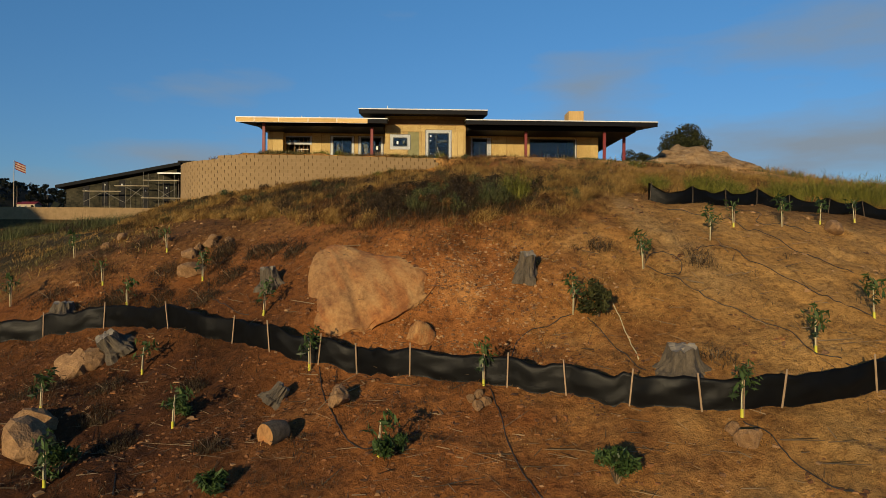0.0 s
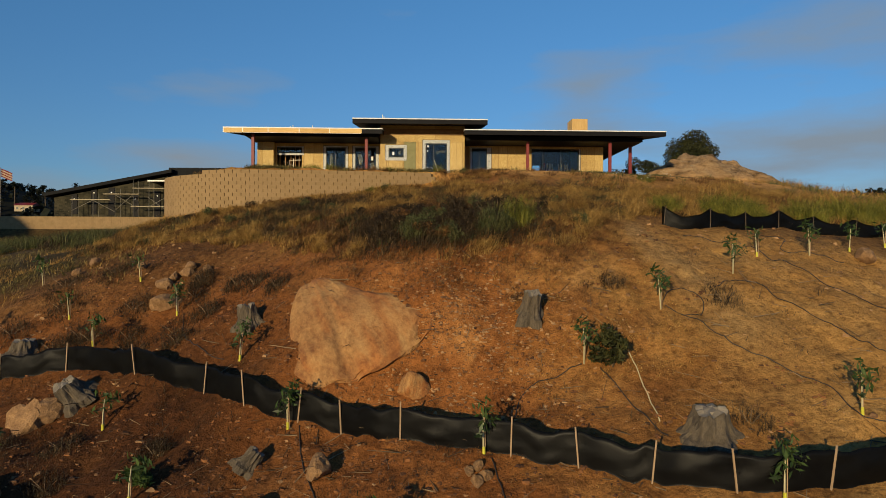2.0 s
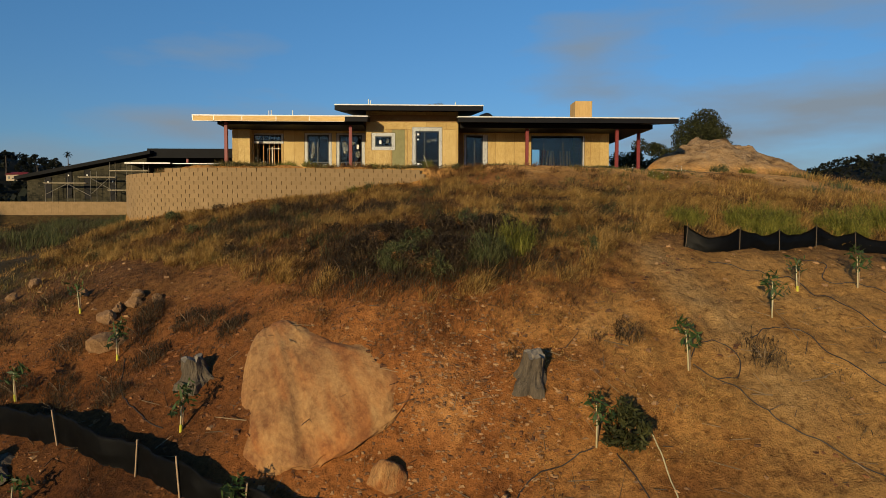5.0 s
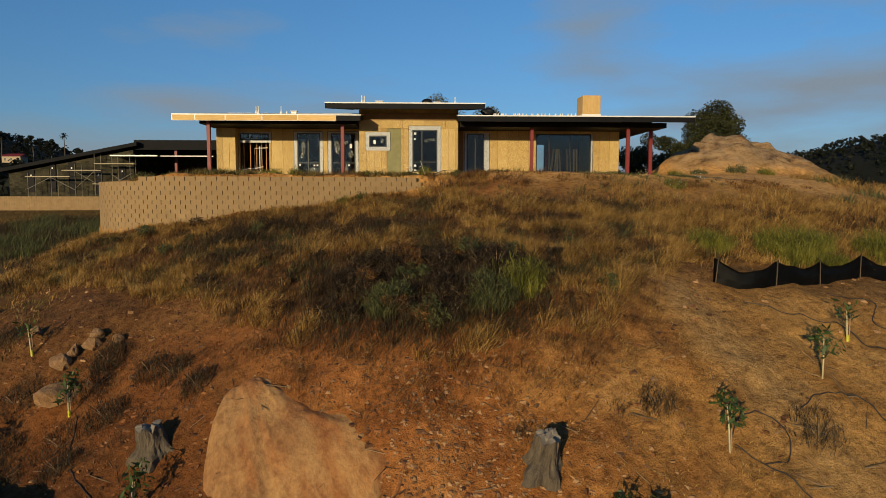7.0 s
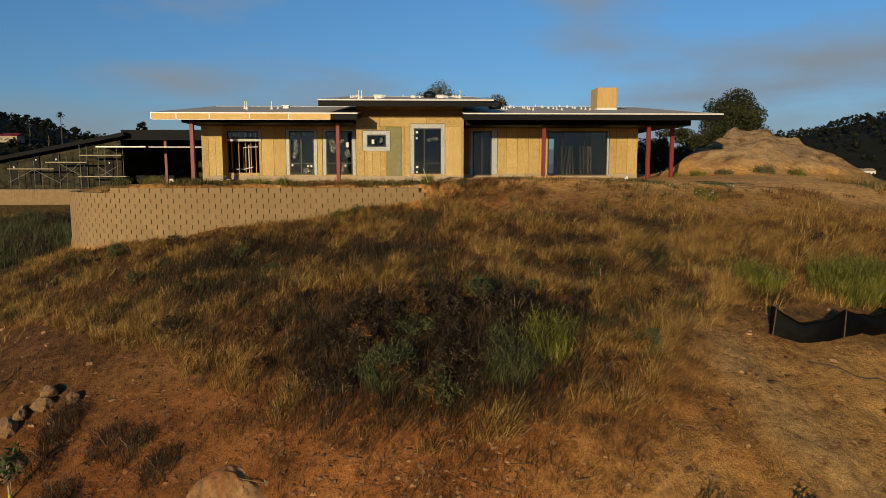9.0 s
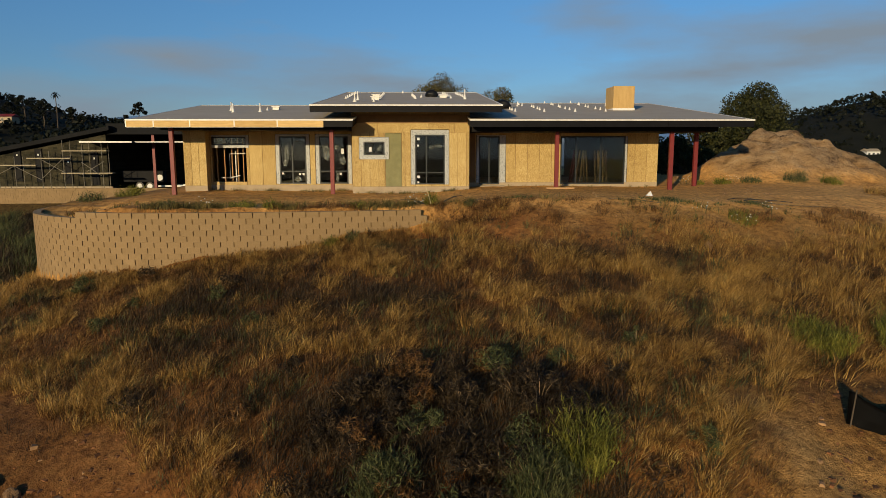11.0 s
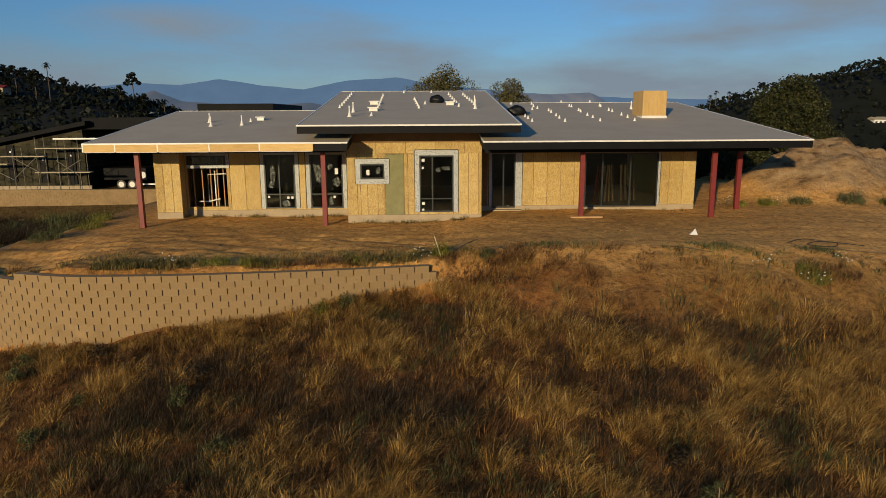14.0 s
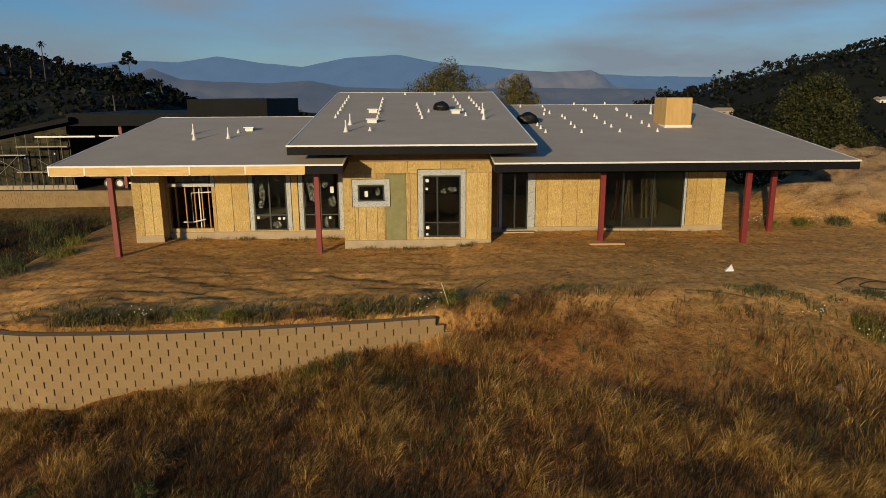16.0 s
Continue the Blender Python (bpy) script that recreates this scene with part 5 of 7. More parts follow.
for x, y, h, w in ((-9.6, 36.75, 0.5, 0.45), (-7.0, 36.9, 0.6, 0.7), (-5.9, 36.85, 0.62, 0.5), (-2.9, 37.2, 0.45, 0.4), (-0.2, 37.9, 0.75, 0.35), (1.25, 37.7, 0.5, 0.3), (11.0, 36.6, 0.6, 0.7), (-3.0, 36.15, 0.8, 0.22), (-3.75, 36.0, 0.9, 0.25), (-15.0, 42.0, 0.8, 0.8), (-14.6, 44.5, 0.7, 0.8), (-15.2, 46.5, 0.9, 0.8), (13.6, 47.3, 0.5, 0.4), (16.2, 47.0, 0.6, 0.7), (18.3, 46.6, 0.9, 0.8), (20.0, 46.4, 0.8, 0.7), (14.8, 47.2, 0.7, 0.6), (-18.6, 50.0, 1.2, 1.0), (-19.5, 56.5, 1.3, 1.2), (-17.8, 45.5, 1.0, 0.9), (-18.0, 53.0, 1.1, 1.0)):
    tagged(fan_bush("weed_clump", x, y, h * 0.62, w * 0.9, M_MUSTARD if int(x * 10) % 3 else M_SAGE, "low yellow-green weed clump on bare earth", 260, 0.007), group="weed clumps")
# The denser ones on the left also stand in for shadow patches.
for x, y, h, w in ((-8.85, 25.29, 0.5, 0.6), (-7.26, 24.34, 0.5, 0.6), (-5.57, 22.98, 0.45, 0.55), (7.99, 19.96, 0.55, 0.7), (4.88, 20.55, 0.45, 0.5), (6.71, 15.68, 0.4, 0.6), (-7.9, 23.2, 0.5, 0.7), (-6.5, 23.9, 0.45, 0.6), (-8.4, 21.9, 0.4, 0.6), (-12.6, 26.6, 0.5, 0.8), (-10.4, 23.0, 0.4, 0.6), (-12.2, 23.4, 0.45, 0.7), (-9.4, 16.6, 0.4, 0.6), (-7.2, 17.4, 0.35, 0.5), (-8.2, 15.2, 0.4, 0.6), (-5.6, 14.2, 0.35, 0.5), (-11.6, 22.9, 0.4, 0.8), (-10.0, 22.2, 0.4, 0.9), (-8.9, 22.9, 0.35, 0.8), (-12.9, 23.0, 0.4, 0.8), (-10.9, 24.4, 0.4, 0.8), (-13.8, 25.2, 0.45, 0.9), (-15.0, 24.2, 0.4, 0.9), (-14.6, 26.8, 0.5, 1.0), (-9.8, 18.0, 0.35, 0.7), (-12.0, 18.4, 0.4, 0.9), (-8.8, 24.5, 0.4, 0.8)):
    tagged(fan_bush("dead_bush", x, y, h, w, M_BRUSH, "grey dead bush on the red bank", 330 if x < 0 else 150, 0.005), group="dead bushes")

for k in range(44):
    q, a = math.sqrt(rng.uniform(0, 1)), rng.uniform(0, 6.28)
    x, y = -0.3 + 3.0 * q * math.cos(a), 24.9 + 2.2 * q * math.sin(a)
    if y > belt_low(x) + 0.1:
        tagged(shrub("brush_shrub", x, y, rng.uniform(0.5, 0.85), rng.uniform(0.45, 0.75), (M_BRUSH, M_BRUSH, M_BRUSH, M_BROWN, M_BRUSH, M_SAGE)[k % 6], "twiggy dark shrub in the brush thicket", 760, 0.02, 6.5), group="brush shrubs")
for k in range(30):
    x = rng.uniform(-13, 6)
    y = belt_low(x) + rng.uniform(0.4, 8.0)
    if y < belt_high(x) - 0.6 and abs(x) > 2.5:
        tagged(shrub("small_shrub", x, y, rng.uniform(0.35, 0.6), rng.uniform(0.3, 0.55), (M_BRUSH, M_SAGE, M_BROWN)[k % 3], "low twiggy shrub among the dry grass", 460, 0.02, 6.5), group="shrubs in the grass")

# ---- young planted trees ----
def sapling(tall, guard, lean, leaves):
    t = tagged(empty("young_tree"), "young planted tree with a pale stem and yellow trunk guard" if guard else "young planted tree with a pale whitewashed stem", "sapling", "young planted trees")
    bm = bmesh.new()
    tube(bm, [(0, 0, -0.1), (lean * 0.3, 0, tall * 0.4), (lean, 0.01, tall * 0.82)], [0.022, 0.017, 0.009], 7)
    part("stem", bm, M_PALE, t, smooth=True)
    bm = bmesh.new()
    tube(bm, [(0.045, 0.02, -0.1), (0.05, 0.02, tall * 0.72)], [0.012, 0.012], 5)
    part("stake", bm, M_STAKE, t)
    if guard:
        bm = bmesh.new()
        tube(bm, [(0.01, 0, -0.03), (0.012, 0, 0.16)], [0.036, 0.034], 10)
        part("trunk_guard", bm, M_YELLOW, t, "bright yellow plastic trunk guard")
    cs = [(lean + rng.uniform(-0.2, 0.2), rng.uniform(-0.2, 0.2), tall * q) for q in (0.42, 0.55, 0.66, 0.78, 0.86, 0.97)]
    v, f = leaf_cloud(cs, [0.1, 0.17, 0.2, 0.24, 0.22, 0.14], leaves, 0.062, 0.8, 3.6)
    o = new("foliage", raw_mesh("foliage", v, f, M_LEAF))
    o.parent = t
    return t


kinds = [sapling(1.12, True, 0.02, 85), sapling(1.0, True, 0.06, 60), sapling(1.15, False, -0.05, 70), sapling(0.95, True, -0.03, 38)]
spots = [(-9.11, 23.7, 0), (-13.24, 24.58, 3), (-11.36, 22.54, 1), (-5.89, 20.01, 0), (-11.32, 25.89, 3), (-16.68, 24.46, 2), (-16.3, 28.22, 2), (-9.17, 18.8, 1), (-11.12, 17.04, 0), (-6.95, 15.49, 1), (-8.99, 13.58, 0), (-3.95, 17.49, 0), (0.77, 15.63, 0), (3.54, 18.1, 2), (-1.66, 13.33, 1), (6.02, 19.56, 2), (8.89, 21.41, 2), (10.35, 22.9, 3), (12.36, 23.34, 2), (14.37, 24.37, 1), (16.77, 26.03, 3), (9.18, 15.64, 0), (11.59, 17.02, 0), (6.27, 13.42, 0)]
first = set()
for i, (x, y, k) in enumerate(spots):
    m = pose(x, y, ground_z(x, y), rng.uniform(-3, 3), rng.uniform(-3, 3), 40 * math.sin(i * 2.1))
    if k not in first:
        kinds[k].matrix_basis = m
        first.add(k)
    else:
        copy_thing(kinds[k], m)
for x, y, h, w in ((-1.41, 13.31, 0.55, 0.42), (3.13, 11.91, 0.75, 0.5), (-8.92, 14.06, 0.6, 0.5), (4.25, 18.0, 1.25, 0.72), (-6.99, 16.14, 0.55, 0.4), (-5.01, 12.59, 0.4, 0.4)):
    tagged(shrub("leafy_bush", x, y, h, w, M_OAK if h > 0.9 else M_LEAF, "dark green leafy bush on the bare slope", 1300 if h > 1 else 560, 0.05, 3.8), group="leafy bushes")

# ---- stones and boulders ----
def rock(name, x, y, sx, sy, sz, label, seed, sink=0.3, detail=3, mat=None, group="", rz=0.0, tilt=0.0, ry=0.0):
    bm = bmesh.new()
    bmesh.ops.create_icosphere(bm, subdivisions=detail, radius=1.0)
    off = Vector((seed * 3.7, seed * 1.9, seed * 5.3))
    for v in bm.verts:
        p = v.co.normalized()
        q = 1.12
        # flat broken faces, then worn and pitted
        for k in range(15):
            n = Vector((noise.cell(off + Vector((k, 0, 0))) - 0.5, noise.cell(off + Vector((0, k, 0))) - 0.5, noise.cell(off + Vector((0, 0, k))) - 0.5)).normalized()
            d = p.dot(n)
            if d > 0.05:
                q = min(q, (0.6 + 0.35 * noise.cell(off + Vector((k, k, 0)))) / d)
        q *= 1 + 0.12 * noise.noise(p * 2.1 + off) + 0.07 * noise.noise(p * 5 + off) + 0.04 * noise.noise(p * 12 + off)
        v.co = p * q
    me = mesh_of(name, bm, mat or M_ROCK, smooth=detail > 3)
    ob = new(name, me)
    ob.matrix_basis = pose(x, y, ground_z(x, y) + sz * (1 - sink) - sz * 0.35, tilt, ry, rz) @ Matrix.Diagonal((sx, sy, sz, 1))
    return tagged(ob, label, "boulder" if sx > 1 else "rock", group)




def slab_boulder(centre, along_slope, across, half, label):
    """A great boulder bedded in the bank: a blunt, fluted lens with one steep flank, its top edge under the soil."""
    l = Vector(along_slope).normalized()
    w = Vector(across)
    w = (w - l * w.dot(l)).normalized()
    n = w.cross(l)
    bm = bmesh.new()
    bmesh.ops.create_icosphere(bm, subdivisions=6, radius=1.0)
    for v in bm.verts:
        p = v.co.normalized()
        q = (abs(p.x) ** 2.5 + abs(p.y) ** 2.5 + abs(p.z) ** 2.1) ** (-1 / 2.3)
        c = p * q
        # broad swells, a shelf along the steep flank, flutes down the face, a groove between two lobes
        c *= 1 + 0.1 * noise.noise(p * 1.3 + Vector((3, 1, 2))) + 0.05 * noise.noise(p * 3.1) + 0.02 * noise.noise(p * 8)
        flute = noise.noise(Vector((c.x * 9 + 1.2 * c.y, c.y * 1.6, 4))) * 0.05 + noise.noise(Vector((c.x * 22, c.y * 4, 9))) * 0.025
        lobe = 0.3 * math.exp(-((c.x - 0.02 - 0.15 * c.y) / 0.1) ** 2) * max(0, 0.35 - c.y)
        ledge = -0.5 * max(0, c.x + 0.1) ** 1.5 + 0.16 * noise.noise(Vector((c.x * 2.4, c.y * 2.4, 7)))
        c.z += (flute - lobe + ledge) * (1 if c.z > 0 else 0)
        # broad at the foot on the gentle side, narrow at the top
        c.x = c.x * (1 - (0.22 if c.x > 0 else 0.36) * c.y - 0.12 * abs(c.y) ** 3) + (0.14 - 0.2 * c.y if c.x > 0 else 0.0) * abs(c.x)
        if c.x > 0:
            c.x *= 1 + 0.36 * min(max((0.28 - c.y) / 0.35, 0), 1)
        v.co = c
    m = Matrix.Translation(centre) @ Matrix((w, l, n)).transposed().to_4x4() @ Matrix.Diagonal((*half, 1))
    me = mesh_of("boulder", bm, M_ROCK, smooth=True)
    ob = new("boulder", me)
    ob.matrix_basis = m
    return tagged(ob, label, "boulder")


slab_boulder((-3.18, 20.42, -6.6), (-2.15, 4.45, 2.47), (3.0, -1.2, 0.3), (1.5, 2.5, 0.5), "huge tan weathered boulder embedded in the red bank")
rock("boulder", -1.01, 17.93, 0.55, 0.45, 0.42, "tan rounded boulder at the foot of the bank", 9, 0.35, 4)
for i, (x, y, s) in enumerate(((-10.33, 25.37, 0.34), (-9.67, 24.19, 0.48), (-9.53, 25.79, 0.28), (-9.99, 25.67, 0.26), (-11.45, 19.6, 0.6), (-11.14, 19.84, 0.4), (-2.84, 15.58, 0.34), (-10.63, 15.28, 0.75), (-10.8, 16.11, 0.5), (6.09, 12.57, 0.34), (5.92, 12.98, 0.22), (-9.47, 26.14, 0.24), (-11.51, 26.63, 0.2), (-8.84, 25.97, 0.18), (-4.31, 24.97, 0.16), (0.57, 14.74, 0.2), (0.76, 14.91, 0.17), (0.42, 15.1, 0.16), (0.67, 15.23, 0.14), (-14.45, 28.93, 0.25), (-14.8, 28.1, 0.22), (14.48, 23.85, 0.4), (8.9, 34.5, 0.16))):
    rock("rock", x, y, s * 1.12, s * 0.95, s * 0.95, "broken tan rock lying on the red slope", 20 + i, 0.55 if s > 0.45 else 0.42, 3, M_BROKEN, group="rocks on the slope", rz=47 * i)


def pebbles(name, x, y, size, label, mat=None):
    """Loose stones, joined: rough eight-cornered lumps."""
    n = len(x)
    corner = np.array([[a, b, c] for c in (-0.6, 0.8) for b in (-1, 1) for a in (-1, 1)], float)
    faces = np.array([[0, 2, 3, 1], [4, 5, 7, 6], [0, 1, 5, 4], [2, 6, 7, 3], [0, 4, 6, 2], [1, 3, 7, 5]])
    jit = corner[None] * rng.uniform(0.35, 1.15, (n, 8, 3)) * rng.uniform(0.6, 1.2, (n, 1, 3))
    jit[:, 4:, :2] *= rng.uniform(0.4, 0.9, (n, 1, 1))
    a = rng.uniform(0, 6.28, n)
    ca, sa = np.cos(a)[:, None], np.sin(a)[:, None]
    s = (size * np.clip(rng.lognormal(0, 0.45, n), 0.3, 1.7))[:, None]
    v = np.stack([(jit[..., 0] * ca - jit[..., 1] * sa) * s + x[:, None], (jit[..., 0] * sa + jit[..., 1] * ca) * s + y[:, None], jit[..., 2] * s * 0.6 + (height(x, y) - 0.06 * s[:, 0])[:, None]], -1).reshape(-1, 3)
    f = (np.arange(n)[:, None, None] * 8 + faces[None]).reshape(-1, 4)
    return tagged(new(name, raw_mesh(name, v, f, mat or M_STONE)), label, "stones", kind="stuff")


x, y = scatter(9000, -16, 14, 10, 27)
keep = (y < belt_low(x) + 0.5) & (rng.uniform(0, 1, len(x)) < 0.10 + 0.6 * np.exp(-((x - 0.4) / 2.2) ** 2 - ((y - 19.9) / 1.8) ** 2) + 0.3 * np.exp(-((x + 10) / 2.5) ** 2 - ((y - 25.6) / 1.8) ** 2))
pebbles("stones", x[keep], y[keep], 0.036, "loose tan stones scattered over the bank")
x, y = rng.normal(0.6, 1.7, 1500), rng.normal(19.3, 1.3, 1500)
pebbles("rubble", x, y, 0.044, "broken rubble of tan stone beside the boulder")
x, y = scatter(760, -15, 15, 10, 38)
pebbles("larger_stones", x[y < belt_low(x)], y[y < belt_low(x)], 0.07, "larger broken stones on the slope")
x, y = scatter(11000, -15, 9, 10, 27.5)
keep = (y < belt_low(x) + 0.4) & (rough_noise(x + 44, y, 1.5, 3) + 0.05 * np.clip(-x, -6, 2) > rng.uniform(-0.25, 0.35, len(x)))
pebbles("earth_clods", x[keep], y[keep], 0.05, "crumbling clods of red earth on the cut bank", M_CLOD)
x, y = scatter(1200, -14, 16, 36.5, 46)
pebbles("pad_clods", x, y, 0.032, "small clods and stones on the pad")


def twigs(name, x, y, long, thick, label):
    n = len(x)
    a, tilt, ln = rng.uniform(0, 6.28, n), rng.uniform(-0.05, 0.3, n), long * rng.lognormal(0, 0.5, n)
    d = np.column_stack([np.cos(a) * np.cos(tilt), np.sin(a) * np.cos(tilt), np.sin(tilt)])
    p = np.column_stack([x, y, height(x, y) + thick])
    q = p + d * ln[:, None]
    q[:, 2] = np.maximum(height(q[:, 0], q[:, 1]) + thick, q[:, 2])
    s = np.cross(d, np.array([0, 0, 1.0]))
    s /= np.linalg.norm(s, axis=1)[:, None]
    u = np.cross(s, d)
    w = (thick * rng.uniform(0.6, 1.5, n))[:, None]
    v = np.stack([p + s * w, p - s * w * 0.5 + u * w, p - s * w * 0.5 - u * w, q + s * w * 0.5, q - s * w * 0.25 + u * w * 0.5, q - s * w * 0.25 - u * w * 0.5], 1).reshape(-1, 3)
    f = (np.arange(n)[:, None, None] * 6 + np.array([[0, 1, 4, 3], [1, 2, 5, 4], [2, 0, 3, 5]])[None]).reshape(-1, 4)
    return tagged(new(name, raw_mesh(name, v, f, M_TWIG)), label, "twigs", kind="stuff")


x, y = scatter(11000, -13, 13, 9.5, 23)
patch = np.exp(-((x + 4.6) / 1.9) ** 2 - ((y - 15.0) / 1.7) ** 2) + np.exp(-((x - 0.6) / 2.4) ** 2 - ((y - 12.6) / 1.1) ** 2) + 0.8 * np.exp(-((x - 2.6) / 1.5) ** 2 - ((y - 17.0) / 0.6) ** 2) + np.exp(-((x - 4.9) / 0.9) ** 2 - ((y - 12.5) / 0.5) ** 2) + 0.6 * np.exp(-((x + 9) / 2.5) ** 2 - ((y - 14.5) / 1.5) ** 2)
keep = rng.uniform(0, 1, len(x)) < 0.015 + 0.5 * np.clip(patch, 0, 1)
twigs("dead_twigs", x[keep], y[keep], 0.24, 0.006, "dead twigs and cut brush on the slope")
x, y = scatter(420, -12, 12, 10, 22)
twigs("broken_sticks", x, y, 0.45, 0.011, "broken grey sticks strewn on the slope")

# ---- stumps ----
def stump(x, y, r, tall, seed, label, tilt=(0, 0), rz=0):
    t = tagged(empty("tree_stump", pose(x, y, ground_z(x, y), tilt[0], tilt[1], rz)), label, "stump", "tree stumps")
    bm = bmesh.new()
    rings, n = [], 44
    for j, (q, f) in enumerate(((-0.35, 1.75), (0.0, 1.6), (0.12, 1.3), (0.26, 1.14), (0.42, 1.05), (0.58, 1.0), (0.74, 0.96), (0.88, 0.93), (1.0, 0.89))):
        ring = []
        for k in range(n):
            a = 2 * math.pi * k / n
            rr = r * f * (1 + 0.16 * math.sin(5 * a + seed) * max(0.25, 1 - q) + 0.2 * noise.noise(Vector((math.cos(a) * 2, math.sin(a) * 2, q * 1.2 + seed))) + 0.05 * math.sin(13 * a + seed * 2 + 2 * q) + 0.16 * noise.noise(Vector((math.cos(a) * 7, math.sin(a) * 7, q * 1.6 + seed))) + 0.07 * noise.noise(Vector((math.cos(a) * 14, math.sin(a) * 14, q * 4))))
            ring.append(bm.verts.new((rr * math.cos(a), rr * math.sin(a), q * tall + (0.28 * tall * noise.noise(Vector((math.cos(a) * 1.6, math.sin(a) * 1.6 + seed, 0))) + 0.08 * tall * noise.noise(Vector((a * 4, seed, 1))) if j == 8 else 0))))
        rings.append(ring)
    for p, c in zip(rings, rings[1:]):
        for k in range(n):
            bm.faces.new((p[k], p[(k + 1) % n], c[(k + 1) % n], c[k]))
    top = [v.co.copy() for v in rings[-1]]
    part("stump_body", bm, M_BARK, t)
    bm = bmesh.new()
    ring = [bm.verts.new((c.x * 0.985, c.y * 0.985, c.z + 0.004)) for c in top]
    mid = [bm.verts.new((c.x * 0.5, c.y * 0.5, c.z + 0.012)) for c in top]
    for k in range(n):
        bm.faces.new((ring[k], ring[(k + 1) % n], mid[(k + 1) % n], mid[k]))
    bm.faces.new(mid)
    part("sawn_top", bm, M_CUT, t, "pale grey sawn top")
    return t


stump(2.33, 19.4, 0.25, 0.66, 1.0, "tall grey weathered tree stump on the bank", (14, 6))
stump(5.68, 15.41, 0.4, 0.56, 2.3, "broad grey weathered tree stump by the silt fence", (8, -3))
stump(-6.01, 21.49, 0.3, 0.55, 3.1, "dark grey split tree stump on red earth", (10, -8))
stump(-10.57, 20.11, 0.34, 0.55, 4.4, "grey stump with a slanting sawn face", (25, -30))
stump(-4.65, 16.39, 0.2, 0.42, 5.2, "broken grey stump among cut brush", (-10, 35))
stump(-13.98, 23.26, 0.36, 0.4, 6.6, "low grey stump behind the silt fence")


def log(x, y, r, ln, rz, label):
    t = tagged(empty("cut_log", pose(x, y, ground_z(x, y) + r * 0.5, 0, 0, rz)), label, "log")
    bm = bmesh.new()
    tube(bm, [(0, 0, 0), (0, ln * 0.5, 0.02), (0, ln, 0.0)], [r, r * 1.05, r * 0.9], 18, False)
    part("log_body", bm, M_BARK, t, smooth=True)
    for yy in (-0.002, ln + 0.002):
        bm = bmesh.new()
        bmesh.ops.create_circle(bm, cap_ends=True, segments=18, radius=r * (0.985 if yy < 0.1 else 0.89), matrix=pose(0, yy, 0, 90, 0, 0))
        part("sawn_end", bm, M_ROCK, t, "orange-brown sawn end")


log(-4.35, 14.27, 0.28, 0.55, -35, "thick cut log with an orange-brown sawn end")

# ---- hoses ----
def along(points, lift=0.02, steps=10):
    """A smooth line over the ground through plan points."""
    p = np.array(points, float)
    s = np.concatenate([[0], np.cumsum(np.hypot(*np.diff(p, axis=0).T))])
    f = np.linspace(0, s[-1], max(4, int(len(p) * steps)))
    x, y = smooth_free(s, p[:, 0], f), smooth_free(s, p[:, 1], f)
    return np.column_stack([x, y, height(x, y) + lift])


def smooth_free(s, v, f):
    m = np.gradient(v, s)
    i = np.clip(np.searchsorted(s, f) - 1, 0, len(s) - 2)
    h = s[i + 1] - s[i]
    t = (f - s[i]) / h
    return v[i] * (1 + 2 * t) * (1 - t) ** 2 + h * m[i] * t * (1 - t) ** 2 + v[i + 1] * t * t * (3 - 2 * t) + h * m[i + 1] * t * t * (t - 1)


def hose(points, r=0.014, mat=None, label="black drip irrigation hose lying on the slope"):
    bm = bmesh.new()
    tube(bm, along(points), r, 6)
    tagged(part("hose", bm, mat or M_HOSE, smooth=True), label, "hose", "drip hoses")


hose([(6.19, 19.72), (6.85, 19.05), (7.49, 18.3), (8.32, 17.59), (9.09, 16.62), (9.15, 15.6), (9.62, 15.26)])
hose([(7.93, 20.51), (8.57, 20.94), (9.32, 20.92), (9.79, 19.95), (10.37, 19.0), (10.93, 17.92), (11.59, 17.02)])
hose([(8.45, 24.4), (9.16, 23.98), (10.13, 23.72), (10.93, 22.72), (11.68, 21.45), (12.3, 20.22), (12.64, 19.58)])
hose([(-3.66, 17.47), (-3.35, 16.27), (-2.9, 15.11), (-2.36, 14.11), (-1.73, 13.46)])
hose([(0.94, 15.49), (1.09, 14.48), (1.22, 13.3), (1.4, 12.38), (1.65, 11.8)])
hose([(3.92, 17.93), (4.24, 17.25), (4.51, 16.28), (4.83, 15.55)])
hose([(1.62, 16.91), (1.84, 17.47), (2.45, 17.81), (3.46, 18.07)])
hose([(6.24, 13.28), (6.48, 12.9), (6.62, 12.03), (6.82, 11.42), (7.16, 10.93)])
hose([(6.18, 19.85), (6.44, 20.19), (7.12, 20.34), (7.34, 19.91), (7.06, 19.41), (6.59, 19.32)])
hose([(-8.81, 23.55), (-8.28, 22.13), (-7.63, 21.22), (-6.43, 20.31)])
hose([(11.11, 24.98), (12.3, 24.87), (11.69, 23.85), (12.61, 23.57), (13.5, 23.27)])
hose([(4.74, 18.25), (4.83, 17.4), (4.83, 16.1)], 0.016, M_PALE, "pale plastic pipe lying on the slope")
hose([(11.6, 39.3), (12.6, 39.9), (13.4, 39.5), (12.9, 38.9), (12.2, 39.1), (12.9, 39.6), (14.2, 39.2)], 0.016)

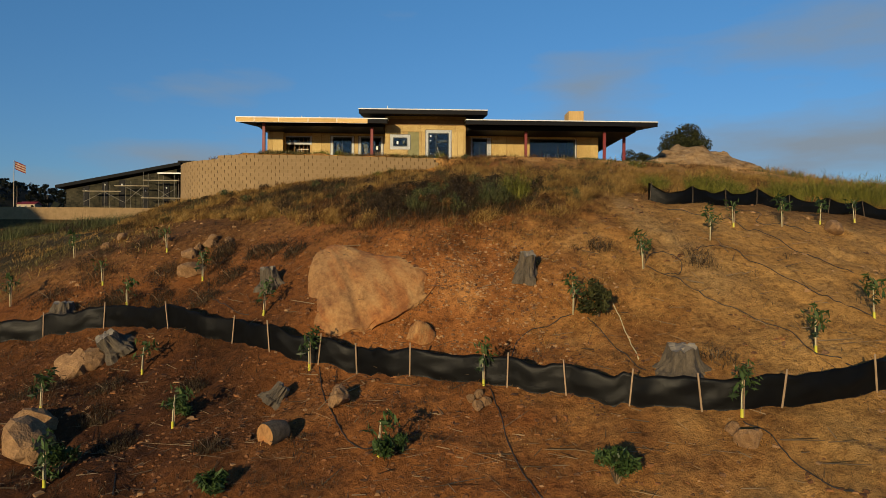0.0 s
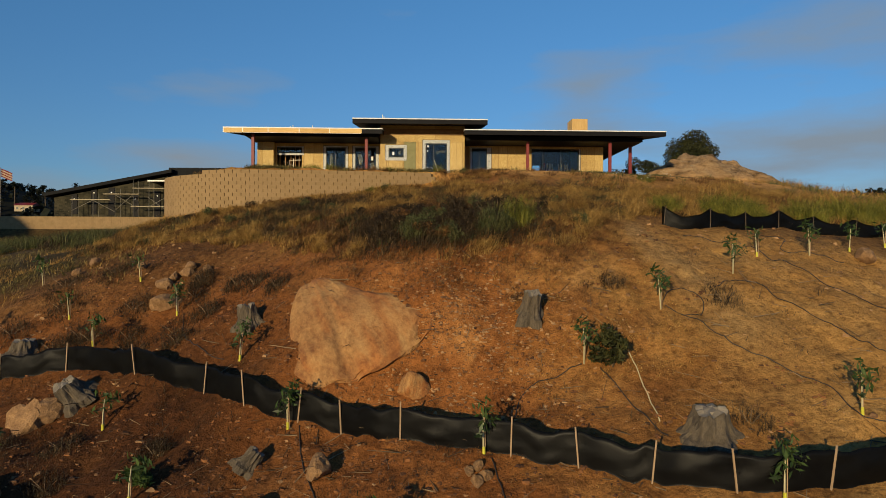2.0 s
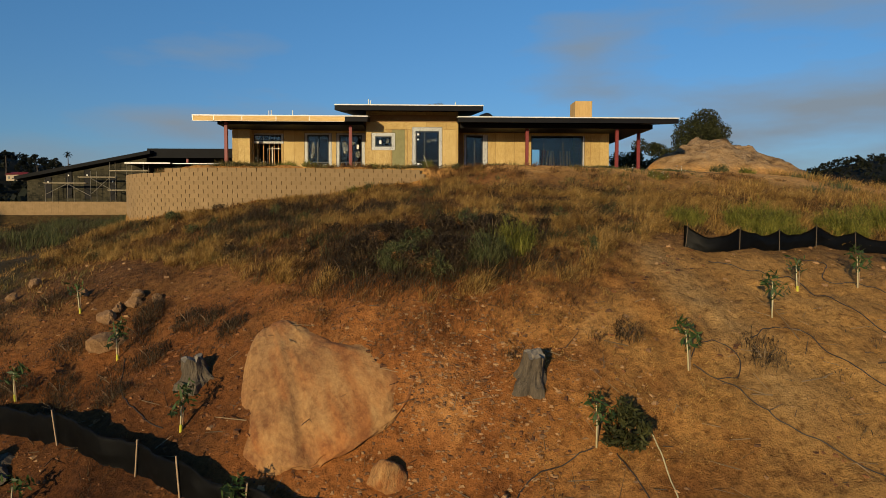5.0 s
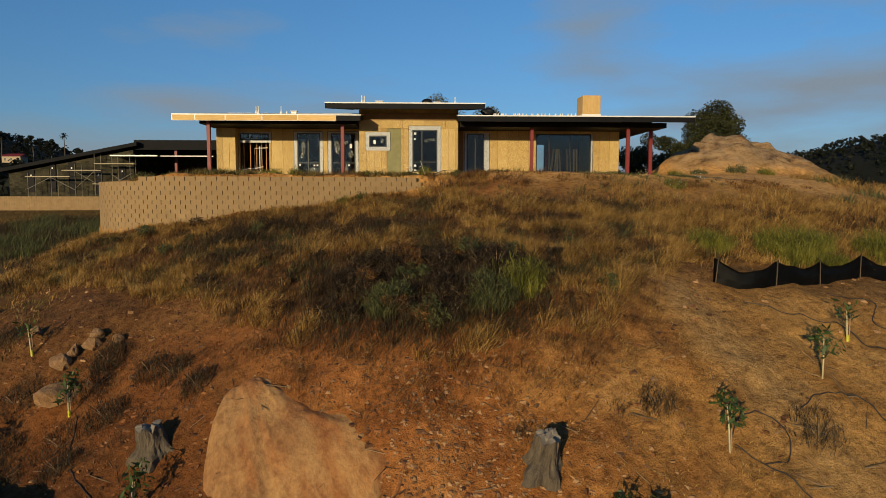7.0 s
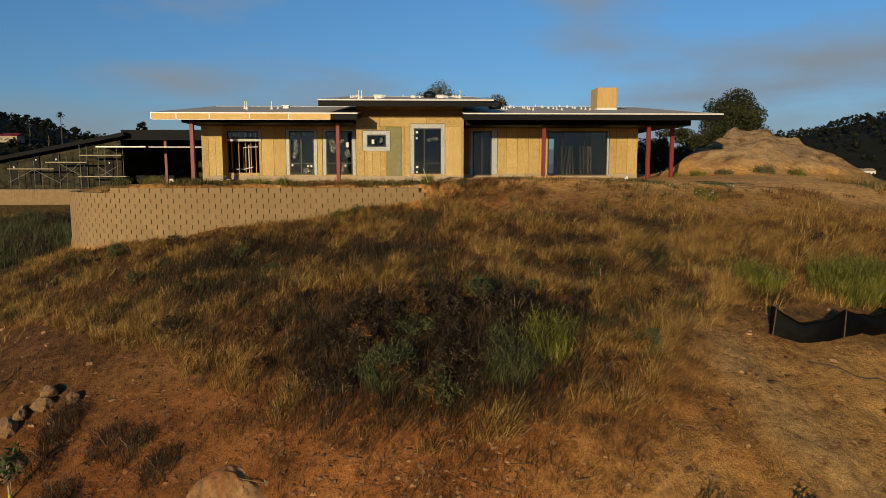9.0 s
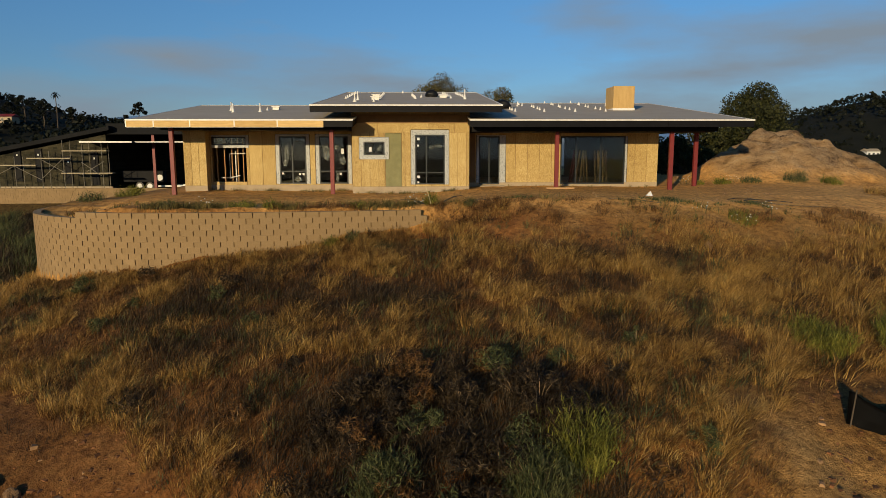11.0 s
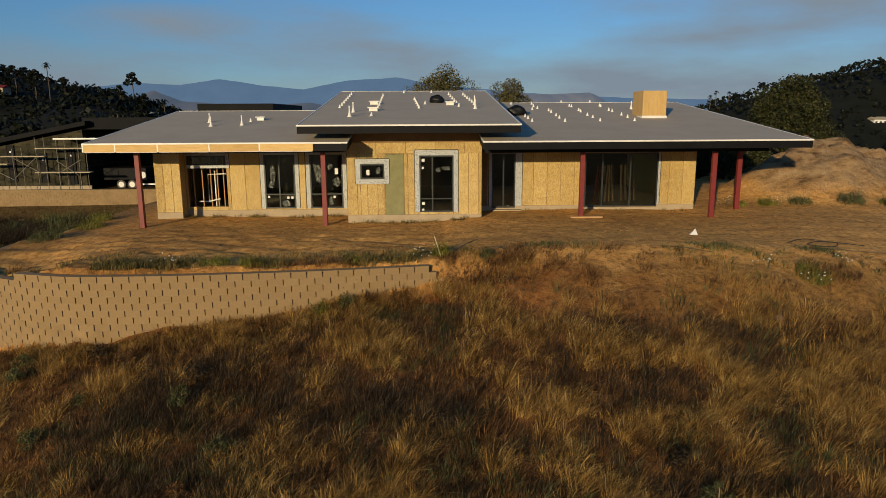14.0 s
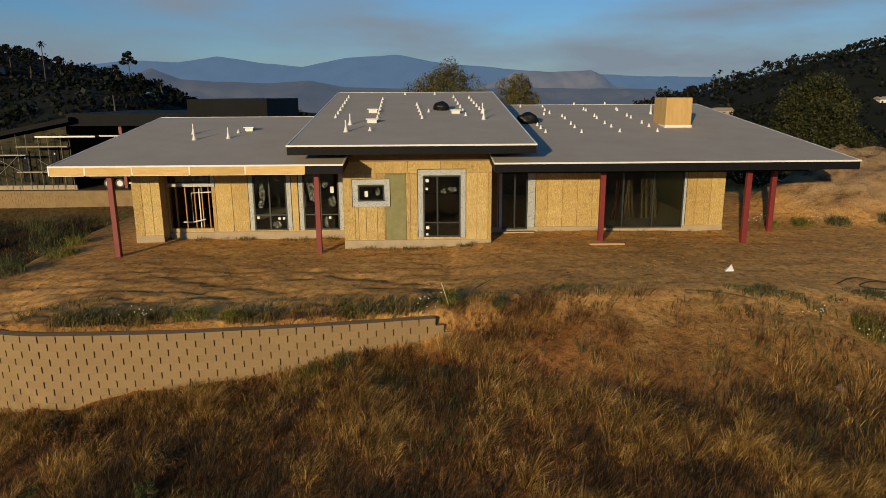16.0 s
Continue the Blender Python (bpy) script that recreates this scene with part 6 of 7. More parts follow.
# ---- silt fences ----
def silt_fence(points, tall, label, stakes, sag=0.12, billow=0.1, over=0.14, half=0.02, wood=M_STAKE):
    t = tagged(empty("silt_fence"), label, "silt fence")
    line = along(points, 0.0, 20)
    run = np.concatenate([[0], np.cumsum(np.hypot(*np.diff(line[:, :2], axis=0).T))])
    stake_s = stakes(run[-1]) if callable(stakes) else np.array([run[np.argmin(np.hypot(line[:, 0] - x, line[:, 1] - y))] for x, y in stakes])
    n, rows = int(run[-1] / 0.11), 9
    bm = bmesh.new()
    grid = []
    for i in range(n + 1):
        s = run[-1] * i / n
        x, y, z = (np.interp(s, run, line[:, k]) for k in range(3))
        e = 0.3
        d = Vector((np.interp(s + e, run, line[:, 0]) - np.interp(s - e, run, line[:, 0]), np.interp(s + e, run, line[:, 1]) - np.interp(s - e, run, line[:, 1]), 0)).normalized()
        nrm = Vector((d.y, -d.x, 0))
        gap = np.searchsorted(stake_s, s)
        a, c = (stake_s[gap - 1] if gap else 0.0), (stake_s[gap] if gap < len(stake_s) else run[-1])
        u = math.sin(math.pi * np.clip((s - a) / max(c - a, 0.01), 0, 1))
        col = []
        for j in range(rows):
            q = j / (rows - 1)
            bulge = billow * u * math.sin(math.pi * (0.15 + 0.75 * (1 - q))) + 0.035 * noise.noise(Vector((s * 1.7, q * 3, 5))) + 0.016 * noise.noise(Vector((s * 5.5, q * 5, 9)))
            zz = z - 0.06 + (tall - sag * u + 0.03 * noise.noise(Vector((s * 0.8, 2, 7)))) * q
            col.append(bm.verts.new((x + nrm.x * bulge, y + nrm.y * bulge, zz)))
        grid.append(col)
    for p, c in zip(grid, grid[1:]):
        for j in range(rows - 1):
            bm.faces.new((p[j], c[j], c[j + 1], p[j + 1]))
    bmesh.ops.solidify(bm, geom=bm.faces[:], thickness=0.004)
    part("fabric", bm, M_FABRIC, t, "black sagging silt fabric", smooth=True)
    for i, s in enumerate(stake_s):
        x, y, z = (np.interp(s, run, line[:, k]) for k in range(3))
        bm = bmesh.new()
        box(bm, -half, half, -0.055 - half, -0.055 + half, -0.25, tall + over)
        o = part("stake", bm, wood, t, bevel=0.004)
        o.matrix_basis = pose(x, y, z, 4 * math.sin(i * 1.9), 6 * math.sin(i * 2.7 + 1), 25 * math.sin(i))
    return t


silt_fence([(-18.0, 21.6), (-15.45, 22.01), (-13.48, 21.95), (-11.64, 21.73), (-9.05, 20.53), (-7.89, 19.86), (-6.62, 19.32), (-5.25, 18.3), (-4.04, 17.78), (-2.63, 17.3), (-1.15, 16.5), (0.0, 16.15), (1.38, 15.55), (2.75, 15.02), (4.1, 14.38), (4.83, 14.0), (5.5, 13.82), (6.24, 13.68), (7.21, 13.6), (8.14, 13.68), (10.0, 14.21), (11.8, 16.0)], 0.8,
           "long black silt fence on wooden stakes across the red slope", ((-17.8, 21.6), (-15.9, 22.0), (-13.95, 22.0), (-11.75, 21.75), (-9.05, 20.53), (-6.62, 19.32), (-5.25, 18.3), (-3.75, 17.65), (-2.63, 17.3), (-1.15, 16.5), (1.38, 15.55), (2.75, 15.02), (4.1, 14.38), (5.5, 13.82), (7.21, 13.6), (9.6, 14.1), (11.3, 15.4)), 0.05, 0.06, 0.05, 0.017)
silt_fence([(8.01, 25.28), (9.03, 25.13), (10.36, 25.54), (12.56, 26.48), (14.04, 26.99), (16.6, 27.3), (20, 27.9), (23, 28.4)], 0.74,
           "short black silt fence with sagging top beside the path", lambda L: np.arange(0.05, L, 1.75), 0.22, 0.05, -0.02, 0.012, M_BARK)

# ---- on the roofs ----
ROOFS = {"L": (3.284, EAVE, 0.124), "C": (3.934, EAVE, 0.12), "R": (3.284, EAVE, 0.118)}


def roof_z(r, y):
    z0, y0, s = ROOFS[r]
    return z0 + s * (y - y0)


def cone_mesh(r0, r1, h, pipe):
    bm = bmesh.new()
    tube(bm, [(0, 0, -0.02), (0, 0, 0.015), (0, 0, 0.02), (0, 0, h)], [r0 * 1.3, r0 * 1.3, r0, r1], 10)
    if pipe:
        tube(bm, [(0, 0, h * 0.8), (0, 0, h + pipe)], [r1 * 0.85, r1 * 0.85], 8)
    return mesh_of("roof_vent_pipe", bm, M_PVC)


small_cone, tall_pipe = cone_mesh(0.06, 0.02, 0.15, 0.0), cone_mesh(0.08, 0.036, 0.2, 0.24)


def on_roof(r, x, y, me):
    o = new("roof_stanchion" if me is small_cone else "vent_pipe", me)
    o.parent, o.matrix_basis = house, pose(x, y - 45, roof_z(r, y - 45))


for x, y in ((-10.3, 47.8), (-9.0, 48.1)):
    on_roof("L", x, y, tall_pipe)
on_roof("L", -10.75, 49.1, tall_pipe), on_roof("L", -8.9, 49.3, small_cone)
for x, y in ((-3.9, 45.8), (-3.9, 47.4), (1.6, 48.6), (1.7, 50.3)):
    on_roof("C", x, y, tall_pipe)
for k in range(7):
    on_roof("C", -4.7 - 0.02 * k, 49.2 + 1.1 * k, small_cone)
for k in range(6):
    on_roof("C", -2.9 - 0.02 * k, 49.0 + 1.2 * k, small_cone)
for k in range(5):
    on_roof("C", -1.0 - 0.06 * k, 48.9 + 1.0 * k, small_cone)
for k in range(6):
    on_roof("C", 0.9 - 0.05 * k, 49.6 + 1.2 * k, small_cone)
for k in range(5):
    on_roof("C", 1.65 - 0.05 * k, 51.4 + 1.0 * k, small_cone)
on_roof("C", -3.0, 46.0, small_cone), on_roof("C", -0.7, 50.7, small_cone), on_roof("C", -1.9, 57.0, small_cone), on_roof("C", -0.3, 57.0, small_cone)
for x0, first_y, n in ((5.9, 49.0, 5), (7.54, 49.1, 8), (9.24, 49.15, 8)):
    for k in range(n):
        on_roof("R", x0 + 0.04 * math.sin(5 * k + x0), first_y + (1.1 if k % 2 == 0 else 1.25) * k, small_cone)
for x, y in ((4.34, 49.1), (4.3, 50.1), (4.27, 50.85), (4.36, 54.3), (5.15, 54.1), (5.52, 54.6), (5.46, 55.6), (5.57, 56.9), (4.37, 57.0)):
    on_roof("R", x, y, small_cone)
on_roof("R", 10.62, 54.2, tall_pipe)
for r, x, y, w, d in (("L", -8.55, 49.8, 0.45, 0.3), ("C", -3.05, 47.9, 0.5, 0.3), ("C", -3.2, 50.7, 0.5, 0.3), ("C", 0.5, 50.3, 0.5, 0.3)):
    v = empty("roof_vent")
    v.parent, v.matrix_basis = house, pose(x, y - 45, roof_z(r, y - 45))
    bm = bmesh.new()
    box(bm, -w / 2 + 0.06, w / 2 - 0.06, -d / 2 + 0.04, d / 2 - 0.04, -0.05, 0.12)
    part("vent_base", bm, M_PVC, v)
    bm = bmesh.new()
    box(bm, -w / 2, w / 2, -d / 2, d / 2, 0.12, 0.17)
    part("vent_cap", bm, M_DRIP, v, bevel=0.01)


def bag(x, y, w, r, label):
    bm = bmesh.new()
    bmesh.ops.create_icosphere(bm, subdivisions=3, radius=1.0)
    for v in bm.verts:
        p = v.co.copy()
        v.co = Vector((p.x * w, p.y * w * 0.6, max(p.z, -0.5) * w * 0.7)) * (1 + 0.3 * noise.noise(p * 1.8 + Vector((x, y, 0))))
    o = tagged(part("bag", bm, M_FABRIC, smooth=True), label, "bag")
    yy = y - 45
    o.matrix_basis = pose(0, 45, 0, 0, 0, 1.0) @ pose(x, yy, roof_z(r, yy) + w * 0.3)


bag(3.95, 51.6, 0.5, "R", "black plastic bag lying on the grey roof")
bag(-0.1, 51.3, 0.38, "C", "black plastic bundle lying on the raised roof")
# open bay: studs and white pipes inside
stud_frame = empty("stud_frame")
stud_frame.parent = house
for k, x in enumerate((-11.1, -10.72, -10.35, -10.05, -9.78)):
    bm = bmesh.new()
    box(bm, x - 0.02, x + 0.02, 2.35, 2.44, 0.2, 2.9)
    part("stud", bm, M_LUMBER, stud_frame)
pipework = empty("pipework")
pipework.parent = house
for pts in ([(-10.45, 2.3, 0.5), (-10.45, 2.3, 1.75), (-9.65, 2.3, 1.78)], [(-10.9, 2.3, 0.55), (-10.45, 2.3, 0.55), (-9.95, 2.3, 0.66)], [(-10.2, 2.5, 0.2), (-10.2, 2.5, 1.9)], [(-10.75, 2.5, 0.6), (-10.75, 2.5, 1.9)]):
    bm = bmesh.new()
    tube(bm, pts, 0.03, 8)
    part("pipe", bm, M_PVC, pipework, "white plastic plumbing pipe")
# framing lumber seen through the large window
for k, (x, y, lean, m) in enumerate(((7.2, 3.4, 0.3, M_STEEL), (7.32, 3.5, 0.32, M_STEEL), (7.6, 3.6, 0.25, M_LUMBER), (7.85, 3.7, 0.2, M_LUMBER), (8.05, 3.7, 0.05, M_LUMBER), (8.3, 3.9, -0.05, M_LUMBER), (8.75, 4.0, 0.0, M_LUMBER), (8.95, 4.0, 0.0, M_LUMBER), (9.2, 4.1, 0.03, M_LUMBER), (9.4, 4.1, 0.0, M_LUMBER))):
    bm = bmesh.new()
    tube(bm, [(x, y, 0.2), (x + lean, y + 0.3, 1.9)], 0.055, 4)
    o = part("leaning_board", bm, m)
    o.matrix_basis = pose(0, 45, 0, 0, 0, 1.0)
    tagged(o, "red steel section leaning indoors" if m is M_STEEL else "raw lumber board leaning indoors", "board", "boards indoors")

# ---- on the pad ----
bm = bmesh.new()
box(bm, 5.2, 6.5, 44.1, 44.35, 0.02, 0.09)
tagged(part("plank", bm, M_LUMBER, bevel=0.006), "raw orange plank lying at a post's foot", "plank")
plank_z = max(ground_z(5.3, 44.2), ground_z(6.4, 44.2))
bpy.data.objects["plank"].location.z = plank_z - 0.02
bm = bmesh.new()
v = [bm.verts.new(p) for p in ((0, 0, 0), (0.42, 0.05, 0), (0.36, 0.3, 0), (0.05, 0.28, 0), (0.3, 0.12, 0.3), (0.2, 0.2, 0.16))]
for f in ((0, 1, 4), (1, 2, 4), (2, 5, 4), (2, 3, 5), (3, 0, 5), (0, 4, 5), (0, 3, 2, 1)):
    bm.faces.new([v[i] for i in f])
o = tagged(part("paper_scrap", bm, M_WHITE), "white crumpled sheet of wrap on the pad", "scrap")
o.location, o.scale = (8.75, 40.6, ground_z(8.9, 40.7) - 0.01), (0.75, 0.75, 0.75)
for pts in ([(8.5, 37.9), (7.4, 38.3), (6.6, 38.35)], [(11.6, 38.5), (12.8, 38.6), (14.0, 38.4), (15.4, 38.6)]):
    hose(pts, 0.02, M_TWIG, "grey stick lying at the pad's edge")
bm = bmesh.new()
g = ground_z(-0.25, 37.9)
tube(bm, [(-0.1, 37.6, g - 0.3), (-0.4, 37.75, g + 0.62)], [0.016, 0.012], 6)
tagged(part("garden_stake", bm, M_PALE), "pale slender stake leaning at the block wall's end", "stake")
for x0, y0, x1, y1, h in ((0.1, 38.0, 1.1, 39.4, 0.35), (-0.5, 38.1, -1.4, 38.7, 0.3), (1.5, 38.7, 1.9, 37.9, 0.15), (-0.4, 38.4, -1.0, 37.8, 0.2)):
    bm = bmesh.new()
    a, c = Vector((x0, y0, ground_z(x0, y0) - 0.02)), Vector((x1, y1, ground_z(x1, y1) + h * 0.4))
    tube(bm, [a, a.lerp(c, 0.5) + Vector((0.06, 0, h * 0.3)), c], [0.03, 0.022, 0.008], 6)
    for k in range(4):
        p = a.lerp(c, 0.35 + 0.15 * k)
        tube(bm, [p + Vector((0, 0, 0.03)), p + Vector((0.22 * math.sin(3 * k), 0.2 * math.cos(2 * k), 0.1 + 0.04 * k))], [0.01, 0.004], 5)
    tagged(part("dead_branch", bm, M_BARK), "dark dead branch lying at the pad's edge", "branch", "dead branches")
edge = [(p[0] + 0.15, p[1]) for p in PAD_L[:4]]
hose(edge, 0.045, M_STEM, "pale edging pipe along the pad's side")
for x, y in ((-0.8, 37.35), (15.2, 46.9), (9.8, 37.0), (10.9, 36.2), (-8.2, 36.8), (12.4, 37.3), (13.0, 47.6)):
    fl = tagged(empty("flowers", pose(x, y, ground_z(x, y))), "small white wild flowers on thin stems", "flowers", "wild flowers")
    bm = bmesh.new()
    heads = []
    for k in range(9):
        p = Vector((rng.normal(0, 0.18), rng.normal(0, 0.14), rng.uniform(0.18, 0.45)))
        tube(bm, [(p.x * 0.4, p.y * 0.4, -0.05), p], 0.005, 4)
        heads.append(p)
    part("stems", bm, M_SAGE, fl)
    bm = bmesh.new()
    for p in heads:
        bmesh.ops.create_icosphere(bm, subdivisions=1, radius=0.02, matrix=Matrix.Translation(p))
    part("blossoms", bm, M_FLOWER, fl, "white blossoms")

# ---- outbuilding: windows, canopy, scaffold, trailer ----
for x, top, low in ((-39.3, 1.3, -0.8), (-37.2, 2.0, -0.8), (-35.32, 2.03, -0.88), (-32.72, 1.4, -1.0), (-30.38, 1.71, -1.12)):
    w = empty("window")
    w.parent = shed
    bm = bmesh.new()
    box(bm, x - 0.25, x + 0.25, 72.93, 72.99, low, top)
    part("pane", bm, M_DARK, w, "dark window pane")
    bm = bmesh.new()
    for q in ((x - 0.31, x - 0.25, low, top), (x + 0.25, x + 0.31, low, top), (x - 0.31, x + 0.31, top, top + 0.06)):
        box(bm, q[0], q[1], 72.9, 72.99, q[2], q[3])
    part("window_frame", bm, M_DARK, w)
    bm = bmesh.new()
    box(bm, x - 0.06, x + 0.06, 72.9, 72.925, top - 0.55, top - 0.4)
    part("sticker", bm, M_WHITE, w, "white glass sticker")
bm = bmesh.new()
box(bm, -41.5, -28.9, 72.8, 72.97, -1.75, -1.25)
part("footing", bm, M_STEM, shed, "pale footing along the wall's foot")
bm = bmesh.new()
box(bm, -30.6, -26.1, 71.0, 73.2, 2.58, 2.68)
box(bm, -26.1, -21.0, 71.6, 73.2, 2.58, 2.68)
part("canopy", bm, M_DARK, shed)
bm = bmesh.new()
box(bm, -30.6, -26.1, 70.95, 71.0, 2.6, 2.72)
box(bm, -26.1, -21.0, 71.55, 71.6, 2.62, 2.7)
part("canopy_edge", bm, M_DRIP, shed, "white canopy edge strip")
bm = bmesh.new()
box(bm, -29.2, -12.0, 82.0, 84.0, -1.6, 3.6), box(bm, -12.3, -12.0, 74.0, 82.0, -1.6, 3.6)
part("bay_wall", bm, M_SHED, shed)
bm = bmesh.new()
box(bm, -29.2, -19.5, 73.0, 84.5, 3.35, 4.3), box(bm, -19.5, -13.4, 72.4, 84.5, 3.7, 5.35)
part("bay_roof", bm, M_SHEDROOF, shed)
for x in (-25.3, -20.0, -16.0, -12.6):
    bm = bmesh.new()
    box(bm, x - 0.12, x + 0.12, 73.4, 73.64, -1.6, 3.4)
    part("post", bm, M_STEEL, shed, "dark red steel post")
scaffold = tagged(empty("scaffold"), "pipe scaffold with plank decks along the outbuilding", "scaffold")
for x, top in ((-38.6, 1.0), (-36.4, 1.4), (-34.1, 1.9), (-32.2, 2.8), (-30.54, 2.7), (-28.85, 2.78)):
    for y in (71.2, 72.4):
        bm = bmesh.new()
        tube(bm, [(x, y, -1.5), (x, y, top)], 0.025, 6)
        part("upright", bm, M_PIPE, scaffold)
for x0, x1, z in ((-32.25, -28.4, 1.9), (-35.35, -31.6, 1.27), (-38.8, -34.6, 0.67), (-32.45, -28.05, -0.02)):
    bm = bmesh.new()
    box(bm, x0, x1, 71.15, 71.75, z - 0.035, z + 0.035)
    part("deck", bm, M_PLANK, scaffold, "pale plank deck")
for x0, z0, x1, z1 in ((-34.0, 1.13, -31.9, -0.08), (-34.0, -0.4, -32.2, 1.2), (-30.64, 0.95, -28.95, -0.25), (-30.64, -0.14, -28.65, 1.0), (-36.4, 0.6, -34.1, -0.6), (-38.6, -0.5, -36.4, 0.6)):
    bm = bmesh.new()
    tube(bm, [(x0, 71.12, z0), (x1, 71.12, z1)], 0.026, 6)
    part("brace", bm, M_PIPE, scaffold)
trailer = tagged(empty("trailer", pose(-26.6, 75.5, -1.66)), "dark enclosed trailer with white wheels in the open bay", "trailer")
bm = bmesh.new()
box(bm, -2.2, 1.9, -1.0, 1.2, 0.7, 1.75)
part("body", bm, M_DARK, trailer, bevel=0.05)
for x in (-0.48, 0.44):
    w = empty("wheel")
    w.parent = trailer
    bm = bmesh.new()
    tube(bm, [(x, -1.3, 0.36), (x, -1.02, 0.36)], 0.38, 18)
    part("tyre", bm, M_HOSE, w)
    bm = bmesh.new()
    tube(bm, [(x, -1.32, 0.36), (x, -1.29, 0.36)], 0.24, 16)
    part("rim", bm, M_WHITE, w)
bm = bmesh.new()
tube(bm, [(1.3, -1.06, 1.12), (1.3, -1.01, 1.12)], 0.28, 16)
part("spare_wheel", bm, M_WHITE, trailer, "white spare wheel")
bm = bmesh.new()
box(bm, 0.95, 4.4, -1.25, -1.12, 0.3, 0.42), box(bm, 1.9, 4.4, 0.75, 0.9, 0.3, 0.42)
part("drawbar", bm, M_PVC, trailer)
bm = bmesh.new()
box(bm, -50, -15.5, 69.35, 69.75, -3.6, -1.22)
lower_wall = tagged(part("lower_retaining_wall", bm, M_BLOCK), "long tan block wall below the lower yard", "retaining wall", kind="structure")
bm = bmesh.new()
for row in range(9):
    for k in range(76):
        x = -50 + 0.457 * k + (row % 2) * 0.228
        if x < -15.9:
            box(bm, x + 0.012, x + 0.445, 69.335, 69.4, -1.22 - 0.203 * (row + 1) + 0.006, -1.22 - 0.203 * row - 0.004)
tagged(part("block_faces", bm, M_BLOCK, lower_wall), kind="stuff")

# ---- flag, trees, far houses ----
flag = tagged(empty("flag_pole", pose(-47.3, 73.0, -1.4)), "tall flag pole with a striped flag", "flag pole")
bm = bmesh.new()
tube(bm, [(0, 0, 0), (0, 0, 5.6)], [0.05, 0.03], 8)
part("pole", bm, M_STEM, flag)
for k in range(7):
    bm = bmesh.new()
    rows = [[bm.verts.new((0.05 + 1.3 * q, 0.12 * math.sin(5 * q + zz), 5.5 - 0.13 * (k + zz) - 0.5 * q)) for q in np.linspace(0, 1, 9)] for zz in (0, 1)]
    for a in range(8):
        bm.faces.new((rows[0][a], rows[0][a + 1], rows[1][a + 1], rows[1][a]))
    part("stripe", bm, M_STEEL if k % 2 == 0 else M_STEM, flag)

tree("oak_tree", 23.4, 62.5, 7.7, 3.2, M_OAK, "dark green round oak beyond the earth heap", 26000, 0.1, -0.8, 46, 0.3, 0.3)
tree("oak_tree", 18.3, 60.5, 5.0, 3.4, M_OAK, "low dark oak behind the covered terrace", 14000, 0.11, -0.8, 20, 0.2, 0.15)
tree("olive_tree", 0.2, 67.0, 8.7, 2.9, M_OLIVE, "olive-green tree rising behind the raised roof", 17000, 0.075, -0.2, 44, 0.24, 0.4)
tree("olive_tree", 5.2, 68.0, 7.5, 2.4, M_OLIVE, "olive-green tree behind the house", 12000, 0.075, -0.2, 36, 0.22, 0.4)


def far_woods(name, n, x0, x1, y0, y1, label, tall=7.0, dense=-0.1):
    x, y = scatter(n, x0, x1, y0, y1)
    keep = rough_noise(x, y, 60, 3) > dense
    x, y = x[keep], y[keep]
    z = height(x, y)
    h = tall * rng.uniform(0.4, 1.25, len(x))
    cs, rs = np.column_stack([x, y, z + h * 0.5]), h * 0.5
    m = 15
    which = np.repeat(np.arange(len(x)), m)
    d = rng.normal(size=(len(which), 3))
    d /= np.linalg.norm(d, axis=1)[:, None]
    p = cs[which] + d * (rs[which] * rng.uniform(0.4, 1.05, len(which)))[:, None]
    u = rng.normal(size=(len(which), 3))
    u /= np.linalg.norm(u, axis=1)[:, None]
    w = np.cross(u, d)
    w /= np.linalg.norm(w, axis=1)[:, None] + 1e-9
    s = (rs[which] * rng.uniform(0.2, 0.5, len(which)))[:, None]
    v = np.stack([p - u * s, p + w * s, p + u * s, p - w * s], 1).reshape(-1, 3)
    return tagged(new(name, raw_mesh(name, v, np.arange(len(v)).reshape(-1, 4), M_FARWOOD)), label, "woods", kind="stuff")


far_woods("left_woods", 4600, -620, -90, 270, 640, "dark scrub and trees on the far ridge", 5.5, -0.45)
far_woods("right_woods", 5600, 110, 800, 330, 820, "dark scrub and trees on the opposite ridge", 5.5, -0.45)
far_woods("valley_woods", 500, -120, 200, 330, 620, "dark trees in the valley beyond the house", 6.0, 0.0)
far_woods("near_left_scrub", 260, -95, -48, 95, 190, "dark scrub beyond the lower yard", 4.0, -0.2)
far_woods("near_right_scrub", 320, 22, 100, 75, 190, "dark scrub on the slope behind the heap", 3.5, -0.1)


def palm(x, y, tall, crown, label, droop=1.0):
    z = ground_z(x, y)
    t = tagged(empty("palm_tree", pose(x, y, z)), label, "palm tree", "far palms")
    bm = bmesh.new()
    tube(bm, [(0, 0, -1), (0.3, 0, tall * 0.5), (0.1, 0, tall)], [0.35, 0.28, 0.25], 7)
    part("trunk", bm, M_TRUNK, t)
    bm = bmesh.new()
    for k in range(30):
        a, e = 2.4 * k, rng.uniform(-0.7, 1.2)
        d = Vector((math.cos(a) * math.cos(e), math.sin(a) * math.cos(e), math.sin(e)))
        s = d.cross(Vector((0, 0, 1))).normalized() * crown * 0.13
        b0, m0, t0 = Vector((0.1, 0, tall)), Vector((0.1, 0, tall)) + d * crown * 0.6, Vector((0.1, 0, tall)) + d * crown + Vector((0, 0, -crown * 0.35 * droop))
        v = [bm.verts.new(q) for q in (b0, m0 + s, t0, m0 - s)]
        bm.faces.new(v)
    part("fronds", bm, M_FARWOOD, t)


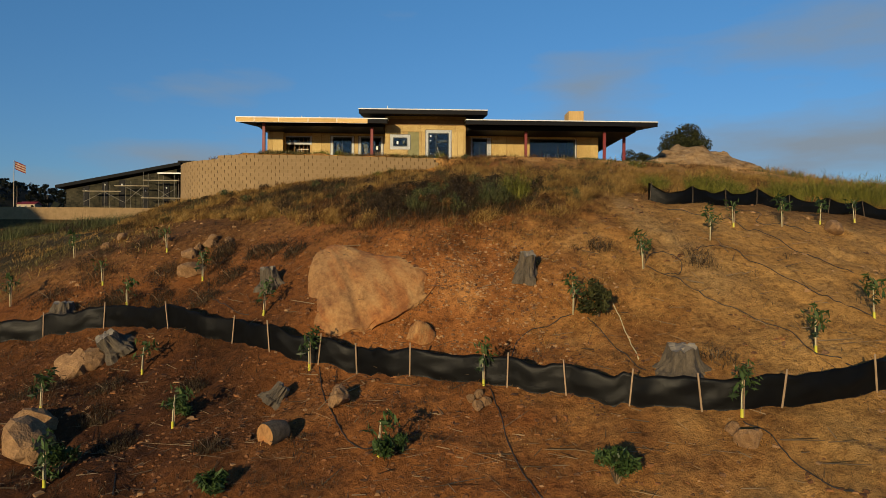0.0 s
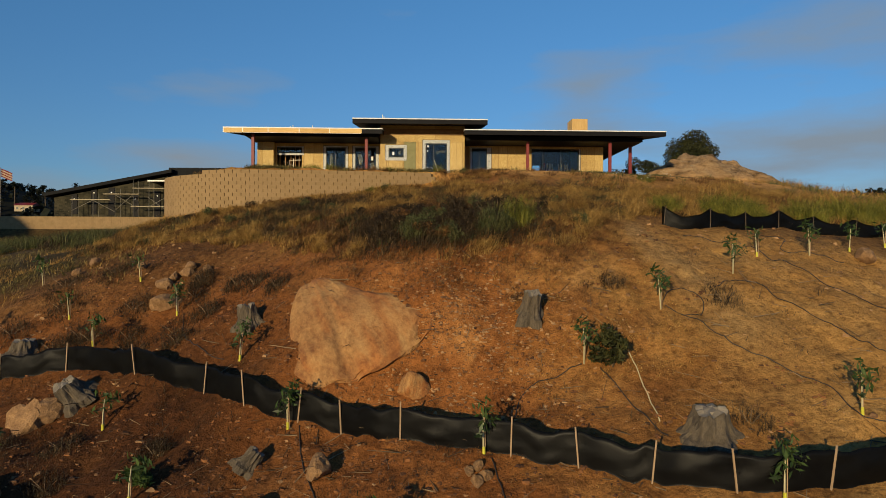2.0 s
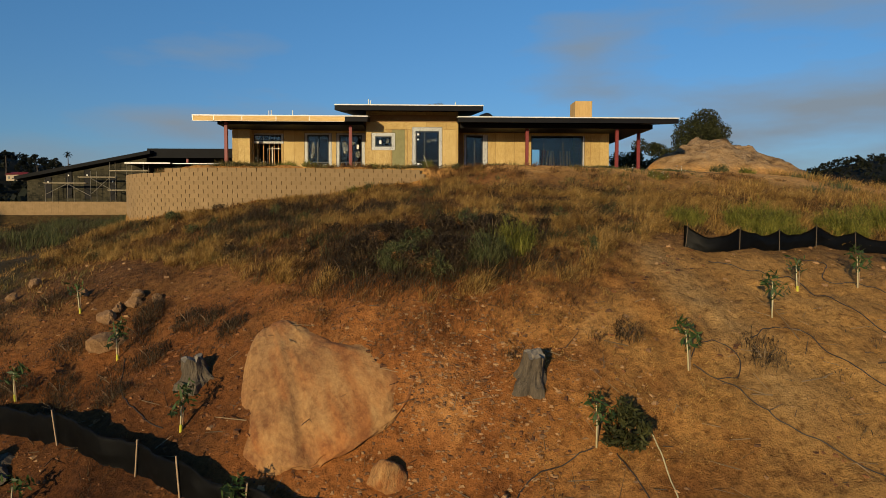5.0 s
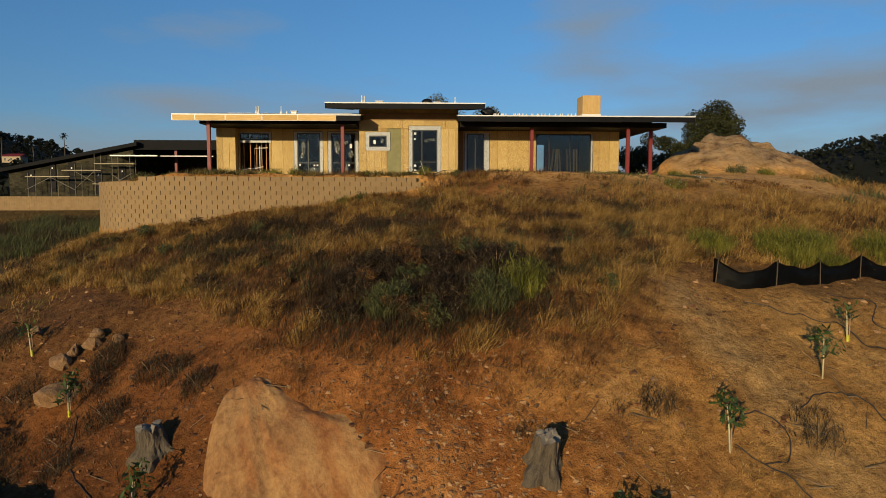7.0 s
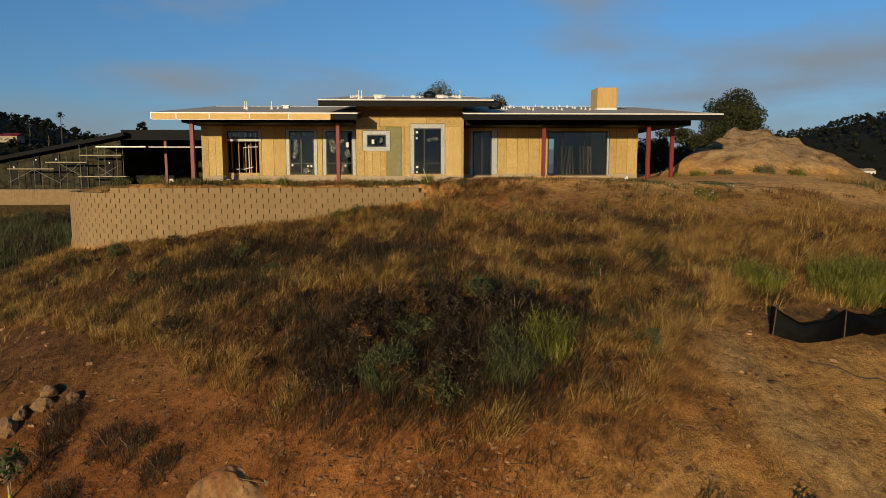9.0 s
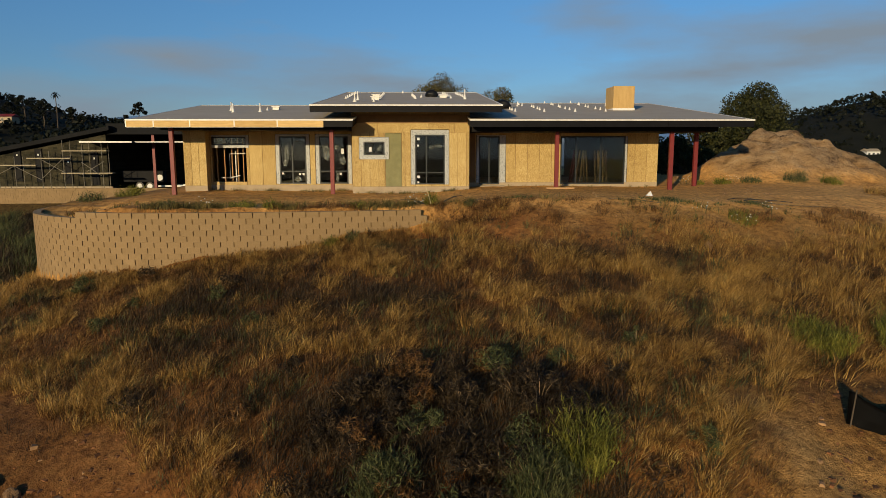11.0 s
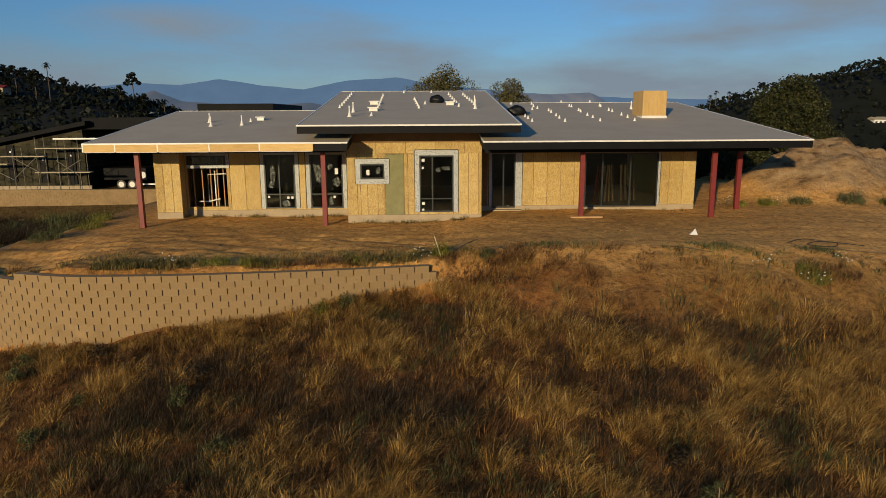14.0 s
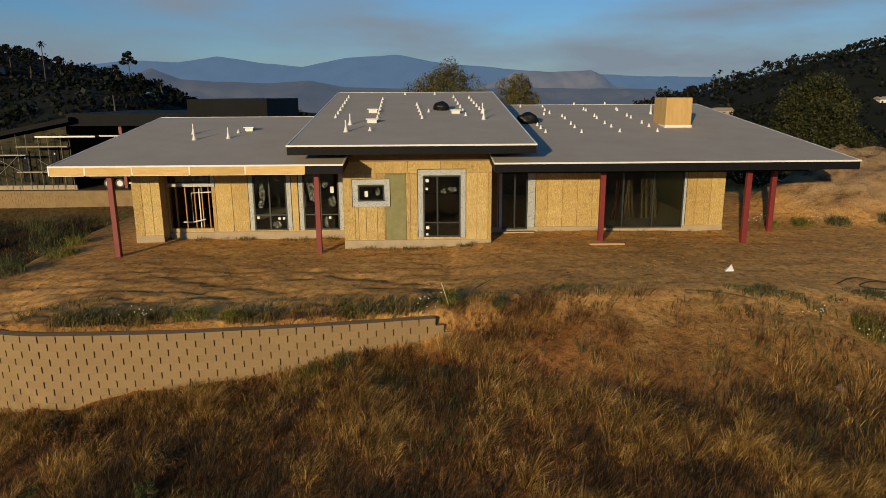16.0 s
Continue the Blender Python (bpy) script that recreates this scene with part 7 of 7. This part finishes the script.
for x, y, top, crown in ((-243, 450, 38.5, 3.4), (-284, 450, 38.0, 3.2), (-152, 400, 14.5, 3.4)):
    palm(x, y, max(top - ground_z(x, y) - 1.5, 6), crown, "slender palm on the wooded ridge")
for x, y, tall in ((222, 560, 13), (229, 566, 15), (237, 560, 12), (-132, 300, 12)):
    palm(x, y, tall, 2.6, "slender palm on a far ridge")
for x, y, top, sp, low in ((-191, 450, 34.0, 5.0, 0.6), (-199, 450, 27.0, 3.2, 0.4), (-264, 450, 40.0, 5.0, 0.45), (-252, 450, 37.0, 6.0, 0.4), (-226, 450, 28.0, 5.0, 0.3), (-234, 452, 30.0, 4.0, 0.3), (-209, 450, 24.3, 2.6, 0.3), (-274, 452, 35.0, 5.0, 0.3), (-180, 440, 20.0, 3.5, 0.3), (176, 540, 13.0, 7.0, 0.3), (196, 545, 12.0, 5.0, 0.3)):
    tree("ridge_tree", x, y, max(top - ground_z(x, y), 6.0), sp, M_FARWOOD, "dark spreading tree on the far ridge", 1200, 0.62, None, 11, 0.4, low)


def far_house(x, y, w, label, wall, roofm):
    z = ground_z(x, y)
    t = tagged(empty("far_house", pose(x, y, z - 0.5)), label, "house", "far houses")
    bm = bmesh.new()
    box(bm, -w / 2, w / 2, -4, 4, 0, 4.2)
    part("wall", bm, wall, t)
    bm = bmesh.new()
    prism(bm, -w / 2 - 0.5, w / 2 + 0.5, [(-4.6, 4.1), (4.6, 4.1), (0, 6.0)])
    part("roof", bm, roofm, t)
    for k in range(3):
        bm = bmesh.new()
        xx = -w / 2 + w * (k + 0.5) / 3
        box(bm, xx - 0.7, xx + 0.7, -4.06, -3.98, 1.3, 3.0)
        part("window", bm, M_FRAME, t)


far_house(-157, 400, 9, "pale house below the far ridge", M_WHITE, M_STEM)
far_house(-273, 446, 12, "red-roofed house on the far ridge", M_STEM, M_STEEL)
far_house(205, 500, 13, "long pale house on a wooded slope", M_STEM, M_STEM)
far_house(300, 470, 9, "small white house on a wooded slope", M_WHITE, M_STEM)


# ---- mountains on the skyline ----
def mountain(name, base_y, x0, x1, peaks, material, label, rough=8.0, seed=0.0):
    """A range of hills: a ridge line with sloping, furrowed sides."""
    xs, rows = np.linspace(x0, x1, 240), 14
    top = np.interp(xs, [p[0] for p in peaks], [p[1] for p in peaks]) + rough * rough_noise(xs + seed, xs * 0 + seed, 160, 5)
    v = []
    for j in range(rows):
        q = j / (rows - 1)
        v.append(np.column_stack([xs, base_y + 420 * (q - 1) + 60 * rough_noise(xs + seed, xs * 0 + 400 * q, 120, 3), -80 + (top + 80) * q ** 0.8 + (1 - q) * q * 90 * rough_noise(xs, xs * 0 + 300 * q + seed, 90, 4)]))
    v = np.concatenate(v)
    n = len(xs)
    idx = np.arange(n * rows).reshape(rows, n)
    f = np.stack([idx[:-1, :-1], idx[:-1, 1:], idx[1:, 1:], idx[1:, :-1]], -1).reshape(-1, 4)
    return tagged(new(name, raw_mesh(name, v, f, material, True)), label, "mountains", kind="structure")


# Backdrop hills: the haze of distance is put in as a bluish glow.
def haze_glow_material(name, colour, glow):
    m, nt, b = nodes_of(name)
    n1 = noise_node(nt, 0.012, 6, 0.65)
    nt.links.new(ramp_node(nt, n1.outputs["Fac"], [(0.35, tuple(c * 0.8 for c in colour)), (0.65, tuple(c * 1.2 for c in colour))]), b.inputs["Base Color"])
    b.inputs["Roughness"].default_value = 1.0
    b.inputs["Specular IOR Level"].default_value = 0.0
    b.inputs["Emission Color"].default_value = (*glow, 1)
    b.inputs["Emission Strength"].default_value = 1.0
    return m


M_FAR1 = haze_glow_material("far_range", (0.02, 0.028, 0.04), (0.085, 0.148, 0.24))
M_FAR2 = haze_glow_material("middle_hills", (0.06, 0.048, 0.034), (0.052, 0.078, 0.118))
M_FAR3 = haze_glow_material("pale_cliffs", (0.10, 0.085, 0.07), (0.075, 0.105, 0.15))


def peak_list(points, dist):
    """Skyline points given as bearing and rise, both in thousandths of the distance."""
    return [(a * dist / 1000, 5.6 + (e + 15) * dist / 1000) for a, e in points]


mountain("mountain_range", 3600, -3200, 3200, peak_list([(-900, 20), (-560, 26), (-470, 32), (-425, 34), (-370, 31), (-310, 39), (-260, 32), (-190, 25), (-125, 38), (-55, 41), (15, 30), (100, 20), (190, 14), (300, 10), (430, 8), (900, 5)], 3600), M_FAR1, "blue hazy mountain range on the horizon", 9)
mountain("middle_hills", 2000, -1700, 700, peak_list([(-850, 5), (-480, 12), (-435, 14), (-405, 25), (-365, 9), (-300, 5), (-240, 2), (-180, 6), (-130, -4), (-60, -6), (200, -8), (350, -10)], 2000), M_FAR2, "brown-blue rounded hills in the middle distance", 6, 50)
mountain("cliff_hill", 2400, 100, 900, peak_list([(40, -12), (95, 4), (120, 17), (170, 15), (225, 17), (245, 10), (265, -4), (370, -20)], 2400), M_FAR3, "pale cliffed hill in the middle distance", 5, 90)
